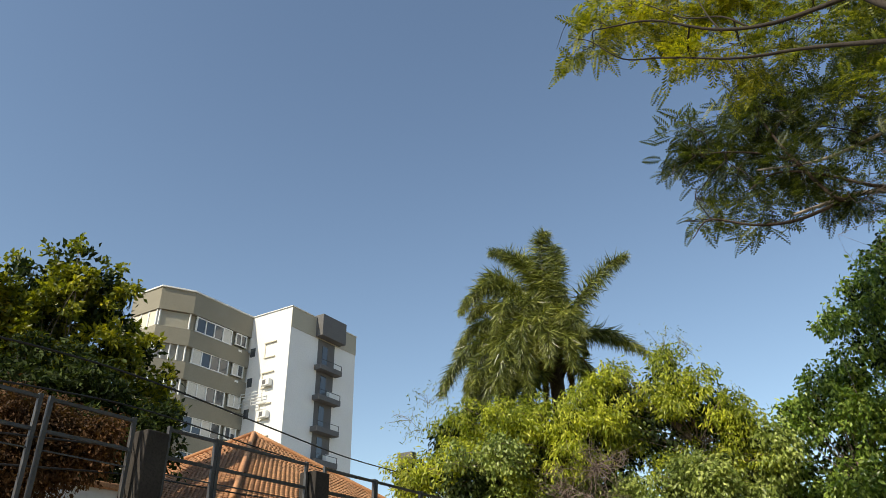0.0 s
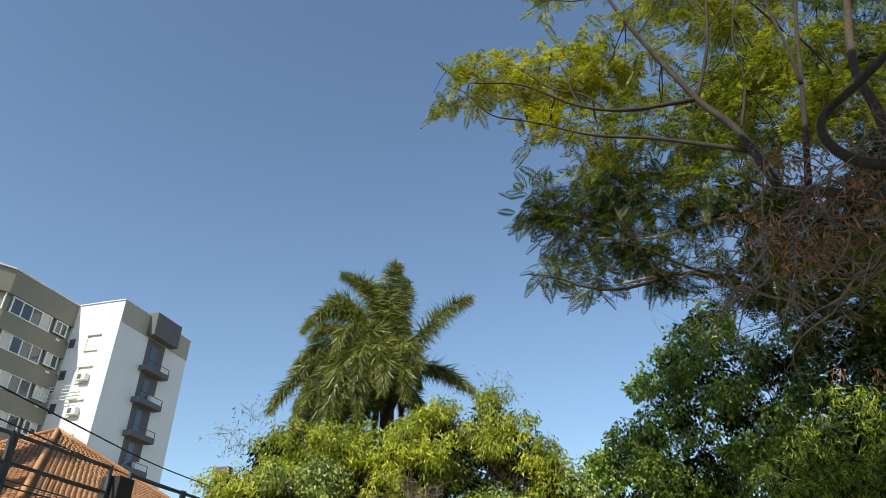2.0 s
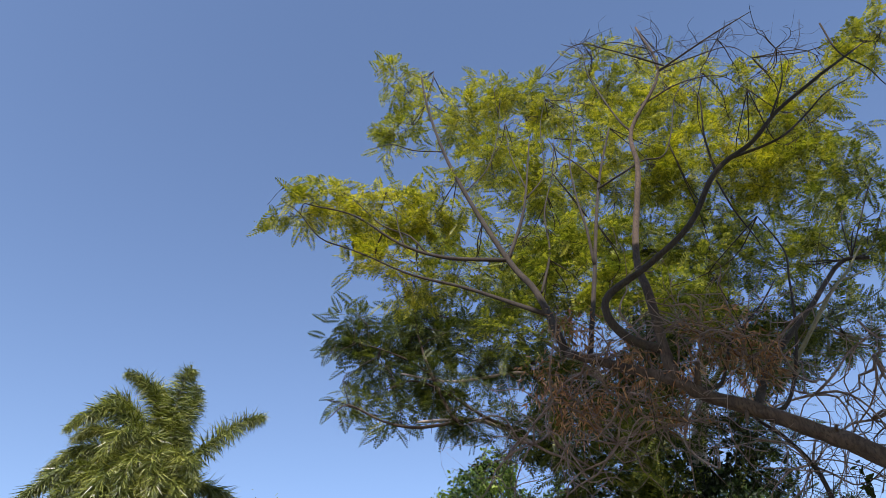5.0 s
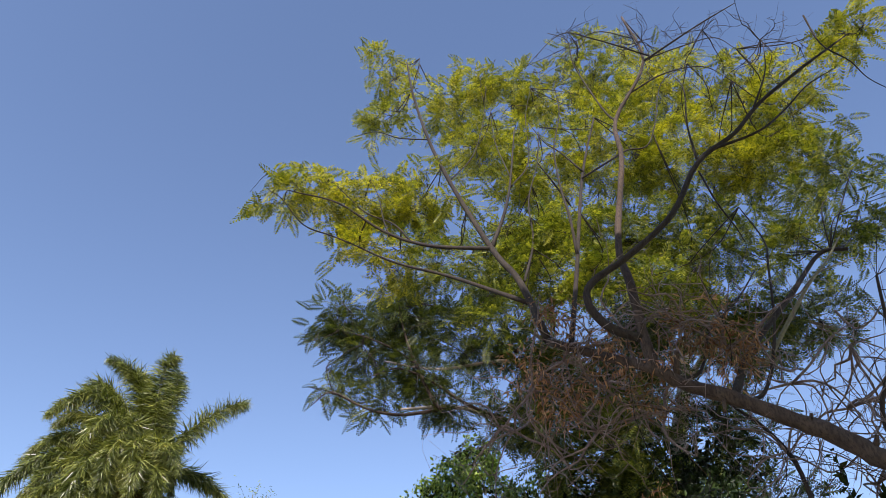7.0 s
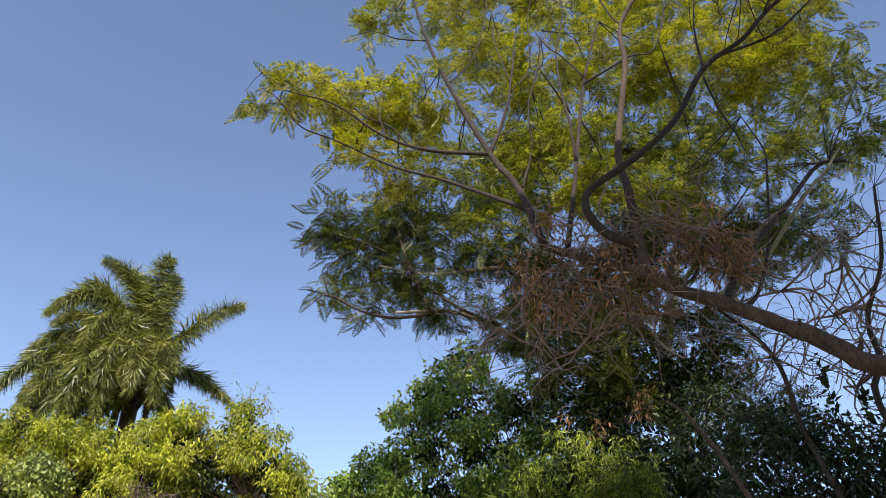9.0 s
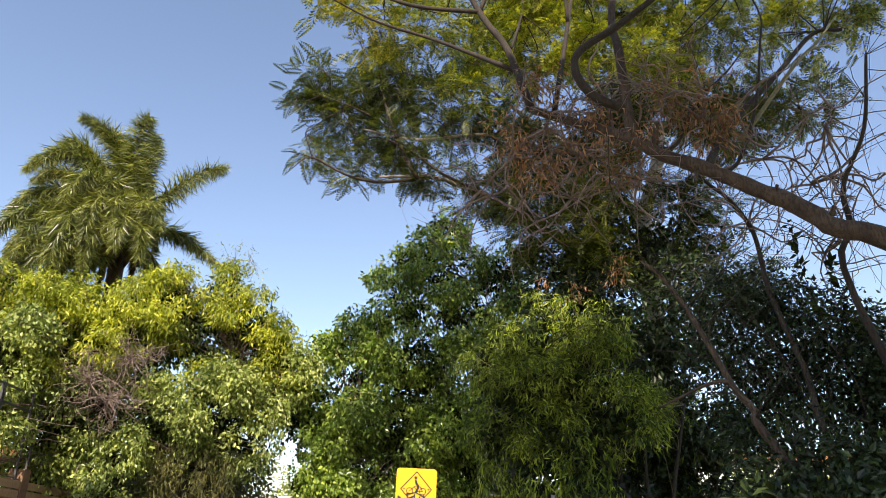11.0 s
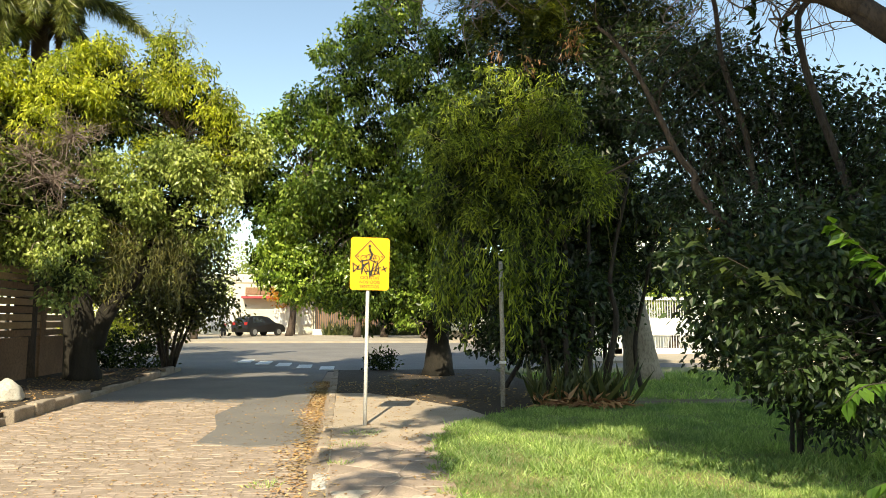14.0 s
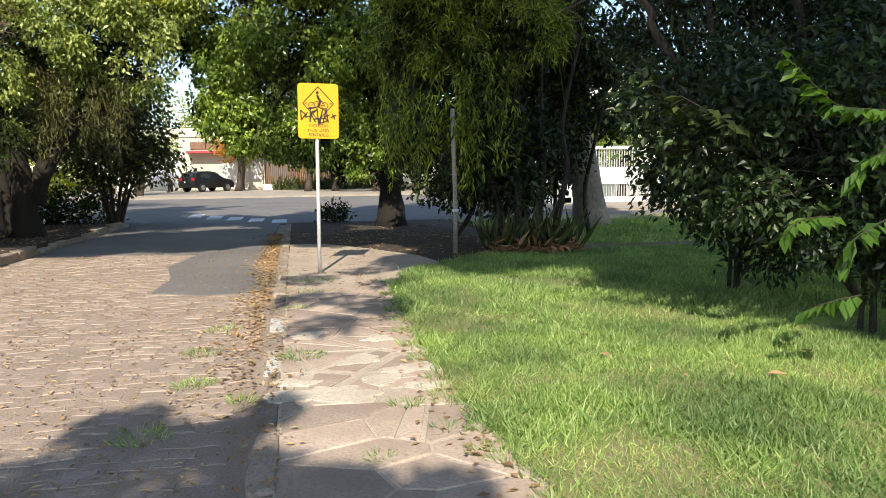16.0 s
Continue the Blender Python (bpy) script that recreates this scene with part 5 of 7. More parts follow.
FICUS_LOW = [(6.7, 8.8, 20.9, 1.0), (0.5, 8.6, 20.9, 1.5), (-4.9, 9.6, 20.9, 1.5), (3.0, 5.4, 20.9, 0.9), (1.2, 3.7, 20.9, 0.8), (-2.8, 4.4, 20.9, 0.8), (-8.5, 11.4, 20.9, 1.3), (3.3, 2.9, 20.9, 0.5), (-6.5, 5.2, 21.5, 1.2), (-9.5, 6.5, 21.5, 1.2)]
FICUS_LOW += [(5.9, 4.7, 20.6, 0.5), (3.5, 3.7, 20.6, 0.5), (1.2, 2.2, 20.6, 0.45), (-1.5, 1.4, 20.6, 0.45), (4.9, 6.2, 20.6, 0.6), (-1.4, 3.8, 20.6, 0.6), (-4.5, 1.9, 20.6, 0.5), (-8.0, 1.6, 20.6, 0.5), (-10.6, 2.5, 20.6, 0.5), (1.4, 5.5, 20.6, 0.6)]
FICUS_LOW += [(4.2, 2.5, 20.4, 0.4), (2.3, 2.3, 20.4, 0.45), (0.2, 2.3, 20.4, 0.5), (-2.2, 2.3, 20.4, 0.5), (-4.3, 2.6, 20.4, 0.5), (-6.3, 2.6, 20.4, 0.55), (5.5, 3.6, 20.4, 0.4), (-9.0, 2.4, 20.4, 0.6), (-5.2, 0.6, 20.6, 0.35)]
FICUS_LOW += [(-2.0, 11.8, 21.2, 0.8), (0.6, 7.0, 21.2, 0.7), (4.2, 7.8, 21.2, 0.7), (-4.8, 8.9, 21.2, 0.8), (2.1, 11.0, 21.2, 0.6)]
# near-black leaf masses stand in for the deep shade beneath the crown
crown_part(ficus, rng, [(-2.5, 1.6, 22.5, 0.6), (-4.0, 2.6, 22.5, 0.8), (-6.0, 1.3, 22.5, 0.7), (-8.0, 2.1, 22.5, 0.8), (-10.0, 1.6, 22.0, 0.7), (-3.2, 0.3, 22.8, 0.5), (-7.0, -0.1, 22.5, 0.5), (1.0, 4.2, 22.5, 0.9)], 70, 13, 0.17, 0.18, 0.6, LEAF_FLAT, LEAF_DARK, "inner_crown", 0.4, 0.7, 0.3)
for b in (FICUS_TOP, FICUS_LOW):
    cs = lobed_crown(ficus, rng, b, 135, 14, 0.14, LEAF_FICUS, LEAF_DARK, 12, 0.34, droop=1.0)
    twigs_part(ficus, rng, cs, np.vstack(roots), TWIG, share=0.05, r0=0.02, reach=6)

# weeping tree beside the path
rng = np.random.default_rng(18)
weeping = tree_thing("weeping_tree", "light green weeping tree with trailing narrow leaves", (4.6, 14.2, -0.04))
roots = []
for dx, dy, lean in ((0, 0, (-0.5, 0.2)), (0.35, 0.15, (0.5, 0.4)), (0.6, -0.1, (0.9, 0.0)), (-0.25, 0.2, (-1.2, 0.3)), (0.2, 0.4, (0.1, 0.9))):
    roots.append(limb_part("stem", [Vector((4.6 + dx, 14.2 + dy, -0.1)), Vector((4.6 + dx * 1.3 + lean[0] * 0.2, 14.2 + dy + lean[1] * 0.2, 1.6)), Vector((4.75 + dx * 0.7 + lean[0] * 0.35, 14.3 + dy + lean[1] * 0.4, 2.5)), Vector((4.4 + dx + lean[0], 14.2 + dy + lean[1], 4.6))], 0.075, 0.03, BARK_DARK, weeping, rng, 9, 0.08))
WEEP = [(-8.6, 15.0, 14.4, 0.7), (-12.3, 16.6, 14.4, 0.8), (-16.9, 16.9, 14.4, 0.65), (-10.4, 12.4, 14.4, 0.9), (-15.0, 13.6, 14.4, 0.9), (-8.6, 8.8, 14.4, 0.6), (-12.6, 9.2, 14.4, 0.75), (-17.6, 10.5, 14.4, 0.8)]
cs = lobed_crown(weeping, rng, WEEP, 190, 14, 0.15, LEAF_WEEP, LEAF_DARK, 13, 0.32, shape=LEAF_SLIM)
twigs_part(weeping, rng, cs, np.vstack(roots), TWIG_GREEN, share=0.2, r0=0.012)


def trailing(parent, rng, yaw, elev, dist, length, n=46):
    top = np.array(spot(yaw, elev, dist))
    s = np.linspace(0, 1, n)
    pos = top + np.stack([0.12 * np.sin(3 * s + yaw), 0.1 * s, -length * s], 1)
    pos = pos + rng.normal(size=pos.shape) * 0.035
    aim = rng.normal(size=pos.shape) * 0.45 + np.array([0, 0, -0.9])
    return blades(rng, pos, aim, 0.15 + 0.07 * rng.random(n), LEAF_SLIM, 0.2)


pieces = [trailing(weeping, rng, -7.0 - 11 * rng.random(), 3.5 + 6 * rng.random(), 13.8 + rng.random(), 0.8 + 0.9 * rng.random()) for _ in range(46)]
pieces += [trailing(weeping, rng, y, e, 13.4, l, 70) for y, e, l in ((-10.6, 7.0, 1.6), (-10.2, 6.0, 1.9), (-12.6, 8.0, 1.2), (-7.6, 7.0, 1.4))]
v, f = merged(pieces)
under(tagged(mesh_object("weeping_veil", v, f, LEAF_WEEP), kind="stuff"), weeping)

# dark understorey behind it
rng = np.random.default_rng(19)
under_tree = tree_thing("understorey_tree", "dark green understorey tree in deep shade", (5.6, 16.4, -0.04))
roots = []
for dx, dy in ((0, 0), (0.7, 0.3), (-0.8, 0.4), (1.3, -0.4), (-1.7, 0.9)):
    roots.append(limb_part("stem", [Vector((5.6 + dx, 16.4 + dy, -0.1)), Vector((5.75 + dx * 0.8, 16.5 + dy, 1.0)), Vector((5.3 + dx * 1.3, 16.3 + dy, 2.4)), Vector((5.6 + dx * 1.6, 16.4 + dy * 1.5, 5.4))], 0.065, 0.03, BARK_DARK, under_tree, rng, 9, 0.08))
DARKS = [(-17.0, 7.0, 16.9, 1.05), (-19.2, 9.5, 16.9, 1.05), (-17.2, 2.7, 16.9, 0.9), (-14.7, 3.7, 16.9, 0.9), (-11.2, 3.4, 17.5, 0.7), (-21.2, 13.8, 16.9, 0.9), (-20.5, 17.3, 16.9, 0.8), (-22.6, 9.4, 16.9, 0.9), (-23.5, 16.3, 16.9, 0.8), (-13.3, 19.9, 16.9, 0.9), (-17.1, 20.6, 16.9, 0.8), (-14, 9, 17.5, 1.3), (-18, 14, 17.5, 1.3), (-12, 14, 18, 1.3), (-23.5, 20.5, 16.9, 0.7), (-12.5, 6.5, 18, 1.2), (-10, 3.0, 18.5, 0.8), (-13, 0.5, 18, 0.8), (-16, 0.2, 18, 0.8), (-19.5, 5, 17.5, 1.1), (-21, 1.5, 17.2, 0.6), (-10.5, 10, 18.5, 1.2), (-15.5, 17, 18, 1.2), (-12, -1.5, 18, 0.6), (-14.5, -1.5, 17.5, 0.7), (-17, -2, 17.5, 0.7), (-19, -0.5, 17.5, 0.7), (-9, 0.5, 19, 0.6), (-20.5, 4, 18.5, 0.9), (-22.5, 5.5, 18, 0.9), (-25, 9, 18, 1.0), (-25.5, 4.5, 18.5, 0.8), (-17.5, 1.0, 15.5, 0.6), (-18.6, 3.2, 15.5, 0.7), (-18.6, -1.2, 15.5, 0.4), (-16.0, -0.5, 15.2, 0.6), (-14.0, 0.0, 15.0, 0.6), (-15.0, 2.6, 15.0, 0.7), (-16.8, -2.2, 15.2, 0.45), (-19.0, 23.0, 17.8, 0.9), (-21.8, 22.0, 17.8, 0.9), (-16.0, 22.6, 17.8, 0.8), (-24.2, 23.2, 17.4, 0.7)]
crown_part(under_tree, rng, DARKS[1::3], 60, 12, 0.14, 0.14, 0.7, LEAF_SLIM, LEAF_WEEP, "leaf_spray", 0.3, 0.7, 0.8)
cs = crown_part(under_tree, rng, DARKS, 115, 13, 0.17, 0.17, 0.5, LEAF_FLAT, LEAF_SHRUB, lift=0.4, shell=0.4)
crown_part(under_tree, rng, [(-14.6, 20.2, 14.9, 0.25), (-12.5, 20.8, 14.9, 0.2), (-18.6, 21.5, 14.9, 0.3), (-19.5, 22.5, 14.5, 0.2)], 90, 8, 0.08, 0.16, 1.2, LEAF_SLIM, LEAF_DEAD, "withered_leaves", 0.2, 0.5, 0.1)

# shrubs along the lawn's shaded edge
rng = np.random.default_rng(20)
for lab, base, b, size, tufts in (
        ("tall dark evergreen shrub in shade", (6.5, 9.4, 0), [(-26.3, 19.1, 10.9, 0.6), (-29.6, 18.7, 10.9, 0.6), (-32.2, 16.7, 10.9, 0.7), (-35.0, 15.6, 10.9, 0.6), (-36.9, 13.7, 10.9, 0.6), (-26.0, 14.9, 10.9, 0.6), (-29.1, 12.9, 10.9, 0.7), (-32.8, 12.2, 10.9, 0.7), (-36.1, 9.9, 10.9, 0.7), (-27.5, 8.9, 10.9, 0.6), (-40, 12, 10.9, 1.0), (-41, 6, 10.5, 1.1), (-45, 8, 10, 1.3), (-46, 1, 10, 1.3)], 0.085, 560),
        ("broad dark evergreen shrub with glossy leaves", (5.47, 8.1, 0), [(-31.3, 7.5, 8.9, 0.64), (-34.6, 5.4, 8.9, 0.64), (-27.6, 4.8, 8.9, 0.40), (-30.1, 2.7, 8.9, 0.55), (-33.4, 0.8, 8.9, 0.64), (-36.5, 2.0, 8.9, 0.6), (-28.8, -0.4, 8.9, 0.36), (-31.0, -2.0, 8.9, 0.40), (-38, -3, 8.9, 0.6), (-40, 3, 8.9, 0.7), (-43, -2, 8.9, 0.8), (-29.5, -2.2, 9.2, 0.3), (-33.5, -4.0, 9.2, 0.4), (-36.5, -5.5, 9.2, 0.5)], 0.085, 560),
        ("low spreading evergreen shrub with large glossy leaves", (5.2, 5.6, 0), [(-27.4, 4.6, 7.3, 0.26), (-29.9, 1.4, 7.3, 0.32), (-33.7, 3.3, 7.3, 0.45), (-38.1, 5.0, 7.3, 0.45), (-40.8, 6.3, 7.3, 0.40), (-31.9, -2.4, 8.0, 0.30), (-35.0, -2.1, 7.3, 0.40), (-39.2, -4.9, 7.3, 0.35), (-43.3, -5.5, 7.3, 0.46), (-44.3, 0.9, 7.3, 0.52), (-46.3, -6.5, 7.3, 0.52)], 0.09, 560)):
    sh = tree_thing("shrub", lab, base, "shrub", "shrubs beside the lawn")
    roots = []
    for k in range(3):
        a = k * 2.1
        roots.append(limb_part("stem", [Vector(base) + Vector((0.05 * math.cos(a), 0.08 * math.sin(a), -0.1)), Vector(base) + Vector((0.12 * math.cos(a), 0.12 * math.sin(a), 0.9)), Vector(base) + Vector((0.8 * math.cos(a), 0.7 * math.sin(a), 2.2))], 0.028, 0.012, BARK_DARK, sh, rng, 8, 0.06))
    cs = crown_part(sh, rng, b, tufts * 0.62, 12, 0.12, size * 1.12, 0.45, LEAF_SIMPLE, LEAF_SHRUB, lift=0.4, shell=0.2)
    twigs_part(sh, rng, cs, np.vstack(roots), BARK_DARK, share=0.1, r0=0.012, reach=5)


def leafy_shoot(parent, rng, pts, n, size, material):
    line = smooth_line(polar(pts), 8)
    sv, sf = tube(line, 0.006, 0.003, 5)
    idx = np.linspace(1, len(line) - 1.01, n)
    k = idx.astype(int)
    pos = line[k] + (line[k + 1] - line[k]) * (idx - k)[:, None] if len(line) > 2 else line[k]
    ahead = line[k + 1] - line[k]
    ahead /= np.linalg.norm(ahead, axis=1, keepdims=True)
    side = np.cross(ahead, np.array([0, 0, 1.0])) * np.where(np.arange(n) % 2, 1, -1)[:, None]
    aim = side * 0.8 + ahead * 0.6 + np.array([0, 0, -0.55]) + rng.normal(size=pos.shape) * 0.2
    lv, lf = blades(rng, pos, aim, size * (0.8 + 0.4 * rng.random(n)), LEAF_SIMPLE, 0.75)
    under(mesh_object("shoot_stem", sv, sf, BARK_DARK), parent)
    under(tagged(mesh_object("shoot_leaves", lv, lf, material), kind="stuff"), parent)


for pts, n in (([(-44.5, 3.0, 6.2), (-42.0, 3.2, 5.9), (-40.4, 3.6, 5.8), (-38.8, 5.2, 5.8), (-37.2, 7.0, 5.8)], 26), ([(-46.5, 1.5, 6.1), (-44.2, 0.6, 5.8), (-42.4, -0.4, 5.7), (-41.6, -1.6, 5.7)], 18), ([(-44, -4.0, 6.2), (-42.0, -5.6, 5.8), (-41.2, -7.2, 5.8)], 12), ([(-40.5, -4.0, 6.9), (-38.6, -4.4, 6.0), (-37.4, -5.6, 5.8)], 9),
               ([(-42.4, -9.5, 6.0), (-40.4, -10.2, 5.8), (-39.0, -10.9, 5.8)], 8), ([(-31.5, 2.6, 7.0), (-29.4, 4.4, 6.9), (-28.0, 6.2, 6.9)], 12), ([(-34.5, 2.2, 6.9), (-32.0, 3.6, 6.2), (-30.0, 4.8, 6.2)], 12), ([(-33.5, 16, 10, ), (-32.6, 20, 10), (-32.1, 24, 10)], 22), ([(-36, 15, 10), (-35, 18, 10), (-34.4, 21, 10)], 20)):
    # sunlit shoots get the light leaf, shaded ones the dark leaf
    leafy_shoot(sh, rng, pts, int(n * 2.4), 0.155, LEAF_BRIGHT if pts[0][0] < -39 else LEAF_DARK)

# mango-like tree behind the fence
rng = np.random.default_rng(21)
mango = tree_thing("garden_tree", "dense dark green garden tree with yellowish new leaves", (-15.6, 8.0, 0))
roots = [limb_part("trunk", [Vector((-15.6, 8.0, -0.1)), Vector((-15.5, 8.0, 2.5)), Vector((-15.3, 8.2, 6.0))], 0.28, 0.16, BARK_DARK, mango, rng, 12, 0.05, 0.4)]
MANGO = [(63.5, 24.2, 17.2, 0.85), (60.8, 25.8, 17.2, 0.65), (58.6, 24.9, 17.3, 0.6), (61.3, 22.1, 17.2, 1.1), (57.5, 22.7, 17.3, 0.75), (63.5, 20.6, 17.2, 1.05), (57.8, 19.9, 17.3, 0.95), (55.2, 20.6, 17.3, 0.55), (53.2, 18.9, 17.3, 0.36), (61.0, 18.0, 17.2, 0.9), (52.9, 16.9, 17.3, 0.3), (66.9, 21.4, 17.2, 1.25), (65.8, 18.0, 17.2, 1.1), (56.2, 17.6, 17.3, 0.7), (70.2, 19.8, 17.2, 1.3)]
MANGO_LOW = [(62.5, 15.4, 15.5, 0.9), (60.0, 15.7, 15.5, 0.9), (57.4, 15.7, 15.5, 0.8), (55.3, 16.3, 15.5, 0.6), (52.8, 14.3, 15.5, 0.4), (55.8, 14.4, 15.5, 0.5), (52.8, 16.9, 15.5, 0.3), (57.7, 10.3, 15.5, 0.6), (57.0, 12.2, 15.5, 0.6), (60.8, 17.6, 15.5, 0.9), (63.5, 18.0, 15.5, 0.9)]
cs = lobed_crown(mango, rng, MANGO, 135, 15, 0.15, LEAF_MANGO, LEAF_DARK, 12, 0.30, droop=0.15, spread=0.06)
# underside in the dark leaf throughout: overhead shade put into its colour
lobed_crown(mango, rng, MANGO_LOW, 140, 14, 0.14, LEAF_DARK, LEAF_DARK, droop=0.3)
twigs_part(mango, rng, cs, np.vstack(roots), TWIG, share=0.05, r0=0.02, reach=6)

# brown-leaved tree close behind the fence
rng = np.random.default_rng(25)
brown = tree_thing("copper_tree", "round-headed tree with dull brown leaves behind the fence", (-9.4, 4.6, 0))
roots = [limb_part("trunk", [Vector((-9.4, 4.6, -0.1)), Vector((-9.4, 4.6, 2.4)), Vector((-9.3, 4.8, 4.6))], 0.10, 0.05, BARK, brown, rng, 10, 0.05, 0.4)]
COPPER = [(62.5, 16.7, 10.5, 0.5), (61.1, 16.9, 10.5, 0.4), (61.4, 14.9, 10.5, 0.5), (60.0, 13.3, 10.5, 0.4), (61.5, 12.6, 10.5, 0.5), (59.2, 16.4, 10.5, 0.36), (57.7, 15.8, 10.5, 0.36), (58.3, 14.8, 10.5, 0.36), (57.1, 14.8, 10.5, 0.3), (56.3, 16.3, 10.5, 0.3), (56.9, 16.5, 10.7, 0.3), (64.0, 16.1, 10.5, 0.6), (63.9, 13.4, 10.5, 0.6), (60.0, 17.3, 10.7, 0.3)]
cs = crown_part(brown, rng, COPPER, 800, 12, 0.07, 0.065, 0.6, LEAF_FLAT, LEAF_COPPER, lift=0.4, shell=0.2)
twigs_part(brown, rng, cs, np.vstack(roots), BARK, share=0.04, r0=0.012, reach=5)

# ---- across the avenue ----
def hatchback(at, turn):
    C = thing("car", "dark compact hatchback parked on the far pavement", "car", "", at)
    C.rotation_euler = (0, 0, radians(turn))
    prof = [(-1.85, 0.30), (-1.9, 0.62), (-1.84, 0.92), (-1.62, 1.32), (-1.3, 1.45), (-0.4, 1.49), (0.25, 1.42), (0.95, 0.98), (1.7, 0.84), (1.92, 0.62), (1.9, 0.28)]
    bm = bmesh.new()
    rows = []
    for y, k in ((-0.84, 0.97), (-0.78, 1.0), (0.78, 1.0), (0.84, 0.97)):
        rows.append([bm.verts.new((x, y * (0.8 if z > 1.0 else 1.0), z * k if z > 0.5 else z)) for x, z in prof])
    for a, b in zip(rows, rows[1:]):
        for i in range(len(prof)):
            j = (i + 1) % len(prof)
            bm.faces.new((a[i], a[j], b[j], b[i]))
    bm.faces.new(rows[0][::-1])
    bm.faces.new(rows[-1])
    bmesh.ops.recalc_face_normals(bm, faces=bm.faces)
    part("body", bm, CAR_PAINT, C)
    for s in (-1, 1):
        for x0, x1, z1 in ((-1.25, -0.42, 1.38), (-0.34, 0.62, 1.36)):
            bm = bmesh.new()
            y = s * 0.80
            q = [bm.verts.new(p) for p in ((x0 - (0.12 if x0 < -1 else 0), y * 1.0, 0.98), (x1 + (0.2 if x1 > 0 else 0), y, 0.98), (x1 - (0.25 if x1 > 0 else 0), s * 0.69, z1), (x0, s * 0.69, z1))]
            bm.faces.new(q if s < 0 else q[::-1])
            bmesh.ops.solidify(bm, geom=bm.faces[:], thickness=-0.03)
            part("side_window", bm, GLASS, C)
        part("tail_light", boxes((-1.90, -1.78, s * 0.62 - 0.14, s * 0.62 + 0.14, 0.8, 1.02), bevel=0.03), TAIL, C)
        part("headlight", boxes((1.72, 1.88, s * 0.6 - 0.16, s * 0.6 + 0.16, 0.66, 0.8), bevel=0.03), FRAME_WHITE, C)
        for x in (-1.2, 1.22):
            bm = bmesh.new()
            bmesh.ops.create_cone(bm, cap_ends=True, segments=24, radius1=0.31, radius2=0.31, depth=0.2, matrix=pose(x, s * 0.76, 0.31, 90, 0, 0))
            w = part("wheel", bm, TYRE, C)
            bm = bmesh.new()
            bmesh.ops.create_cone(bm, cap_ends=True, segments=20, radius1=0.2, radius2=0.17, depth=0.03, matrix=pose(x, s * 0.87, 0.31, 90 * s, 0, 0))
            part("rim", bm, RIM, w)
    bm = bmesh.new()
    q = [bm.verts.new(p) for p in ((-1.88, -0.55, 0.98), (-1.88, 0.55, 0.98), (-1.66, 0.52, 1.33), (-1.66, -0.52, 1.33))]
    bm.faces.new(q)
    bmesh.ops.solidify(bm, geom=bm.faces[:], thickness=0.04)
    part("rear_window", bm, GLASS, C)
    part("number_plate", boxes((-1.93, -1.9, -0.22, 0.22, 0.66, 0.78)), FRAME_WHITE, C)
    return C


FZ = ROAD_Z + 0.12
hatchback((-6.3, 55.5, FZ + rise(55.5)), 50)


def motorbike(at):
    M = thing("motorcycle", "small red motorcycle parked beside the car", "motorcycle", "", at)
    for y in (-0.62, 0.62):
        v, f = tube(np.array([(0, y + 0.3 * math.cos(a), 0.3 + 0.3 * math.sin(a)) for a in np.linspace(0, 2 * math.pi, 21)]), 0.05, 0.05, 8)
        mesh_object("wheel", v, f, TYRE, M, smooth=True)
    part("tank", boxes((-0.14, 0.14, -0.1, 0.42, 0.62, 0.9), bevel=0.08), RED, M)
    part("seat", boxes((-0.13, 0.13, -0.72, -0.08, 0.7, 0.82), bevel=0.05), BLACK, M)
    part("engine", boxes((-0.15, 0.15, -0.25, 0.3, 0.25, 0.62), bevel=0.04), SLATE, M)
    part("handlebar", boxes((-0.36, 0.36, 0.45, 0.49, 0.98, 1.02)), DARK_METAL, M)
    part("fork", boxes((-0.1, -0.06, 0.5, 0.56, 0.3, 1.0), (0.06, 0.1, 0.5, 0.56, 0.3, 1.0)), GALVANISED, M)
    part("fender", boxes((-0.07, 0.07, 0.35, 0.85, 0.6, 0.66), bevel=0.02), RED, M)


motorbike((-8.9, 55.8, FZ + rise(55.8)))

hz = FZ + rise(60)
villa = thing("corner_house", "white single-storey house with a red awning and shutters", "house", "", (-5.0, 62, hz))
part("wall", boxes((-9.0, 2.6, 0, 6, 0, 4.3)), CREAM, villa)
part("parapet", boxes((-9.1, 2.7, -0.1, 0.3, 4.3, 5.0), bevel=0.02), CREAM, villa)
part("awning", boxes((-3.4, 1.5, -1.0, -0.05, 2.95, 3.15), bevel=0.02), PINK, villa)
part("fascia_band", boxes((-3.2, 1.4, -0.08, -0.003, 3.3, 3.9)), BRICKWALL, villa)
for x0, x1, z0, z1 in ((-6.9, -4.0, 0.4, 2.6), (-0.8, 0.6, 0.05, 2.3), (1.4, 2.3, 0.8, 2.3)):
    w = part("shutter", boxes((x0, x1, -0.06, 0.02, z0, z1)), GALVANISED, villa)
    for k in range(1, 6):
        x = x0 + (x1 - x0) * k / 6
        part("shutter_bar", boxes((x - 0.03, x + 0.03, -0.09, -0.055, z0, z1)), FRAME_WHITE, w)
part("roof", boxes((-9.0, 2.6, 0.3, 6, 4.3, 4.5)), TILE, villa)

fz = FZ + rise(57)
front_fence = thing("garden_fence", "white low wall topped by dark upright railings", "fence", "", (-2.4, 57.5, fz))
part("low_wall", boxes((0, 10.4, 0, 0.2, 0, 0.45), bevel=0.01), WHITE, front_fence)
for k in range(71):
    part("railing_bar", boxes((0.04 + 0.145 * k, 0.105 + 0.145 * k, 0.07, 0.12, 0.45, 2.3)), DARK_METAL, front_fence)
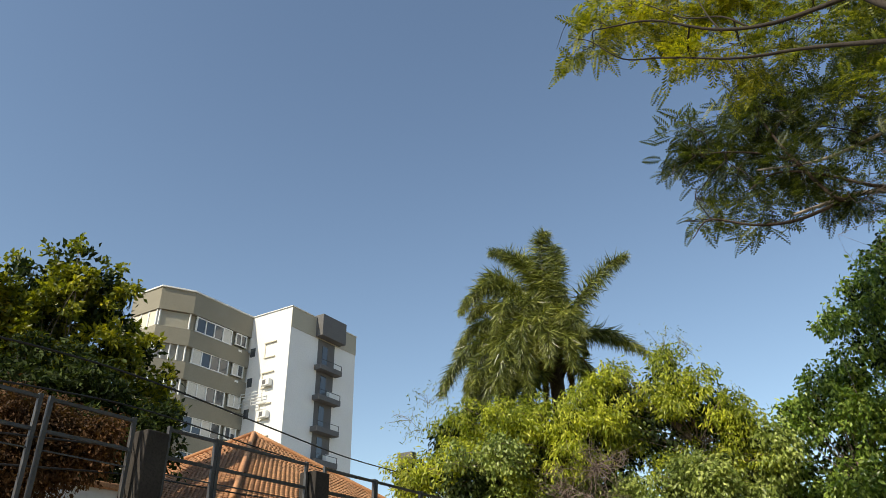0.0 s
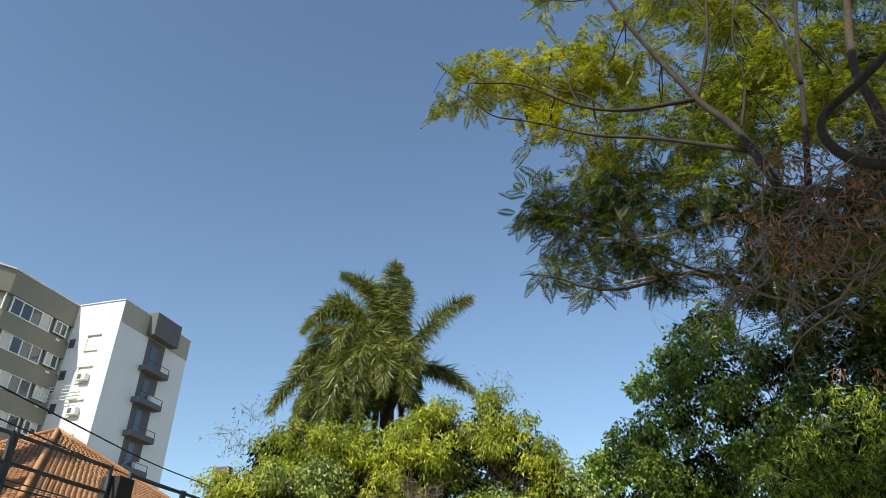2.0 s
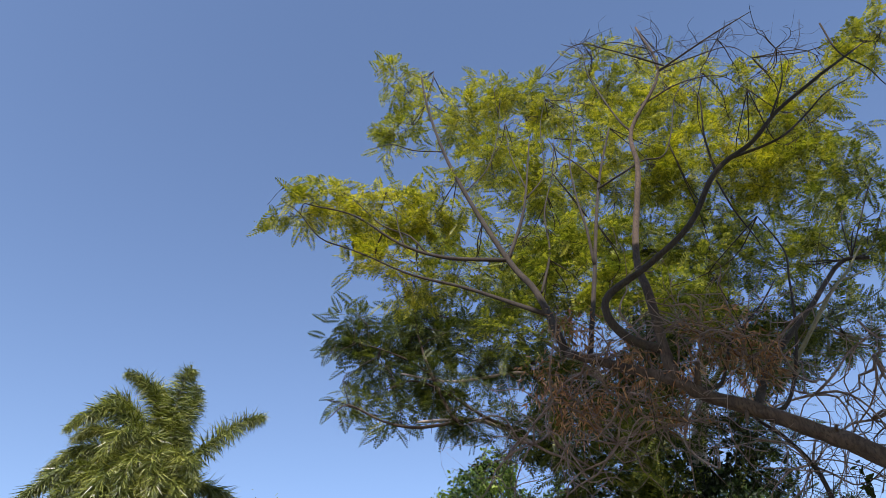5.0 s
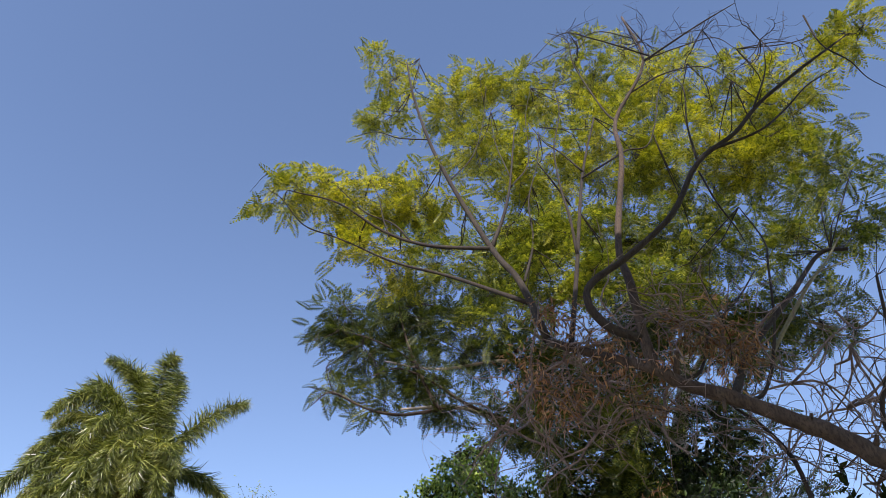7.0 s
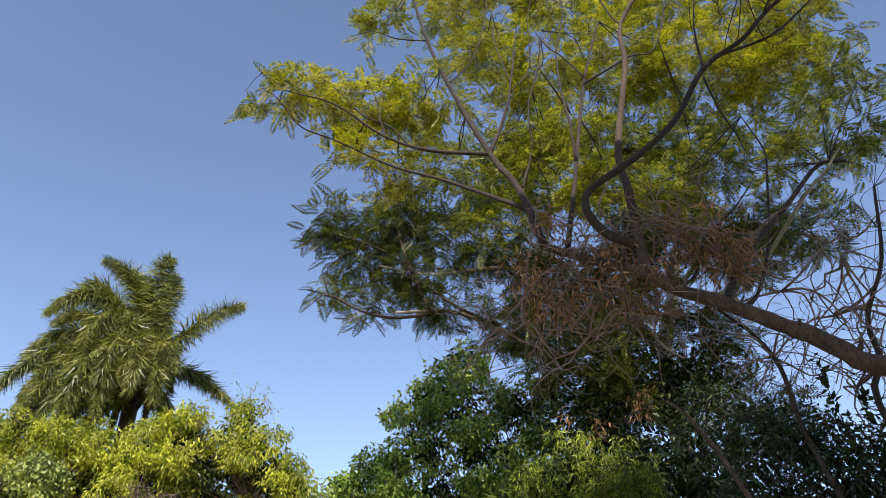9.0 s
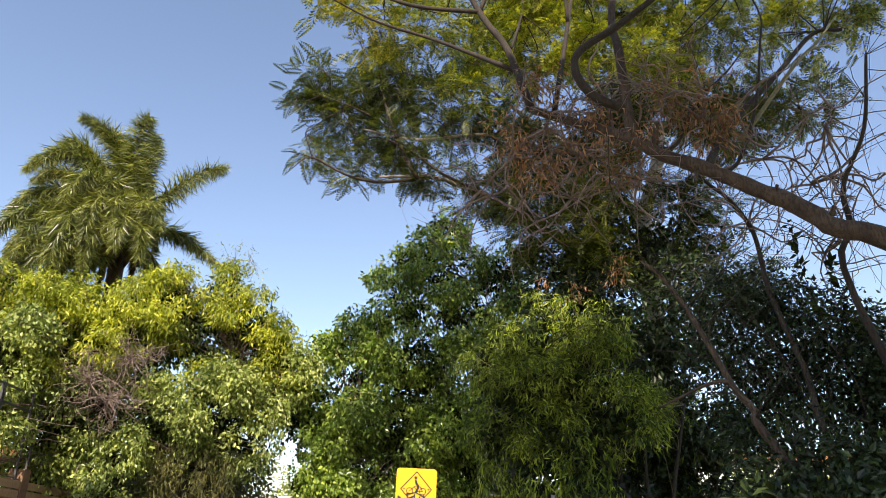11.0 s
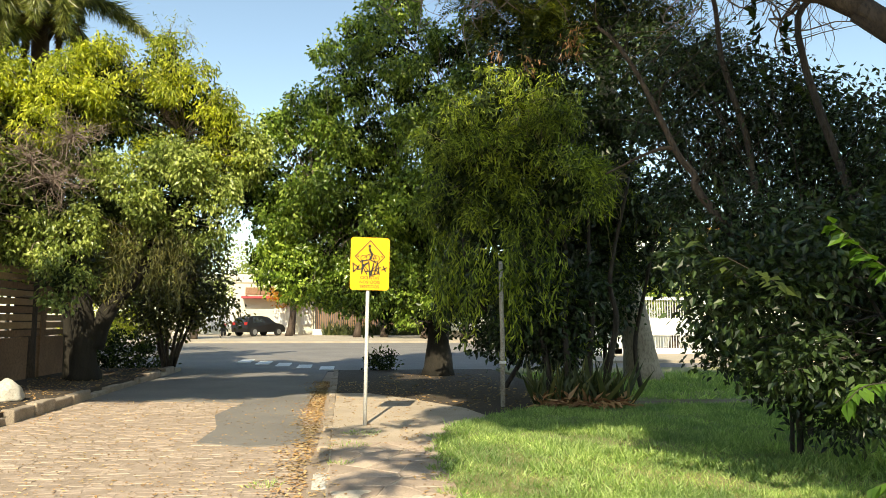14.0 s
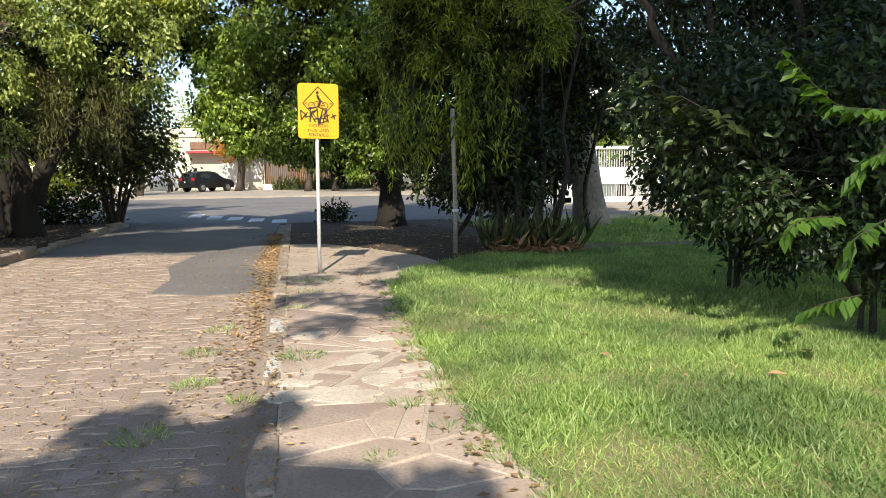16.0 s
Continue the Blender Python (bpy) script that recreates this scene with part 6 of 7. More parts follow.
part("top_rail", boxes((0, 10.4, 0.06, 0.13, 2.3, 2.36)), DARK_METAL, front_fence)
side_wall = thing("brick_house", "low reddish-brown house behind shrubs", "house", "", (9.0, 58, fz))
part("wall", boxes((-11.2, 6.0, 2, 8, 0, 3.4)), BRICKWALL, side_wall)
part("window", boxes((-4.0, -2.0, 1.9, 2.02, 1.0, 2.3)), GLASS, side_wall)
part("window", boxes((1.0, 3.0, 1.9, 2.02, 1.0, 2.3)), GLASS, side_wall)
part("eave", boxes((-11.3, 6.4, 1.5, 8.4, 3.4, 3.7), bevel=0.03), TILE, side_wall)
part("front_wall", boxes((-1.2, 6.0, 0, 0.2, 0, 1.3)), BRICKWALL, side_wall)

long_wall = thing("white_house", "white rendered house with pink trim across the avenue", "house", "", (14.0, 52, FZ + rise(52)))
part("wall", boxes((-6.4, 8.0, 0, 6, 0, 4.2)), WHITE, long_wall)
part("garage_door", boxes((-4.5, -1.5, -0.05, 0.02, 0, 2.4)), FRAME_WHITE, long_wall)
part("window", boxes((1.0, 3.0, -0.05, 0.02, 1.0, 2.3)), GLASS, long_wall)
part("plinth", boxes((-6.4, 8.0, -0.06, -0.003, 0, 0.5)), PAVING, long_wall)

# railed white wall at the right, nearer
strip("right_pavement", [(27.5, 9.5, 60), (46, 9.5, 60)], ROAD_Z + 0.10, PAVING, "pale pavement beside the avenue", "pavement")
rw = thing("railed_wall", "white garden wall with two rows of grey railings", "wall", "", (10.2, 32.0, 0.06 + ROAD_Z))
part("wall_body", boxes((0, 22, 0, 0.25, 0, 0.35), (0, 22, 0, 0.25, 0.95, 1.75), (0, 22, 0, 0.25, 2.6, 2.75), (2.2, 2.6, 0.0, 0.25, 0, 2.75), (6.6, 7.0, 0, 0.25, 0, 2.75), (11, 11.4, 0, 0.25, 0, 2.75), (15.4, 15.8, 0, 0.25, 0, 2.75)), WHITE, rw)
for z0, z1 in ((0.35, 0.95), (1.75, 2.6)):
    for k in range(84):
        part("railing_bar", boxes((0.1 + 0.13 * k, 0.135 + 0.13 * k, 0.1, 0.13, z0, z1)), GALVANISED, rw)
rh = thing("rear_house", "white house behind the railed wall", "house", "", (12, 38, 0.1))
part("wall", boxes((0, 26, 0, 7, 0, 6.5)), WHITE, rh)
for k in range(5):
    w = part("window", boxes((1.5 + 4 * k, 3.3 + 4 * k, -0.05, 0.02, 1.2, 2.6)), GLASS, rh)
    part("window_sill", boxes((1.4 + 4 * k, 3.4 + 4 * k, -0.12, 0.02, 1.1, 1.2)), PAVING, w)
part("eave", boxes((-0.4, 26.4, -0.5, 7.4, 6.5, 6.75), bevel=0.03), TILE, rh)

# far trees and garden plants
rng = np.random.default_rng(30)


def far_tree(x, y, height, r, mat, lab, size=0.35, n=9):
    base = (x, y, rise(y) + 0.02)
    t = tree_thing("far_tree", lab, base)
    limb_part("trunk", [Vector(base), Vector((x + 0.2, y, height * 0.35)), Vector((x, y, height * 0.7))], 0.22, 0.1, BARK, t, rng, 9, 0.06, 0.4)
    P = []
    for _ in range(n):
        c = np.array((x, y, height * 0.62)) + rng.normal(size=3) * np.array([r, r, height * 0.18]) * 0.5
        d = rng.normal(size=(260, 3))
        d /= np.linalg.norm(d, axis=1, keepdims=True)
        P.append(c + d * r * 0.5 * rng.random((260, 1)) ** 0.4)
    P = np.vstack(P)
    v, f = blades(rng, P, rng.normal(size=P.shape) + np.array([0, 0, -0.4]), size * (0.7 + 0.6 * rng.random(len(P))), LEAF_FLAT, 0.4)
    under(tagged(mesh_object("crown", v, f, mat), kind="stuff"), t)


far_tree(-4.2, 60.0, 7.0, 2.4, LEAF_FLOWER, "tree with orange blossom in front of the white house", 0.24, 9)
far_tree(-9.8, 49.5, 4.6, 1.9, LEAF_WILLOW, "light green street tree beyond the avenue", 0.22)
far_tree(2.9, 52.5, 6.5, 3.0, LEAF_FICUS, "dark street tree beyond the avenue", 0.25)
far_tree(5.6, 50.2, 5.0, 2.4, LEAF_FICUS, "low dark street tree beyond the avenue", 0.25, 10)
far_tree(12.5, 49.5, 5.0, 2.6, LEAF_FICUS, "low leafy street tree beyond the avenue", 0.25, 10)
far_tree(8.5, 50.5, 6.0, 2.8, LEAF_FICUS, "dark leafy street tree beyond the avenue", 0.25)
far_tree(-14.5, 47.5, 7.5, 3.2, LEAF_WILLOW, "leafy street tree at the avenue's bend", 0.25)
far_tree(20, 34.8, 6.5, 2.6, LEAF_VINE, "yellow-green garden tree behind the railed wall", 0.22)
far_tree(13.6, 35.2, 5.2, 1.6, LEAF_VINE, "yellow-green garden tree beside the white house", 0.2)
far_tree(-8.5, 69, 9, 3.6, LEAF_WILLOW, "leafy garden tree behind the white house", 0.3, 12)
far_tree(-1.5, 71, 8, 3.4, LEAF_FICUS, "dark garden tree behind the white house", 0.3, 12)
far_tree(6, 70, 9, 4, LEAF_FICUS, "dark garden tree behind the brick house", 0.3, 12)
far_tree(-17, 66, 9, 4, LEAF_FICUS, "dark garden tree far across the avenue", 0.3, 12)
far_tree(-22, 44, 8, 3.5, LEAF_FICUS, "dark garden tree beyond the avenue", 0.3)
far_tree(-12, 33, 7, 2.8, LEAF_WILLOW, "garden tree behind the hedge", 0.25)
far_tree(-13.5, 29, 6.5, 2.6, LEAF_FICUS, "dark garden tree beside the corner", 0.25, 12)
far_tree(-11.0, 36, 5.5, 2.4, LEAF_FICUS, "dark garden tree behind the clipped hedge", 0.25, 12)
far_tree(26, 22, 8, 3.5, LEAF_FICUS, "dark tree at the lawn's far edge", 0.25, 14)
far_tree(21, 14, 8, 3.8, LEAF_FICUS, "dark tree closing the lawn", 0.25, 16)
far_tree(17, 8.5, 8, 3.6, LEAF_FICUS, "dark tree beside the lawn in shade", 0.22, 16)
n = 900
v, f = blades(rng, np.stack([-1.6 + 14 * rng.random(n), 56.6 + 0.6 * rng.random(n), np.full(n, fz)], 1), np.stack([rng.normal(size=n) * 0.4, rng.normal(size=n) * 0.4, np.ones(n)], 1), 0.5 + 0.9 * rng.random(n), BLADE, 0.1)
tagged(mesh_object("garden_plants", v, f, SPEAR), "tufted green plants along the far fence", "plants", kind="stuff")
far_tree(16.5, 34.5, 6.2, 2.6, LEAF_FICUS, "dark garden tree behind the railed wall", 0.22, 12)
far_tree(0.95, 52.5, 6.6, 2.2, LEAF_FICUS, "street tree with a pale trunk before the railings", 0.2, 10)
far_tree(-4.05, 55.3, 6.4, 1.5, LEAF_FLOWER, "slim street tree with orange blossom beside the car", 0.2, 6)
far_tree(-11.5, 57.5, 6.5, 2.0, LEAF_WILLOW, "light green street tree behind the motorcycle", 0.2, 10)

# ---- paving pieces, kerbs, grass and litter ----
rng = np.random.default_rng(40)


def block_mesh(name, w, d, h, seed, material):
    r = np.random.default_rng(seed)
    j = lambda s: s * (r.random() - 0.5)
    lo = [(-w / 2, -d / 2), (w / 2, -d / 2), (w / 2, d / 2), (-w / 2, d / 2)]
    v = [(x + j(w * 0.08), y + j(d * 0.08), -h) for x, y in lo]
    v += [(x * 0.99 + j(w * 0.1), y * 0.99 + j(d * 0.1), -0.010) for x, y in lo]
    v += [(x * 0.86 + j(w * 0.16), y * 0.82 + j(d * 0.16), -0.003 + j(0.005)) for x, y in lo]
    f = [(8, 9, 10, 11)] + [(a + k, a + (k + 1) % 4, a + 4 + (k + 1) % 4, a + 4 + k) for a in (0, 4) for k in range(4)]
    me = bpy.data.meshes.new(name)
    me.from_pydata(v, [], f)
    me.materials.append(material)
    return me, v, f


def in_patch(x, y):
    inside, n = False, len(patch_ring)
    for k in range(n):
        (x0, y0), (x1, y1) = patch_ring[k], patch_ring[(k + 1) % n]
        if (y0 > y) != (y1 > y) and x < (x1 - x0) * (y - y0) / (y1 - y0) + x0:
            inside = not inside
    return inside


variants = [block_mesh("cobble", 0.175 + 0.012 * k, 0.118 + 0.005 * (k % 3), 0.06, 50 + k, COBBLE) for k in range(6)]
joined, single = [], 0
row = 0
y = 1.0
while y < 16.0:
    x = LEFT_KERB_X + 0.12 + (0.11 if row % 2 else 0)
    while x < KERB_X - 0.14:
        xx, yy = x + 0.02 * rng.normal(), y + 0.018 * rng.normal() + 0.05 * math.sin(1.7 * x + 0.6 * y) + 0.02 * math.sin(5.3 * x)
        if not in_patch(xx, yy) and rng.random() > 0.07:
            me, v, f = variants[rng.integers(6)]
            zz = ROAD_Z - 0.002 + 0.003 * rng.normal()
            a = 0.13 * rng.normal()
            if 2.6 < y < 5.6 and x > -3.0 and single < 300:
                ob = new("cobble", me)
                ob.parent = street_bed
                ob.location, ob.rotation_euler = (xx, yy, zz), (0, 0, a)
                single += 1
            else:
                ca, sa = math.cos(a), math.sin(a)
                joined.append((np.array([(xx + ca * p[0] - sa * p[1], yy + sa * p[0] + ca * p[1], zz + p[2]) for p in v]), f))
        x += 0.212
    y += 0.137
    row += 1
v, f = merged(joined)
ob = mesh_object("cobbles", v, f, COBBLE, street_bed)
tagged(ob, kind="stuff")


def clipped(poly, p, n):
    """The part of a polygon on the side of a line through p that n points away from."""
    out = []
    for k in range(len(poly)):
        a, b = poly[k], poly[(k + 1) % len(poly)]
        da, db = (a[0] - p[0]) * n[0] + (a[1] - p[1]) * n[1], (b[0] - p[0]) * n[0] + (b[1] - p[1]) * n[1]
        if da <= 0:
            out.append(a)
        if da * db < 0:
            s = da / (da - db)
            out.append((a[0] + (b[0] - a[0]) * s, a[1] + (b[1] - a[1]) * s))
    return out


def flagstones(x0, x1, y0, y1, cell, parent):
    seeds = []
    ny, nx = int((y1 - y0) / cell), max(1, int((x1 - x0) / cell))
    for j in range(ny):
        for i in range(nx):
            seeds.append((x0 + (x1 - x0) * (i + 0.5 + 1.9 * (rng.random() - 0.5)) / nx, y0 + (y1 - y0) * (j + 0.5 + 1.9 * (rng.random() - 0.5)) / ny))
    for a in seeds:
        poly = [(x0, y0), (x1, y0), (x1, y1), (x0, y1)]
        for b in seeds:
            if b is a or abs(b[1] - a[1]) > 3 * cell:
                continue
            n = (b[0] - a[0], b[1] - a[1])
            l = math.hypot(*n)
            n = (n[0] / l, n[1] / l)
            joint = (0.004 + 0.02 * rng.random() ** 2) * (3.6 if 4.7 < a[1] < 6.2 else 1.0)
            poly = clipped(poly, ((a[0] + b[0]) / 2 - n[0] * joint, (a[1] + b[1]) / 2 - n[1] * joint), n)
            if len(poly) < 3:
                break
        if len(poly) < 3:
            continue
        cx, cy = sum(p[0] for p in poly) / len(poly), sum(p[1] for p in poly) / len(poly)
        m = len(poly)
        z = -0.022 + 0.004 * rng.random()
        tilt = rng.normal(size=2) * 0.006
        v = [(p[0] - cx, p[1] - cy, -0.05) for p in poly]
        v += [(p[0] - cx, p[1] - cy, tilt[0] * (p[0] - cx) + tilt[1] * (p[1] - cy) - 0.005) for p in poly]
        v += [((p[0] - cx) * 0.96, (p[1] - cy) * 0.96, tilt[0] * (p[0] - cx) + tilt[1] * (p[1] - cy)) for p in poly]
        f = [tuple(range(2 * m, 3 * m))] + [(b_ + k, b_ + (k + 1) % m, b_ + m + (k + 1) % m, b_ + m + k) for b_ in (0, m) for k in range(m)]
        ob = mesh_object("flagstone", v, f, FLAG, parent)
        ob.location = (cx, cy, z)


flagstones(KERB_X + 0.16, 1.16, 2.3, 9.8, 0.37, flag_bed)


def smear(x, y, r, seed):
    """A thin uneven skin of pale mortar spilt over the stones."""
    q = np.random.default_rng(seed)
    ph = q.random(3) * 6.3
    ring = []
    for k in range(28):
        a = 2 * math.pi * k / 28
        d = r * (1 + 0.28 * math.sin(2 * a + ph[0]) + 0.2 * math.sin(3 * a + ph[1]) + 0.14 * math.sin(7 * a + ph[2]) + 0.06 * q.normal())
        ring.append((x + 1.25 * d * math.cos(a), y + 0.8 * d * math.sin(a)))
    part("mortar_smear", prism(bmesh.new(), ring, -0.03, -0.0145), SMEAR, flag_bed)


for k, (x, y, r) in enumerate(((0.2, 4.95, 0.26), (0.98, 5.5, 0.2), (0.62, 5.25, 0.14), (-0.02, 5.3, 0.12), (0.5, 5.85, 0.16), (0.95, 5.0, 0.14), (0.1, 6.9, 0.16), (0.75, 6.6, 0.13))):
    smear(x, y, r, 70 + k)

def weathered(bm):
    """Worn, uneven faces."""
    bmesh.ops.subdivide_edges(bm, edges=[e for e in bm.edges if e.calc_length() > 0.09], cuts=3, use_grid_fill=True)
    for q in bm.verts:
        q.co += noise.noise_vector(q.co * 4.0) * 0.018 + noise.noise_vector(q.co * 13.0) * 0.008


kerb = thing("kerb", "weathered grey stone kerb with old whitewash", "kerb", "", (KERB_X, 0, 0))
tagged(kerb, kind="structure")
y = 1.0
k = 0
while y < 24:
    l = 0.4 + 0.5 * rng.random()
    bm = boxes((0.0 + 0.02 * rng.normal(), 0.15, y, y + l - 0.02 - 0.03 * rng.random(), -0.2, -0.022 + 0.012 * rng.normal()), bevel=0.025)
    weathered(bm)
    part("kerb_stone", bm, LIME if 4.6 < y < 7.4 and k % 2 else KERB, kerb)
    y += l
    k += 1
lkerb = thing("left_kerb", "broken rough stone kerb along the sandy pavement", "kerb", "", (LEFT_KERB_X, 0, 0))
tagged(lkerb, kind="structure")
y = 2.0
while y < 24:
    l = 0.6 + 0.5 * rng.random()
    bm = boxes((-0.2 + 0.03 * rng.normal(), 0.02 + 0.02 * rng.normal(), y, y + l - 0.03, -0.2, LEFT_Z - 0.01 + 0.04 * rng.normal()), bevel=0.03)
    weathered(bm)
    part("kerb_stone", bm, KERB, lkerb)
    y += l + 0.25 * rng.random() ** 2


def lawn_edge(y):
    return np.interp(y, [2.0, 4.6, 7.5, 9.5, 11, 12.2, 12.6, 13.3, 14.1], [1.3, 1.10, 1.15, 1.3, 1.7, 2.6, 3.2, 4.4, 5.3])


def grass(n, y0, y1, xmax, lo, hi, name, material, dry):
    y = y0 + (y1 - y0) * rng.random(n)
    e = lawn_edge(y) - 0.03 + 0.05 * rng.normal(size=n)
    x = e + (xmax - e) * rng.random(n)
    k = np.array([noise.noise(Vector((a * 0.9, b * 0.9, 3.0))) + 0.5 * noise.noise(Vector((a * 3, b * 3, 8.0))) for a, b in zip(x, y)])
    k = np.minimum(k, 0.36)
    bare = np.exp(-((x - 3.6) ** 2 / 3.0 + (y - 3.4) ** 2 / 1.6)) * 0.12
    keep = (k + bare > 0.12) if dry else (k + bare < 0.42 + 0.14 * rng.normal(size=n))
    x, y, k = x[keep], y[keep], k[keep]
    aim = np.stack([rng.normal(size=len(x)) * 0.75, rng.normal(size=len(x)) * 0.75, np.full(len(x), 0.55 if dry else 0.85)], 1)
    size = (lo + (hi - lo) * rng.random(len(x))) * (0.8 if dry else 1.0) * (1.1 - 0.9 * np.clip(k, -0.45, 0.6))
    v, f = blades(rng, np.stack([x, y, np.full(len(x), -0.012)], 1), aim, size, BLADE, 0.15)
    tagged(mesh_object(name, v, f, material, lawn_bed), kind="stuff")


grass(105000, 2.2, 6.5, 7.0, 0.03, 0.085, "grass", GRASS, False)
grass(64000, 6.5, 13.2, 8.5, 0.045, 0.11, "grass", GRASS, False)
grass(18000, 14.2, 21.0, 13.0, 0.08, 0.17, "shaded_grass", GRASS, False)
grass(70000, 2.2, 9.0, 7.0, 0.03, 0.065, "dry_grass", GRASS_DRY, True)


def tuft(x, y, z, n, r, size, name="grass_tuft"):
    a, d = 2 * np.pi * rng.random(n), r * rng.random(n) ** 0.5
    aim = np.stack([np.cos(a) * d / r * 0.9 + rng.normal(size=n) * 0.3, np.sin(a) * d / r * 0.9 + rng.normal(size=n) * 0.3, np.full(n, 0.8)], 1)
    v, f = blades(rng, np.stack([x + d * np.cos(a) * 1.1, y + d * np.sin(a), np.full(n, z)], 1), aim, size * (0.5 + 0.7 * rng.random(n)), BLADE, 0.2)
    tagged(mesh_object(name, v, f, GRASS), "green grass tuft growing from the paving joints", "grass", "grass tufts", "stuff")


for x, y, r, n in ((0.02, 6.1, 0.22, 240), (-0.78, 5.6, 0.18, 150), (-0.95, 4.5, 0.2, 160), (0.72, 4.62, 0.12, 110), (-0.85, 6.6, 0.2, 130), (0.1, 9.6, 0.3, 150), (0.3, 10.6, 0.3, 130), (1.0, 4.9, 0.16, 120), (-0.4, 5.1, 0.12, 90), (1.02, 3.7, 0.12, 80), (0.45, 3.75, 0.1, 50), (-0.75, 7.6, 0.2, 90), (0.0, 8.4, 0.15, 70), (0.9, 4.1, 0.12, 70)):
    tuft(x, y, ROAD_Z if x < KERB_X else -0.03, n, r * 0.85, 0.06)


def litter(name, n, xs, ys, z, size, material, label):
    x, y = xs(n), ys(n)
    aim = np.stack([rng.normal(size=n), rng.normal(size=n), rng.normal(size=n) * 0.15], 1)
    v, f = blades(rng, np.stack([x, y, z + 0.012 * rng.random(n)], 1), aim, size * (0.5 + 0.8 * rng.random(n)), LEAF_FLAT, 0.85)
    tagged(mesh_object(name, v, f, material), label, "leaf litter", kind="stuff")


litter("fallen_leaves", 3600, lambda n: KERB_X - 0.08 - np.abs(rng.normal(size=n)) * 0.2, lambda n: 4.5 + 15.5 * rng.random(n) ** 0.55, ROAD_Z + 0.008, 0.065, LITTER, "orange-brown dry leaves gathered in the gutter")
litter("fallen_leaves", 6000, lambda n: LEFT_KERB_X + 0.1 + 4.9 * rng.random(n), lambda n: 3.0 + 13 * rng.random(n), ROAD_Z + 0.006, 0.045, LITTER, "small dry leaves scattered over the cobbles")
litter("fallen_leaves", 1500, lambda n: -7.6 + 2.2 * rng.random(n), lambda n: 10 + 14 * rng.random(n), LEFT_Z + 0.005, 0.08, LITTER, "dry leaves scattered over the left pavement")
litter("fallen_leaves", 420, lambda n: KERB_X + 0.08 + 0.09 * rng.normal(size=n), lambda n: 3.0 + 9 * rng.random(n), -0.012, 0.05, LITTER, "small dry leaves caught along the kerb")
litter("fallen_leaves", 700, lambda n: 1.0 + 3.2 * rng.random(n), lambda n: 13 + 9 * rng.random(n), -0.03, 0.10, LITTER, "dry leaves under the street tree")
litter("fallen_leaves", 240, lambda n: 1.0 + 0.12 * rng.normal(size=n), lambda n: 3.0 + 8 * rng.random(n), -0.015, 0.06, LITTER, "dry leaves along the lawn's edge")
litter("fallen_leaves", 900, lambda n: KERB_X - 0.05 + 1.5 * rng.random(n), lambda n: 9.5 + 10 * rng.random(n), -0.03, 0.06, LITTER, "dry leaves scattered over the sandy path")
for k in range(16):
    yy = 3.0 + 0.55 * k
    tuft(float(lawn_edge(yy)) - 0.04 + 0.05 * rng.normal(), yy, -0.02, 90, 0.13, 0.065)
for x, y in ((2.58, 5.95), (2.45, 5.35), (4.1, 4.95), (3.35, 4.5), (2.75, 4.55), (4.35, 4.2), (3.9, 3.6), (0.62, 3.86), (1.05, 3.66)):
    v, f = blades(rng, np.array([(x, y, 0.045 if x > 1.15 else -0.014)]), np.array([(rng.normal(), rng.normal(), 0.1)]), [0.14 if x > 1.15 else 0.07], LEAF_SIMPLE, 0.8)
    tagged(mesh_object("fallen_leaf", v, f, LITTER), "curled brown fallen leaf on the grass", "leaf", "fallen leaves on the lawn")

# unseen canopy behind and above the viewpoint, whose shade falls on the lawn and the path
rng = np.random.default_rng(22)


def canopy_over(parent, centres, per_blob, size, shape, material):
    P = []
    for x, y, z, r in centres:
        d = rng.normal(size=(per_blob, 3))
        d /= np.linalg.norm(d, axis=1, keepdims=True)
        P.append(np.array((x, y, z)) + d * r * rng.random((per_blob, 1)) ** 0.4 * np.array([1, 1, 0.6]))
    P = np.vstack(P)
    aim = rng.normal(size=P.shape) + np.array([0, 0, -0.2])
    v, f = blades(rng, P, aim, size * (0.7 + 0.6 * rng.random(len(P))), shape, 0.7)
    under(tagged(mesh_object("crown", v, f, material), kind="stuff"), parent)


# limb and crown masses added out of view, beyond the tree's visible crown
limb_part("limb", [Vector((8.1, 5.4, 1.3)), Vector((8.6, 3.0, 5.0)), Vector((8.0, -1.0, 9.0)), Vector((6.0, -3.0, 11.5))], 0.24, 0.06, BARK, spreading, rng, 10, 0.05)
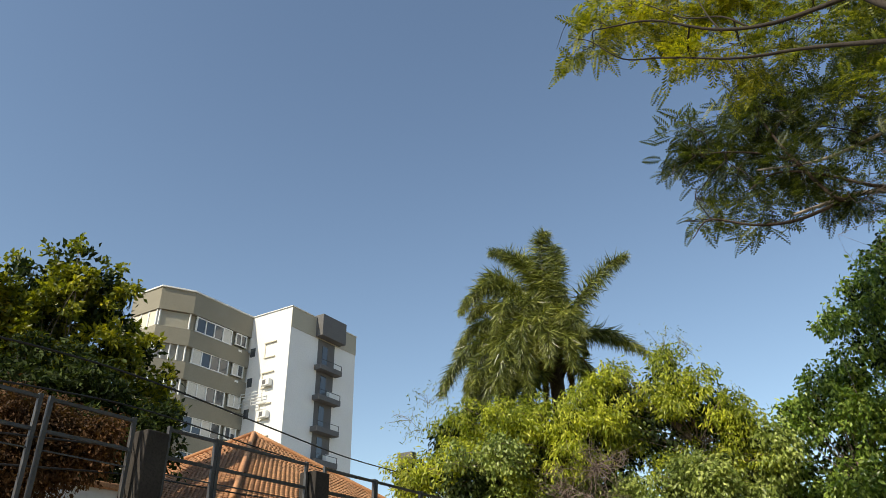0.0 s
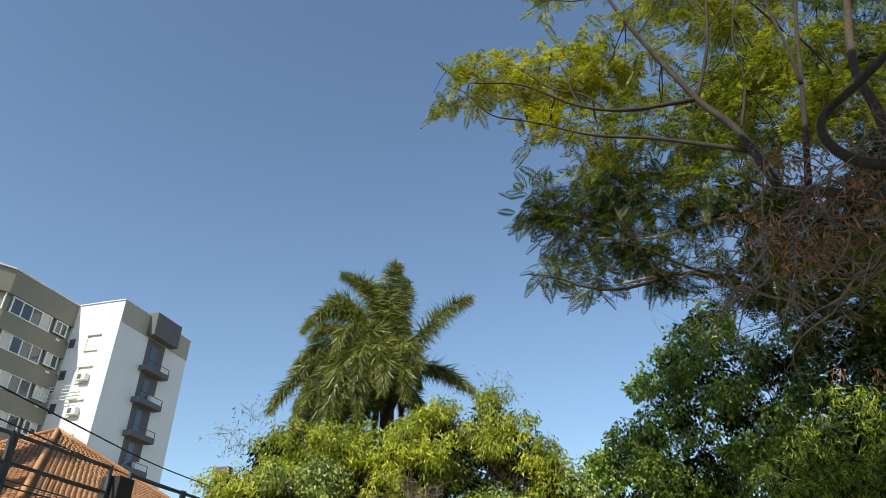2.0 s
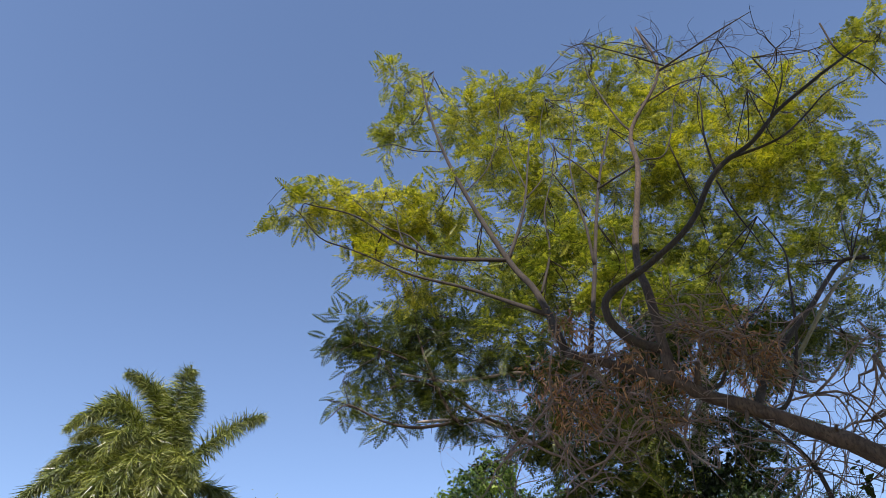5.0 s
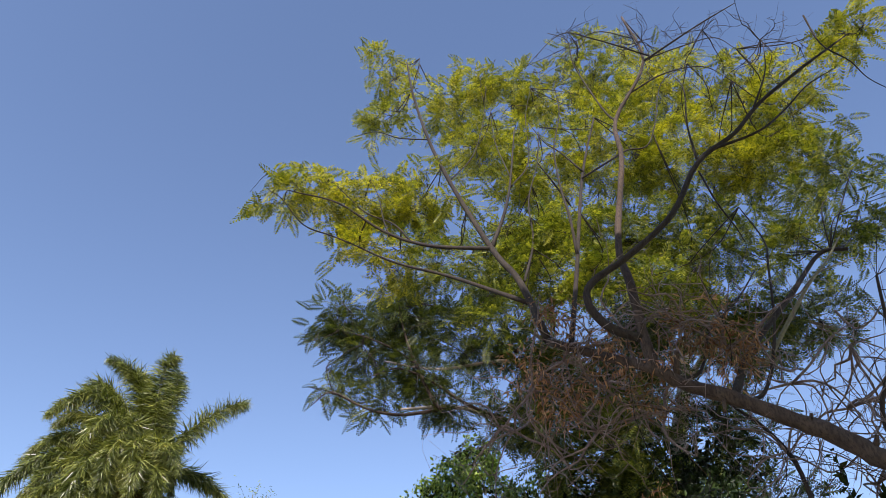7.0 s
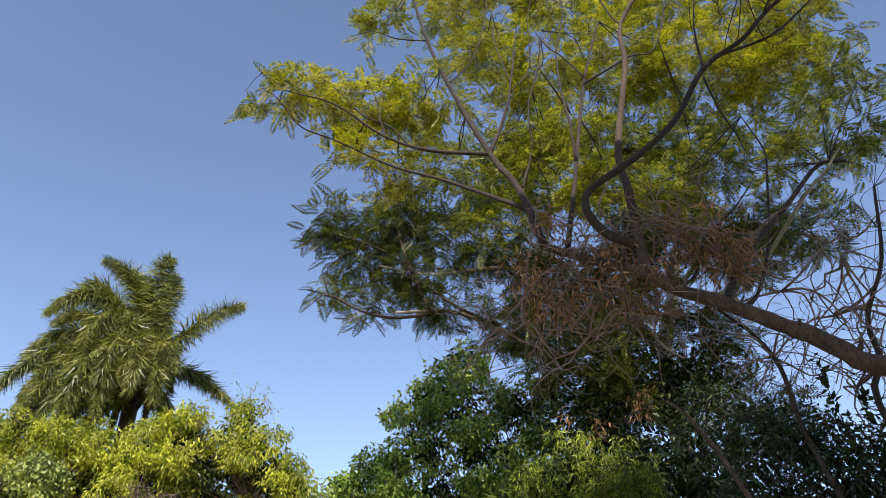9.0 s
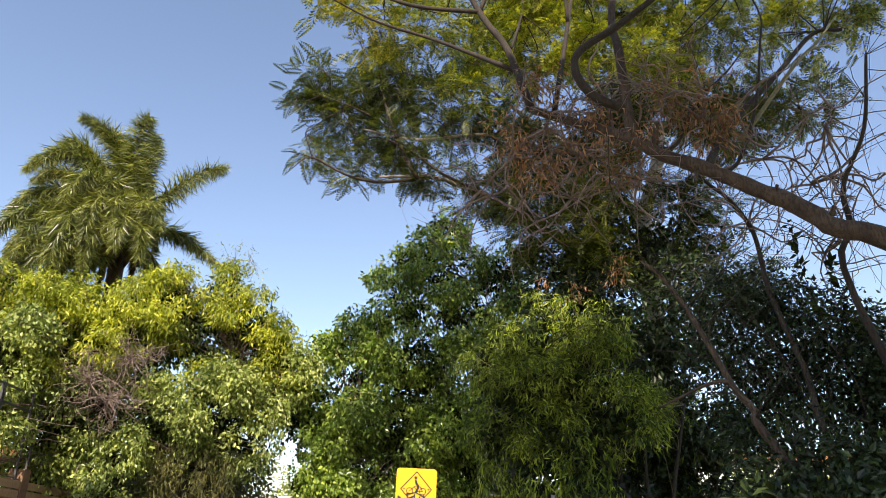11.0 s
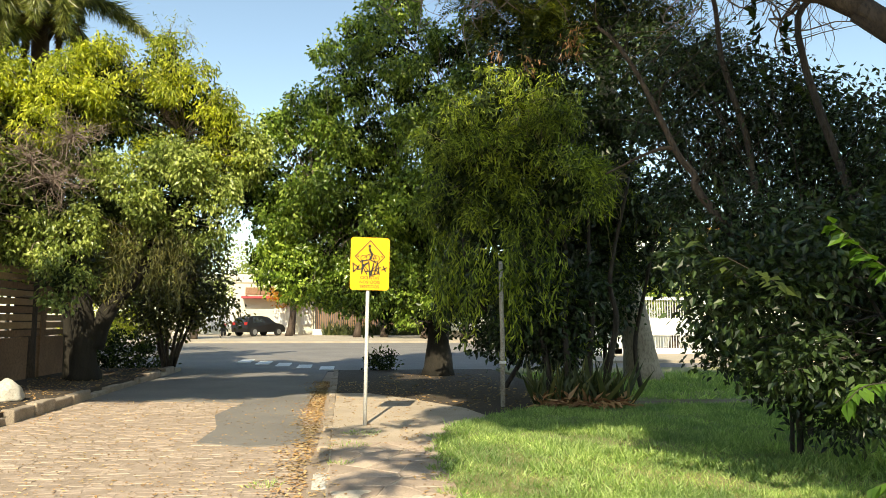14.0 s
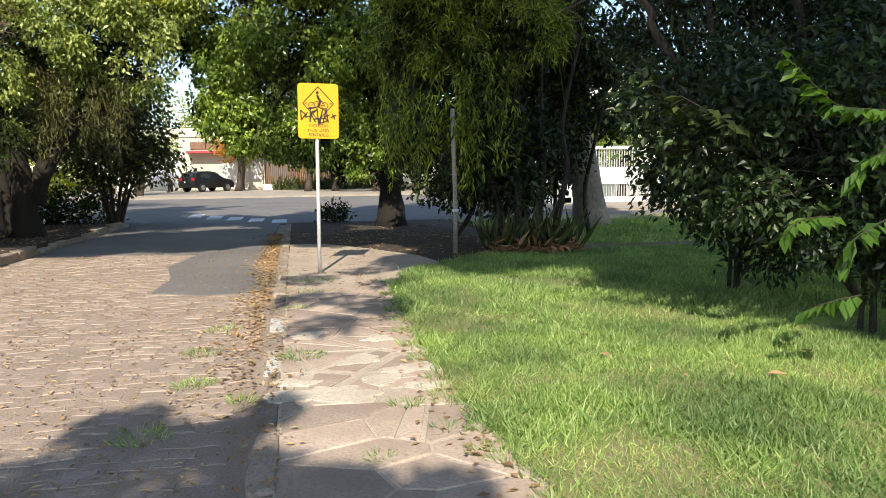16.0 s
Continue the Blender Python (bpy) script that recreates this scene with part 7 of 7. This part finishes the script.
canopy_over(spreading, [(4.5, -1.5, 12.6, 2.2), (7.0, -2.0, 12.8, 2.4), (9.5, -2.5, 12.5, 2.6), (6.0, -5.0, 11.5, 2.4), (8.8, -5.5, 11.5, 2.6), (12.0, -4.0, 11.5, 3.0), (7.6, -7.5, 10.0, 2.4), (10.5, -8.5, 10.0, 2.8), (10.5, 0.5, 12.5, 2.5), (8.0, -6.5, 7.0, 2.2), (11.0, -5.0, 7.0, 2.6), (3.6, 0.6, 14.5, 1.6), (8.2, -3.5, 9.0, 1.8), (13.0, -1.0, 8.5, 2.6), (1.0, 0.2, 15.6, 1.6), (3.2, 0.6, 15.8, 1.7), (5.6, 0.6, 15.6, 2.0), (8.0, 0.2, 15.2, 2.2), (4.0, -1.6, 15.5, 1.8), (6.2, -1.6, 15.5, 1.8), (4.5, 2.2, 16.5, 1.5), (6.8, 1.8, 16.5, 1.6), (0.2, -1.4, 14.6, 1.3), (4.2, -6.5, 10.0, 1.7), (4.2, -4.0, 10.2, 1.8), (4.2, -1.6, 10.4, 1.7), (4.4, 0.6, 10.6, 1.4), (7.0, -5.5, 10.0, 2.0), (7.0, -2.5, 10.2, 2.0), (7.2, 0.2, 10.4, 1.8)], 760, 0.34, LEAF_FLAT, LEAF_PINNATE_DEEP_SHADE)
canopy_over(spreading, [(0.0, 2.0, 12.5, 1.2), (-1.5, 3.5, 13.0, 1.2), (2.7, 3.0, 13.0, 0.8), (2.0, 1.5, 12.5, 1.3), (4.0, 1.0, 12.0, 1.6), (4.0, 2.5, 12.5, 1.3), (6.0, 1.0, 12.0, 1.7), (8.0, 1.0, 12.0, 1.8), (10.0, 2.0, 12.0, 2.0)], 2400, 0.32, LEAF_FLAT, LEAF_FICUS)
# blockers worked back towards the sun from ground points meant to be shaded
canopy_over(spreading, [(gx - 2.68, gy - 11.6, 9.6 + 0.5 * math.sin(3 * gx + gy), 1.05) for gx, gy in ((6.3, 5.0), (6.1, 6.6), (5.9, 8.2), (5.6, 9.8), (5.4, 11.2), (7.5, 5.6), (7.6, 7.4), (7.5, 9.2), (7.3, 11.0), (9.2, 7.0), (9.2, 9.2), (5.0, 11.2), (5.1, 9.6), (2.4, 12.6), (3.4, 12.0), (3.0, 13.6), (4.3, 12.6), (4.4, 14.0))], 1500, 0.22, LEAF_FLAT, LEAF_FICUS)
street_tree = tree_thing("street_tree", "leafy street tree behind the viewpoint, casting shade", (-3.2, -7.5, 0))
limb_part("trunk", [Vector((-5.9, -7.5, 0)), Vector((-5.7, -7.4, 3.0)), Vector((-4.4, -7.0, 5.6)), Vector((-3.0, -6.6, 7.0))], 0.22, 0.1, BARK, street_tree, rng, 10, 0.05, 0.4)
# high masses added as blockers to shade the street and soil further on
canopy_over(street_tree, [(-8.0, 1.6, 15.5, 1.7), (-6.0, 2.0, 15.8, 1.6), (-4.2, 2.2, 16.2, 1.5), (-8.4, -0.2, 15.2, 1.5), (-6.4, 0.0, 15.2, 1.5), (-4.6, 0.2, 15.6, 1.3), (-10, 1.0, 15, 1.5), (-0.5, -4.2, 15, 1.5), (1.5, -4.0, 15, 1.6), (-3.0, -0.2, 15, 1.3), (-0.2, -1.5, 15, 1.5), (2.0, -1.5, 15, 1.6), (-2.2, 0.9, 15, 1.5), (0.0, 1.1, 15, 1.4), (2.0, 1.1, 15, 1.5)], 2600, 0.33, LEAF_FLAT, LEAF_FICUS)
canopy_over(street_tree, [(-2.4, -4.2, 10.0, 0.45), (-1.7, -3.6, 10.0, 0.4), (-1.9, -2.9, 10.0, 0.5), (-2.6, -2.6, 10.0, 0.4), (-1.4, -1.6, 10.0, 0.5), (-2.5, -0.9, 10.0, 0.5), (-1.6, -0.4, 10.2, 0.5)], 75, 0.24, LEAF_FLAT, LEAF_FICUS)
canopy_over(street_tree, [(-3.1, -3.8, 7.3, 0.3), (-2.9, -4.3, 7.3, 0.4), (-3.4, -4.7, 7.3, 0.4), (-2.5, -4.3, 7.4, 0.3), (-2.2, -4.9, 7.3, 0.35), (-1.8, -5.2, 7.3, 0.3), (-2.7, -5.2, 7.3, 0.45), (-3.9, -4.4, 7.2, 0.3), (-4.3, -5.0, 7.2, 0.5), (-1.3, -5.4, 7.4, 0.2), (-3.4, -5.4, 7.4, 0.5), (-2.2, -4.1, 7.6, 0.15)], 380, 0.16, LEAF_FLAT, LEAF_FICUS)

# ---- the cyclists' sign ----
SX, SY = 0.37, 11.39
sign = thing("traffic_sign", "yellow warning sign with graffiti on a galvanised steel pole", "sign", "", (SX, SY, 0))
pv, pf = tube(np.array([(0, 0.02, -0.05), (0.01, 0.02, 1.0), (0.02, 0.02, 2.0), (0.035, 0.02, 2.75)]), 0.03, 0.03, 12)
mesh_object("pole", pv, pf, GALVANISED, sign, smooth=True)


def rounded_plate(w, h, r, y0, y1):
    ring = []
    for cx, cz, a0 in ((w / 2 - r, h / 2 - r, 0), (-w / 2 + r, h / 2 - r, 90), (-w / 2 + r, -h / 2 + r, 180), (w / 2 - r, -h / 2 + r, 270)):
        ring += [(cx + r * math.cos(radians(a0 + 15 * k)), cz + r * math.sin(radians(a0 + 15 * k))) for k in range(7)]
    bm = bmesh.new()
    a = [bm.verts.new((x, y0, z)) for x, z in ring]
    b = [bm.verts.new((x, y1, z)) for x, z in ring]
    bm.faces.new(a)
    bm.faces.new(b[::-1])
    for k in range(len(ring)):
        bm.faces.new((a[k], b[k], b[(k + 1) % len(ring)], a[(k + 1) % len(ring)]))
    bmesh.ops.recalc_face_normals(bm, faces=bm.faces)
    return bm


plate = part("plate", rounded_plate(0.62, 0.84, 0.05, -0.004, 0.004), YELLOW, sign)
plate.matrix_basis = pose(0.05, -0.02, 2.50, 0, 0.8, 3)


def stroke(pts, width, y=-0.007):
    """A painted stroke on the plate along points (x, z)."""
    bm = bmesh.new()
    for (x0, z0), (x1, z1) in zip(pts, pts[1:]):
        d = Vector((x1 - x0, z1 - z0))
        n = Vector((-d.y, d.x)).normalized() * width / 2
        e = d.normalized() * width * 0.35
        q = [(x0 - e.x + n.x, z0 - e.y + n.y), (x1 + e.x + n.x, z1 + e.y + n.y), (x1 + e.x - n.x, z1 + e.y - n.y), (x0 - e.x - n.x, z0 - e.y - n.y)]
        y -= 0.0003
        bm.faces.new([bm.verts.new((a, y, b)) for a, b in q])
    return bm


def ring_pts(cx, cz, r, n=16):
    return [(cx + r * math.cos(2 * math.pi * k / n), cz + r * math.sin(2 * math.pi * k / n)) for k in range(n + 1)]


part("diamond_border", stroke([(0, 0.37), (0.235, 0.115), (0, -0.14), (-0.235, 0.115), (0, 0.37)], 0.014), BLACK, plate)
for cx in (-0.10, 0.10):
    part("bicycle_wheel", stroke(ring_pts(cx, 0.085, 0.048), 0.010), BLACK, plate)
part("bicycle_frame", stroke([(-0.10, 0.085), (-0.03, 0.15), (0.06, 0.15), (0.10, 0.085), (0.02, 0.08), (-0.03, 0.15)], 0.010), BLACK, plate)
part("symbol_bar", stroke([(0.0, 0.07), (0.035, 0.15), (0.0, 0.2), (-0.01, 0.235)], 0.035), BLACK, plate)
part("symbol_dot", stroke(ring_pts(-0.012, 0.28, 0.012, 8), 0.022), BLACK, plate)
for x in (-0.19, 0.19):
    part("arrow_dot", stroke([(x - 0.008, 0.115), (x + 0.008, 0.115)], 0.018), BLACK, plate)
for pts in ([(-0.27, -0.03), (-0.26, -0.17), (-0.19, -0.09), (-0.27, -0.03)], [(-0.17, -0.06), (-0.2, -0.13), (-0.13, -0.12)], [(-0.12, 0.02), (-0.13, -0.2), (-0.10, -0.05), (-0.03, -0.02), (-0.11, -0.09), (-0.05, -0.2)], [(-0.02, 0.0), (0.0, -0.24), (0.06, -0.03)],
            [(0.05, -0.08), (0.02, -0.22), (0.12, -0.19)], [(0.07, -0.21), (0.12, -0.01), (0.15, -0.2), (0.09, -0.12), (0.17, -0.09)], [(0.19, -0.13), (0.27, -0.09)], [(0.21, -0.07), (0.25, -0.15)], [(-0.16, 0.0), (0.0, 0.03), (0.1, -0.02)], [(-0.08, -0.16), (0.1, -0.14)]):
    part("graffiti_stroke", stroke([(x, z + 0.035) for x, z in pts], 0.018, -0.0105), BLACK, plate)
for word, z, size in (("CICLISTAS", -0.245, 0.066), ("NOS  DOIS", -0.315, 0.066), ("SENTIDOS", -0.387, 0.066)):
    cu = bpy.data.curves.new("lettering", 'FONT')
    cu.body, cu.size, cu.align_x, cu.extrude = word, size, 'CENTER', 0.0005
    tmp = new("lettering", cu)
    me = bpy.data.meshes.new_from_object(tmp)
    bpy.data.objects.remove(tmp)
    me.materials.append(BLACK)
    lt = new("lettering", me)
    lt.parent = plate
    lt.matrix_basis = pose(0, -0.006, z, 90, 0, 0)
for z in (-0.25, 0.25):
    part("bracket", boxes((-0.08, 0.0, 0.004, 0.05, z - 0.02, z + 0.02)), GALVANISED, plate)

post = thing("metal_post", "weathered grey metal post at the lawn's corner", "post", "", (3.06, 13.58, 0))
v, f = tube(np.array([(0, 0, -0.1), (0.0, 0, 1.2), (-0.02, 0, 2.0), (-0.03, 0, 2.75)]), 0.045, 0.042, 12)
mesh_object("pole", v, f, RUSTY_POST, post, smooth=True)
part("clamp", boxes((-0.06, 0.06, -0.06, 0.06, 0.78, 0.83), bevel=0.01), GALVANISED, post)

# ---- sword-leaved plants round the weeping stems ----
rng = np.random.default_rng(23)
swords = thing("sword_plant", "clump of upright sword-leaved plants at the tree's foot", "plant", "", (4.4, 13.4, -0.04))
n = 300
px, py = 3.7 + 1.75 * rng.random(n), 13.2 + 0.9 * rng.random(n)
aim = np.stack([rng.normal(size=n) * 0.42, rng.normal(size=n) * 0.3 - 0.1, np.ones(n)], 1)
v, f = blades(rng, np.stack([px, py, np.full(n, -0.04)], 1), aim, 0.35 + 0.75 * rng.random(n) ** 1.8, (np.array([(-0.03, 0, 0), (0.03, 0, 0), (0.045, 0.5, 0.02), (-0.045, 0.5, 0.02), (0, 1, 0.1)]), [(0, 1, 2, 3), (3, 2, 4)]), 0.1)
under(tagged(mesh_object("sword_leaves", v, f, SPEAR), kind="stuff"), swords)
n = 200
v, f = blades(rng, np.stack([3.7 + 1.7 * rng.random(n), 12.9 + 0.5 * rng.random(n), 0.02 + 0.1 * rng.random(n)], 1), rng.normal(size=(n, 3)) * np.array([1, 1, 0.35]), 0.3 + 0.2 * rng.random(n), LEAF_SLIM, 0.6)
under(tagged(mesh_object("dry_leaves", v, f, LEAF_DEAD), kind="stuff"), swords)


# ---- boulder and hedge on the left ----
def stone(name, at, size, material, label, seed):
    r = np.random.default_rng(seed)
    bm = bmesh.new()
    bmesh.ops.create_icosphere(bm, subdivisions=3, radius=1)
    off = Vector(r.random(3) * 9)
    for v_ in bm.verts:
        k = 1 + 0.28 * noise.noise(v_.co * 1.3 + off) + 0.08 * noise.noise(v_.co * 4 + off)
        v_.co = Vector((v_.co.x * size[0], v_.co.y * size[1], max(-0.4, v_.co.z) * size[2])) * k
    ob = tagged(part(name, bm, material, None, "", True), label, "stone")
    ob.location = at
    return ob


stone("boulder", (-6.15, 14.4, LEFT_Z + 0.12), (0.3, 0.26, 0.27), ROCK, "whitish rounded boulder on the sandy pavement", 5)
rng = np.random.default_rng(24)
for lab, base, b, mat, size in (("bright yellow-green garden shrub in sun", (-9.1, 30.5, 0), [(17.2, -0.3, 31.5, 0.9), (15.6, -0.2, 31.5, 0.7), (18.8, -0.6, 31.5, 0.7)], LEAF_VINE, 0.16),
                                ("dark clipped hedge beside the pavement", (-8.4, 27.0, 0), [(17.8, -2.4, 27.5, 0.9), (15.8, -2.4, 27.5, 0.9), (14.2, -2.6, 27.5, 0.8), (19.6, -2.2, 27.5, 0.9)], LEAF_DARK, 0.14),
                                ("small dark shrub beside the avenue", (1.3, 24.0, 0), [(-3.1, -3.2, 24.1, 0.42)], LEAF_DARK, 0.12)):
    s_ = thing("shrub", lab, "shrub", "", base)
    crown_part(s_, rng, b, 110 / min(1.0, b[0][3]) ** 1.4, 12, 0.12, size, 0.1, LEAF_FLAT, mat, lift=0.5, shell=0.4)


# ---- overhead cables ----
for pts, r in (([(70.5, 22.8, 8.5), (60.4, 21.7, 9.5), (53.3, 19.9, 10.9), (45.1, 16.8, 13.9), (39.2, 14.4, 16.9), (34.6, 12.8, 20.7)], 0.015), ([(70.6, 19.9, 8.5), (60.4, 19.3, 9.5), (53.4, 18.0, 10.9), (45.2, 15.2, 13.9), (39.2, 13.1, 16.9), (34.8, 11.8, 20.7)], 0.012), ([(70.6, 16.8, 8.5), (60.5, 16.3, 9.5), (53.4, 15.4, 10.9), (45.2, 13.2, 13.9), (38.2, 11.3, 17.9), (35.0, 10.8, 20.7)], 0.013), ([(70.7, 14.8, 8.5), (60.5, 14.5, 9.5), (53.4, 13.8, 10.9), (45.2, 12.0, 13.9), (36.2, 9.9, 19.9)], 0.012)):
    v, f = tube(smooth_line(polar(pts), 8), r, r, 6)
    tagged(mesh_object("cable", v, f, CABLE, smooth=True), "black overhead cable sagging past the fence", "cable", "overhead cables")
pb = spot(34.1, 0, 21.0)
upole = thing("utility_pole", "grey utility pole with a boxed fitting behind foliage", "pole", "", (pb.x, pb.y, 0))
v, f = tube(np.array([(0, 0, -0.1), (0, 0, 3), (0, 0, 6.9)]), 0.13, 0.1, 12)
mesh_object("pole", v, f, PAVING, upole, smooth=True)
part("junction_box", boxes((-0.25, 0.25, -0.35, -0.1, 6.55, 6.9), bevel=0.03), SLATE, upole)
part("bracket_arm", boxes((-0.3, 0.3, -0.12, -0.08, 6.2, 6.3)), DARK_METAL, upole)
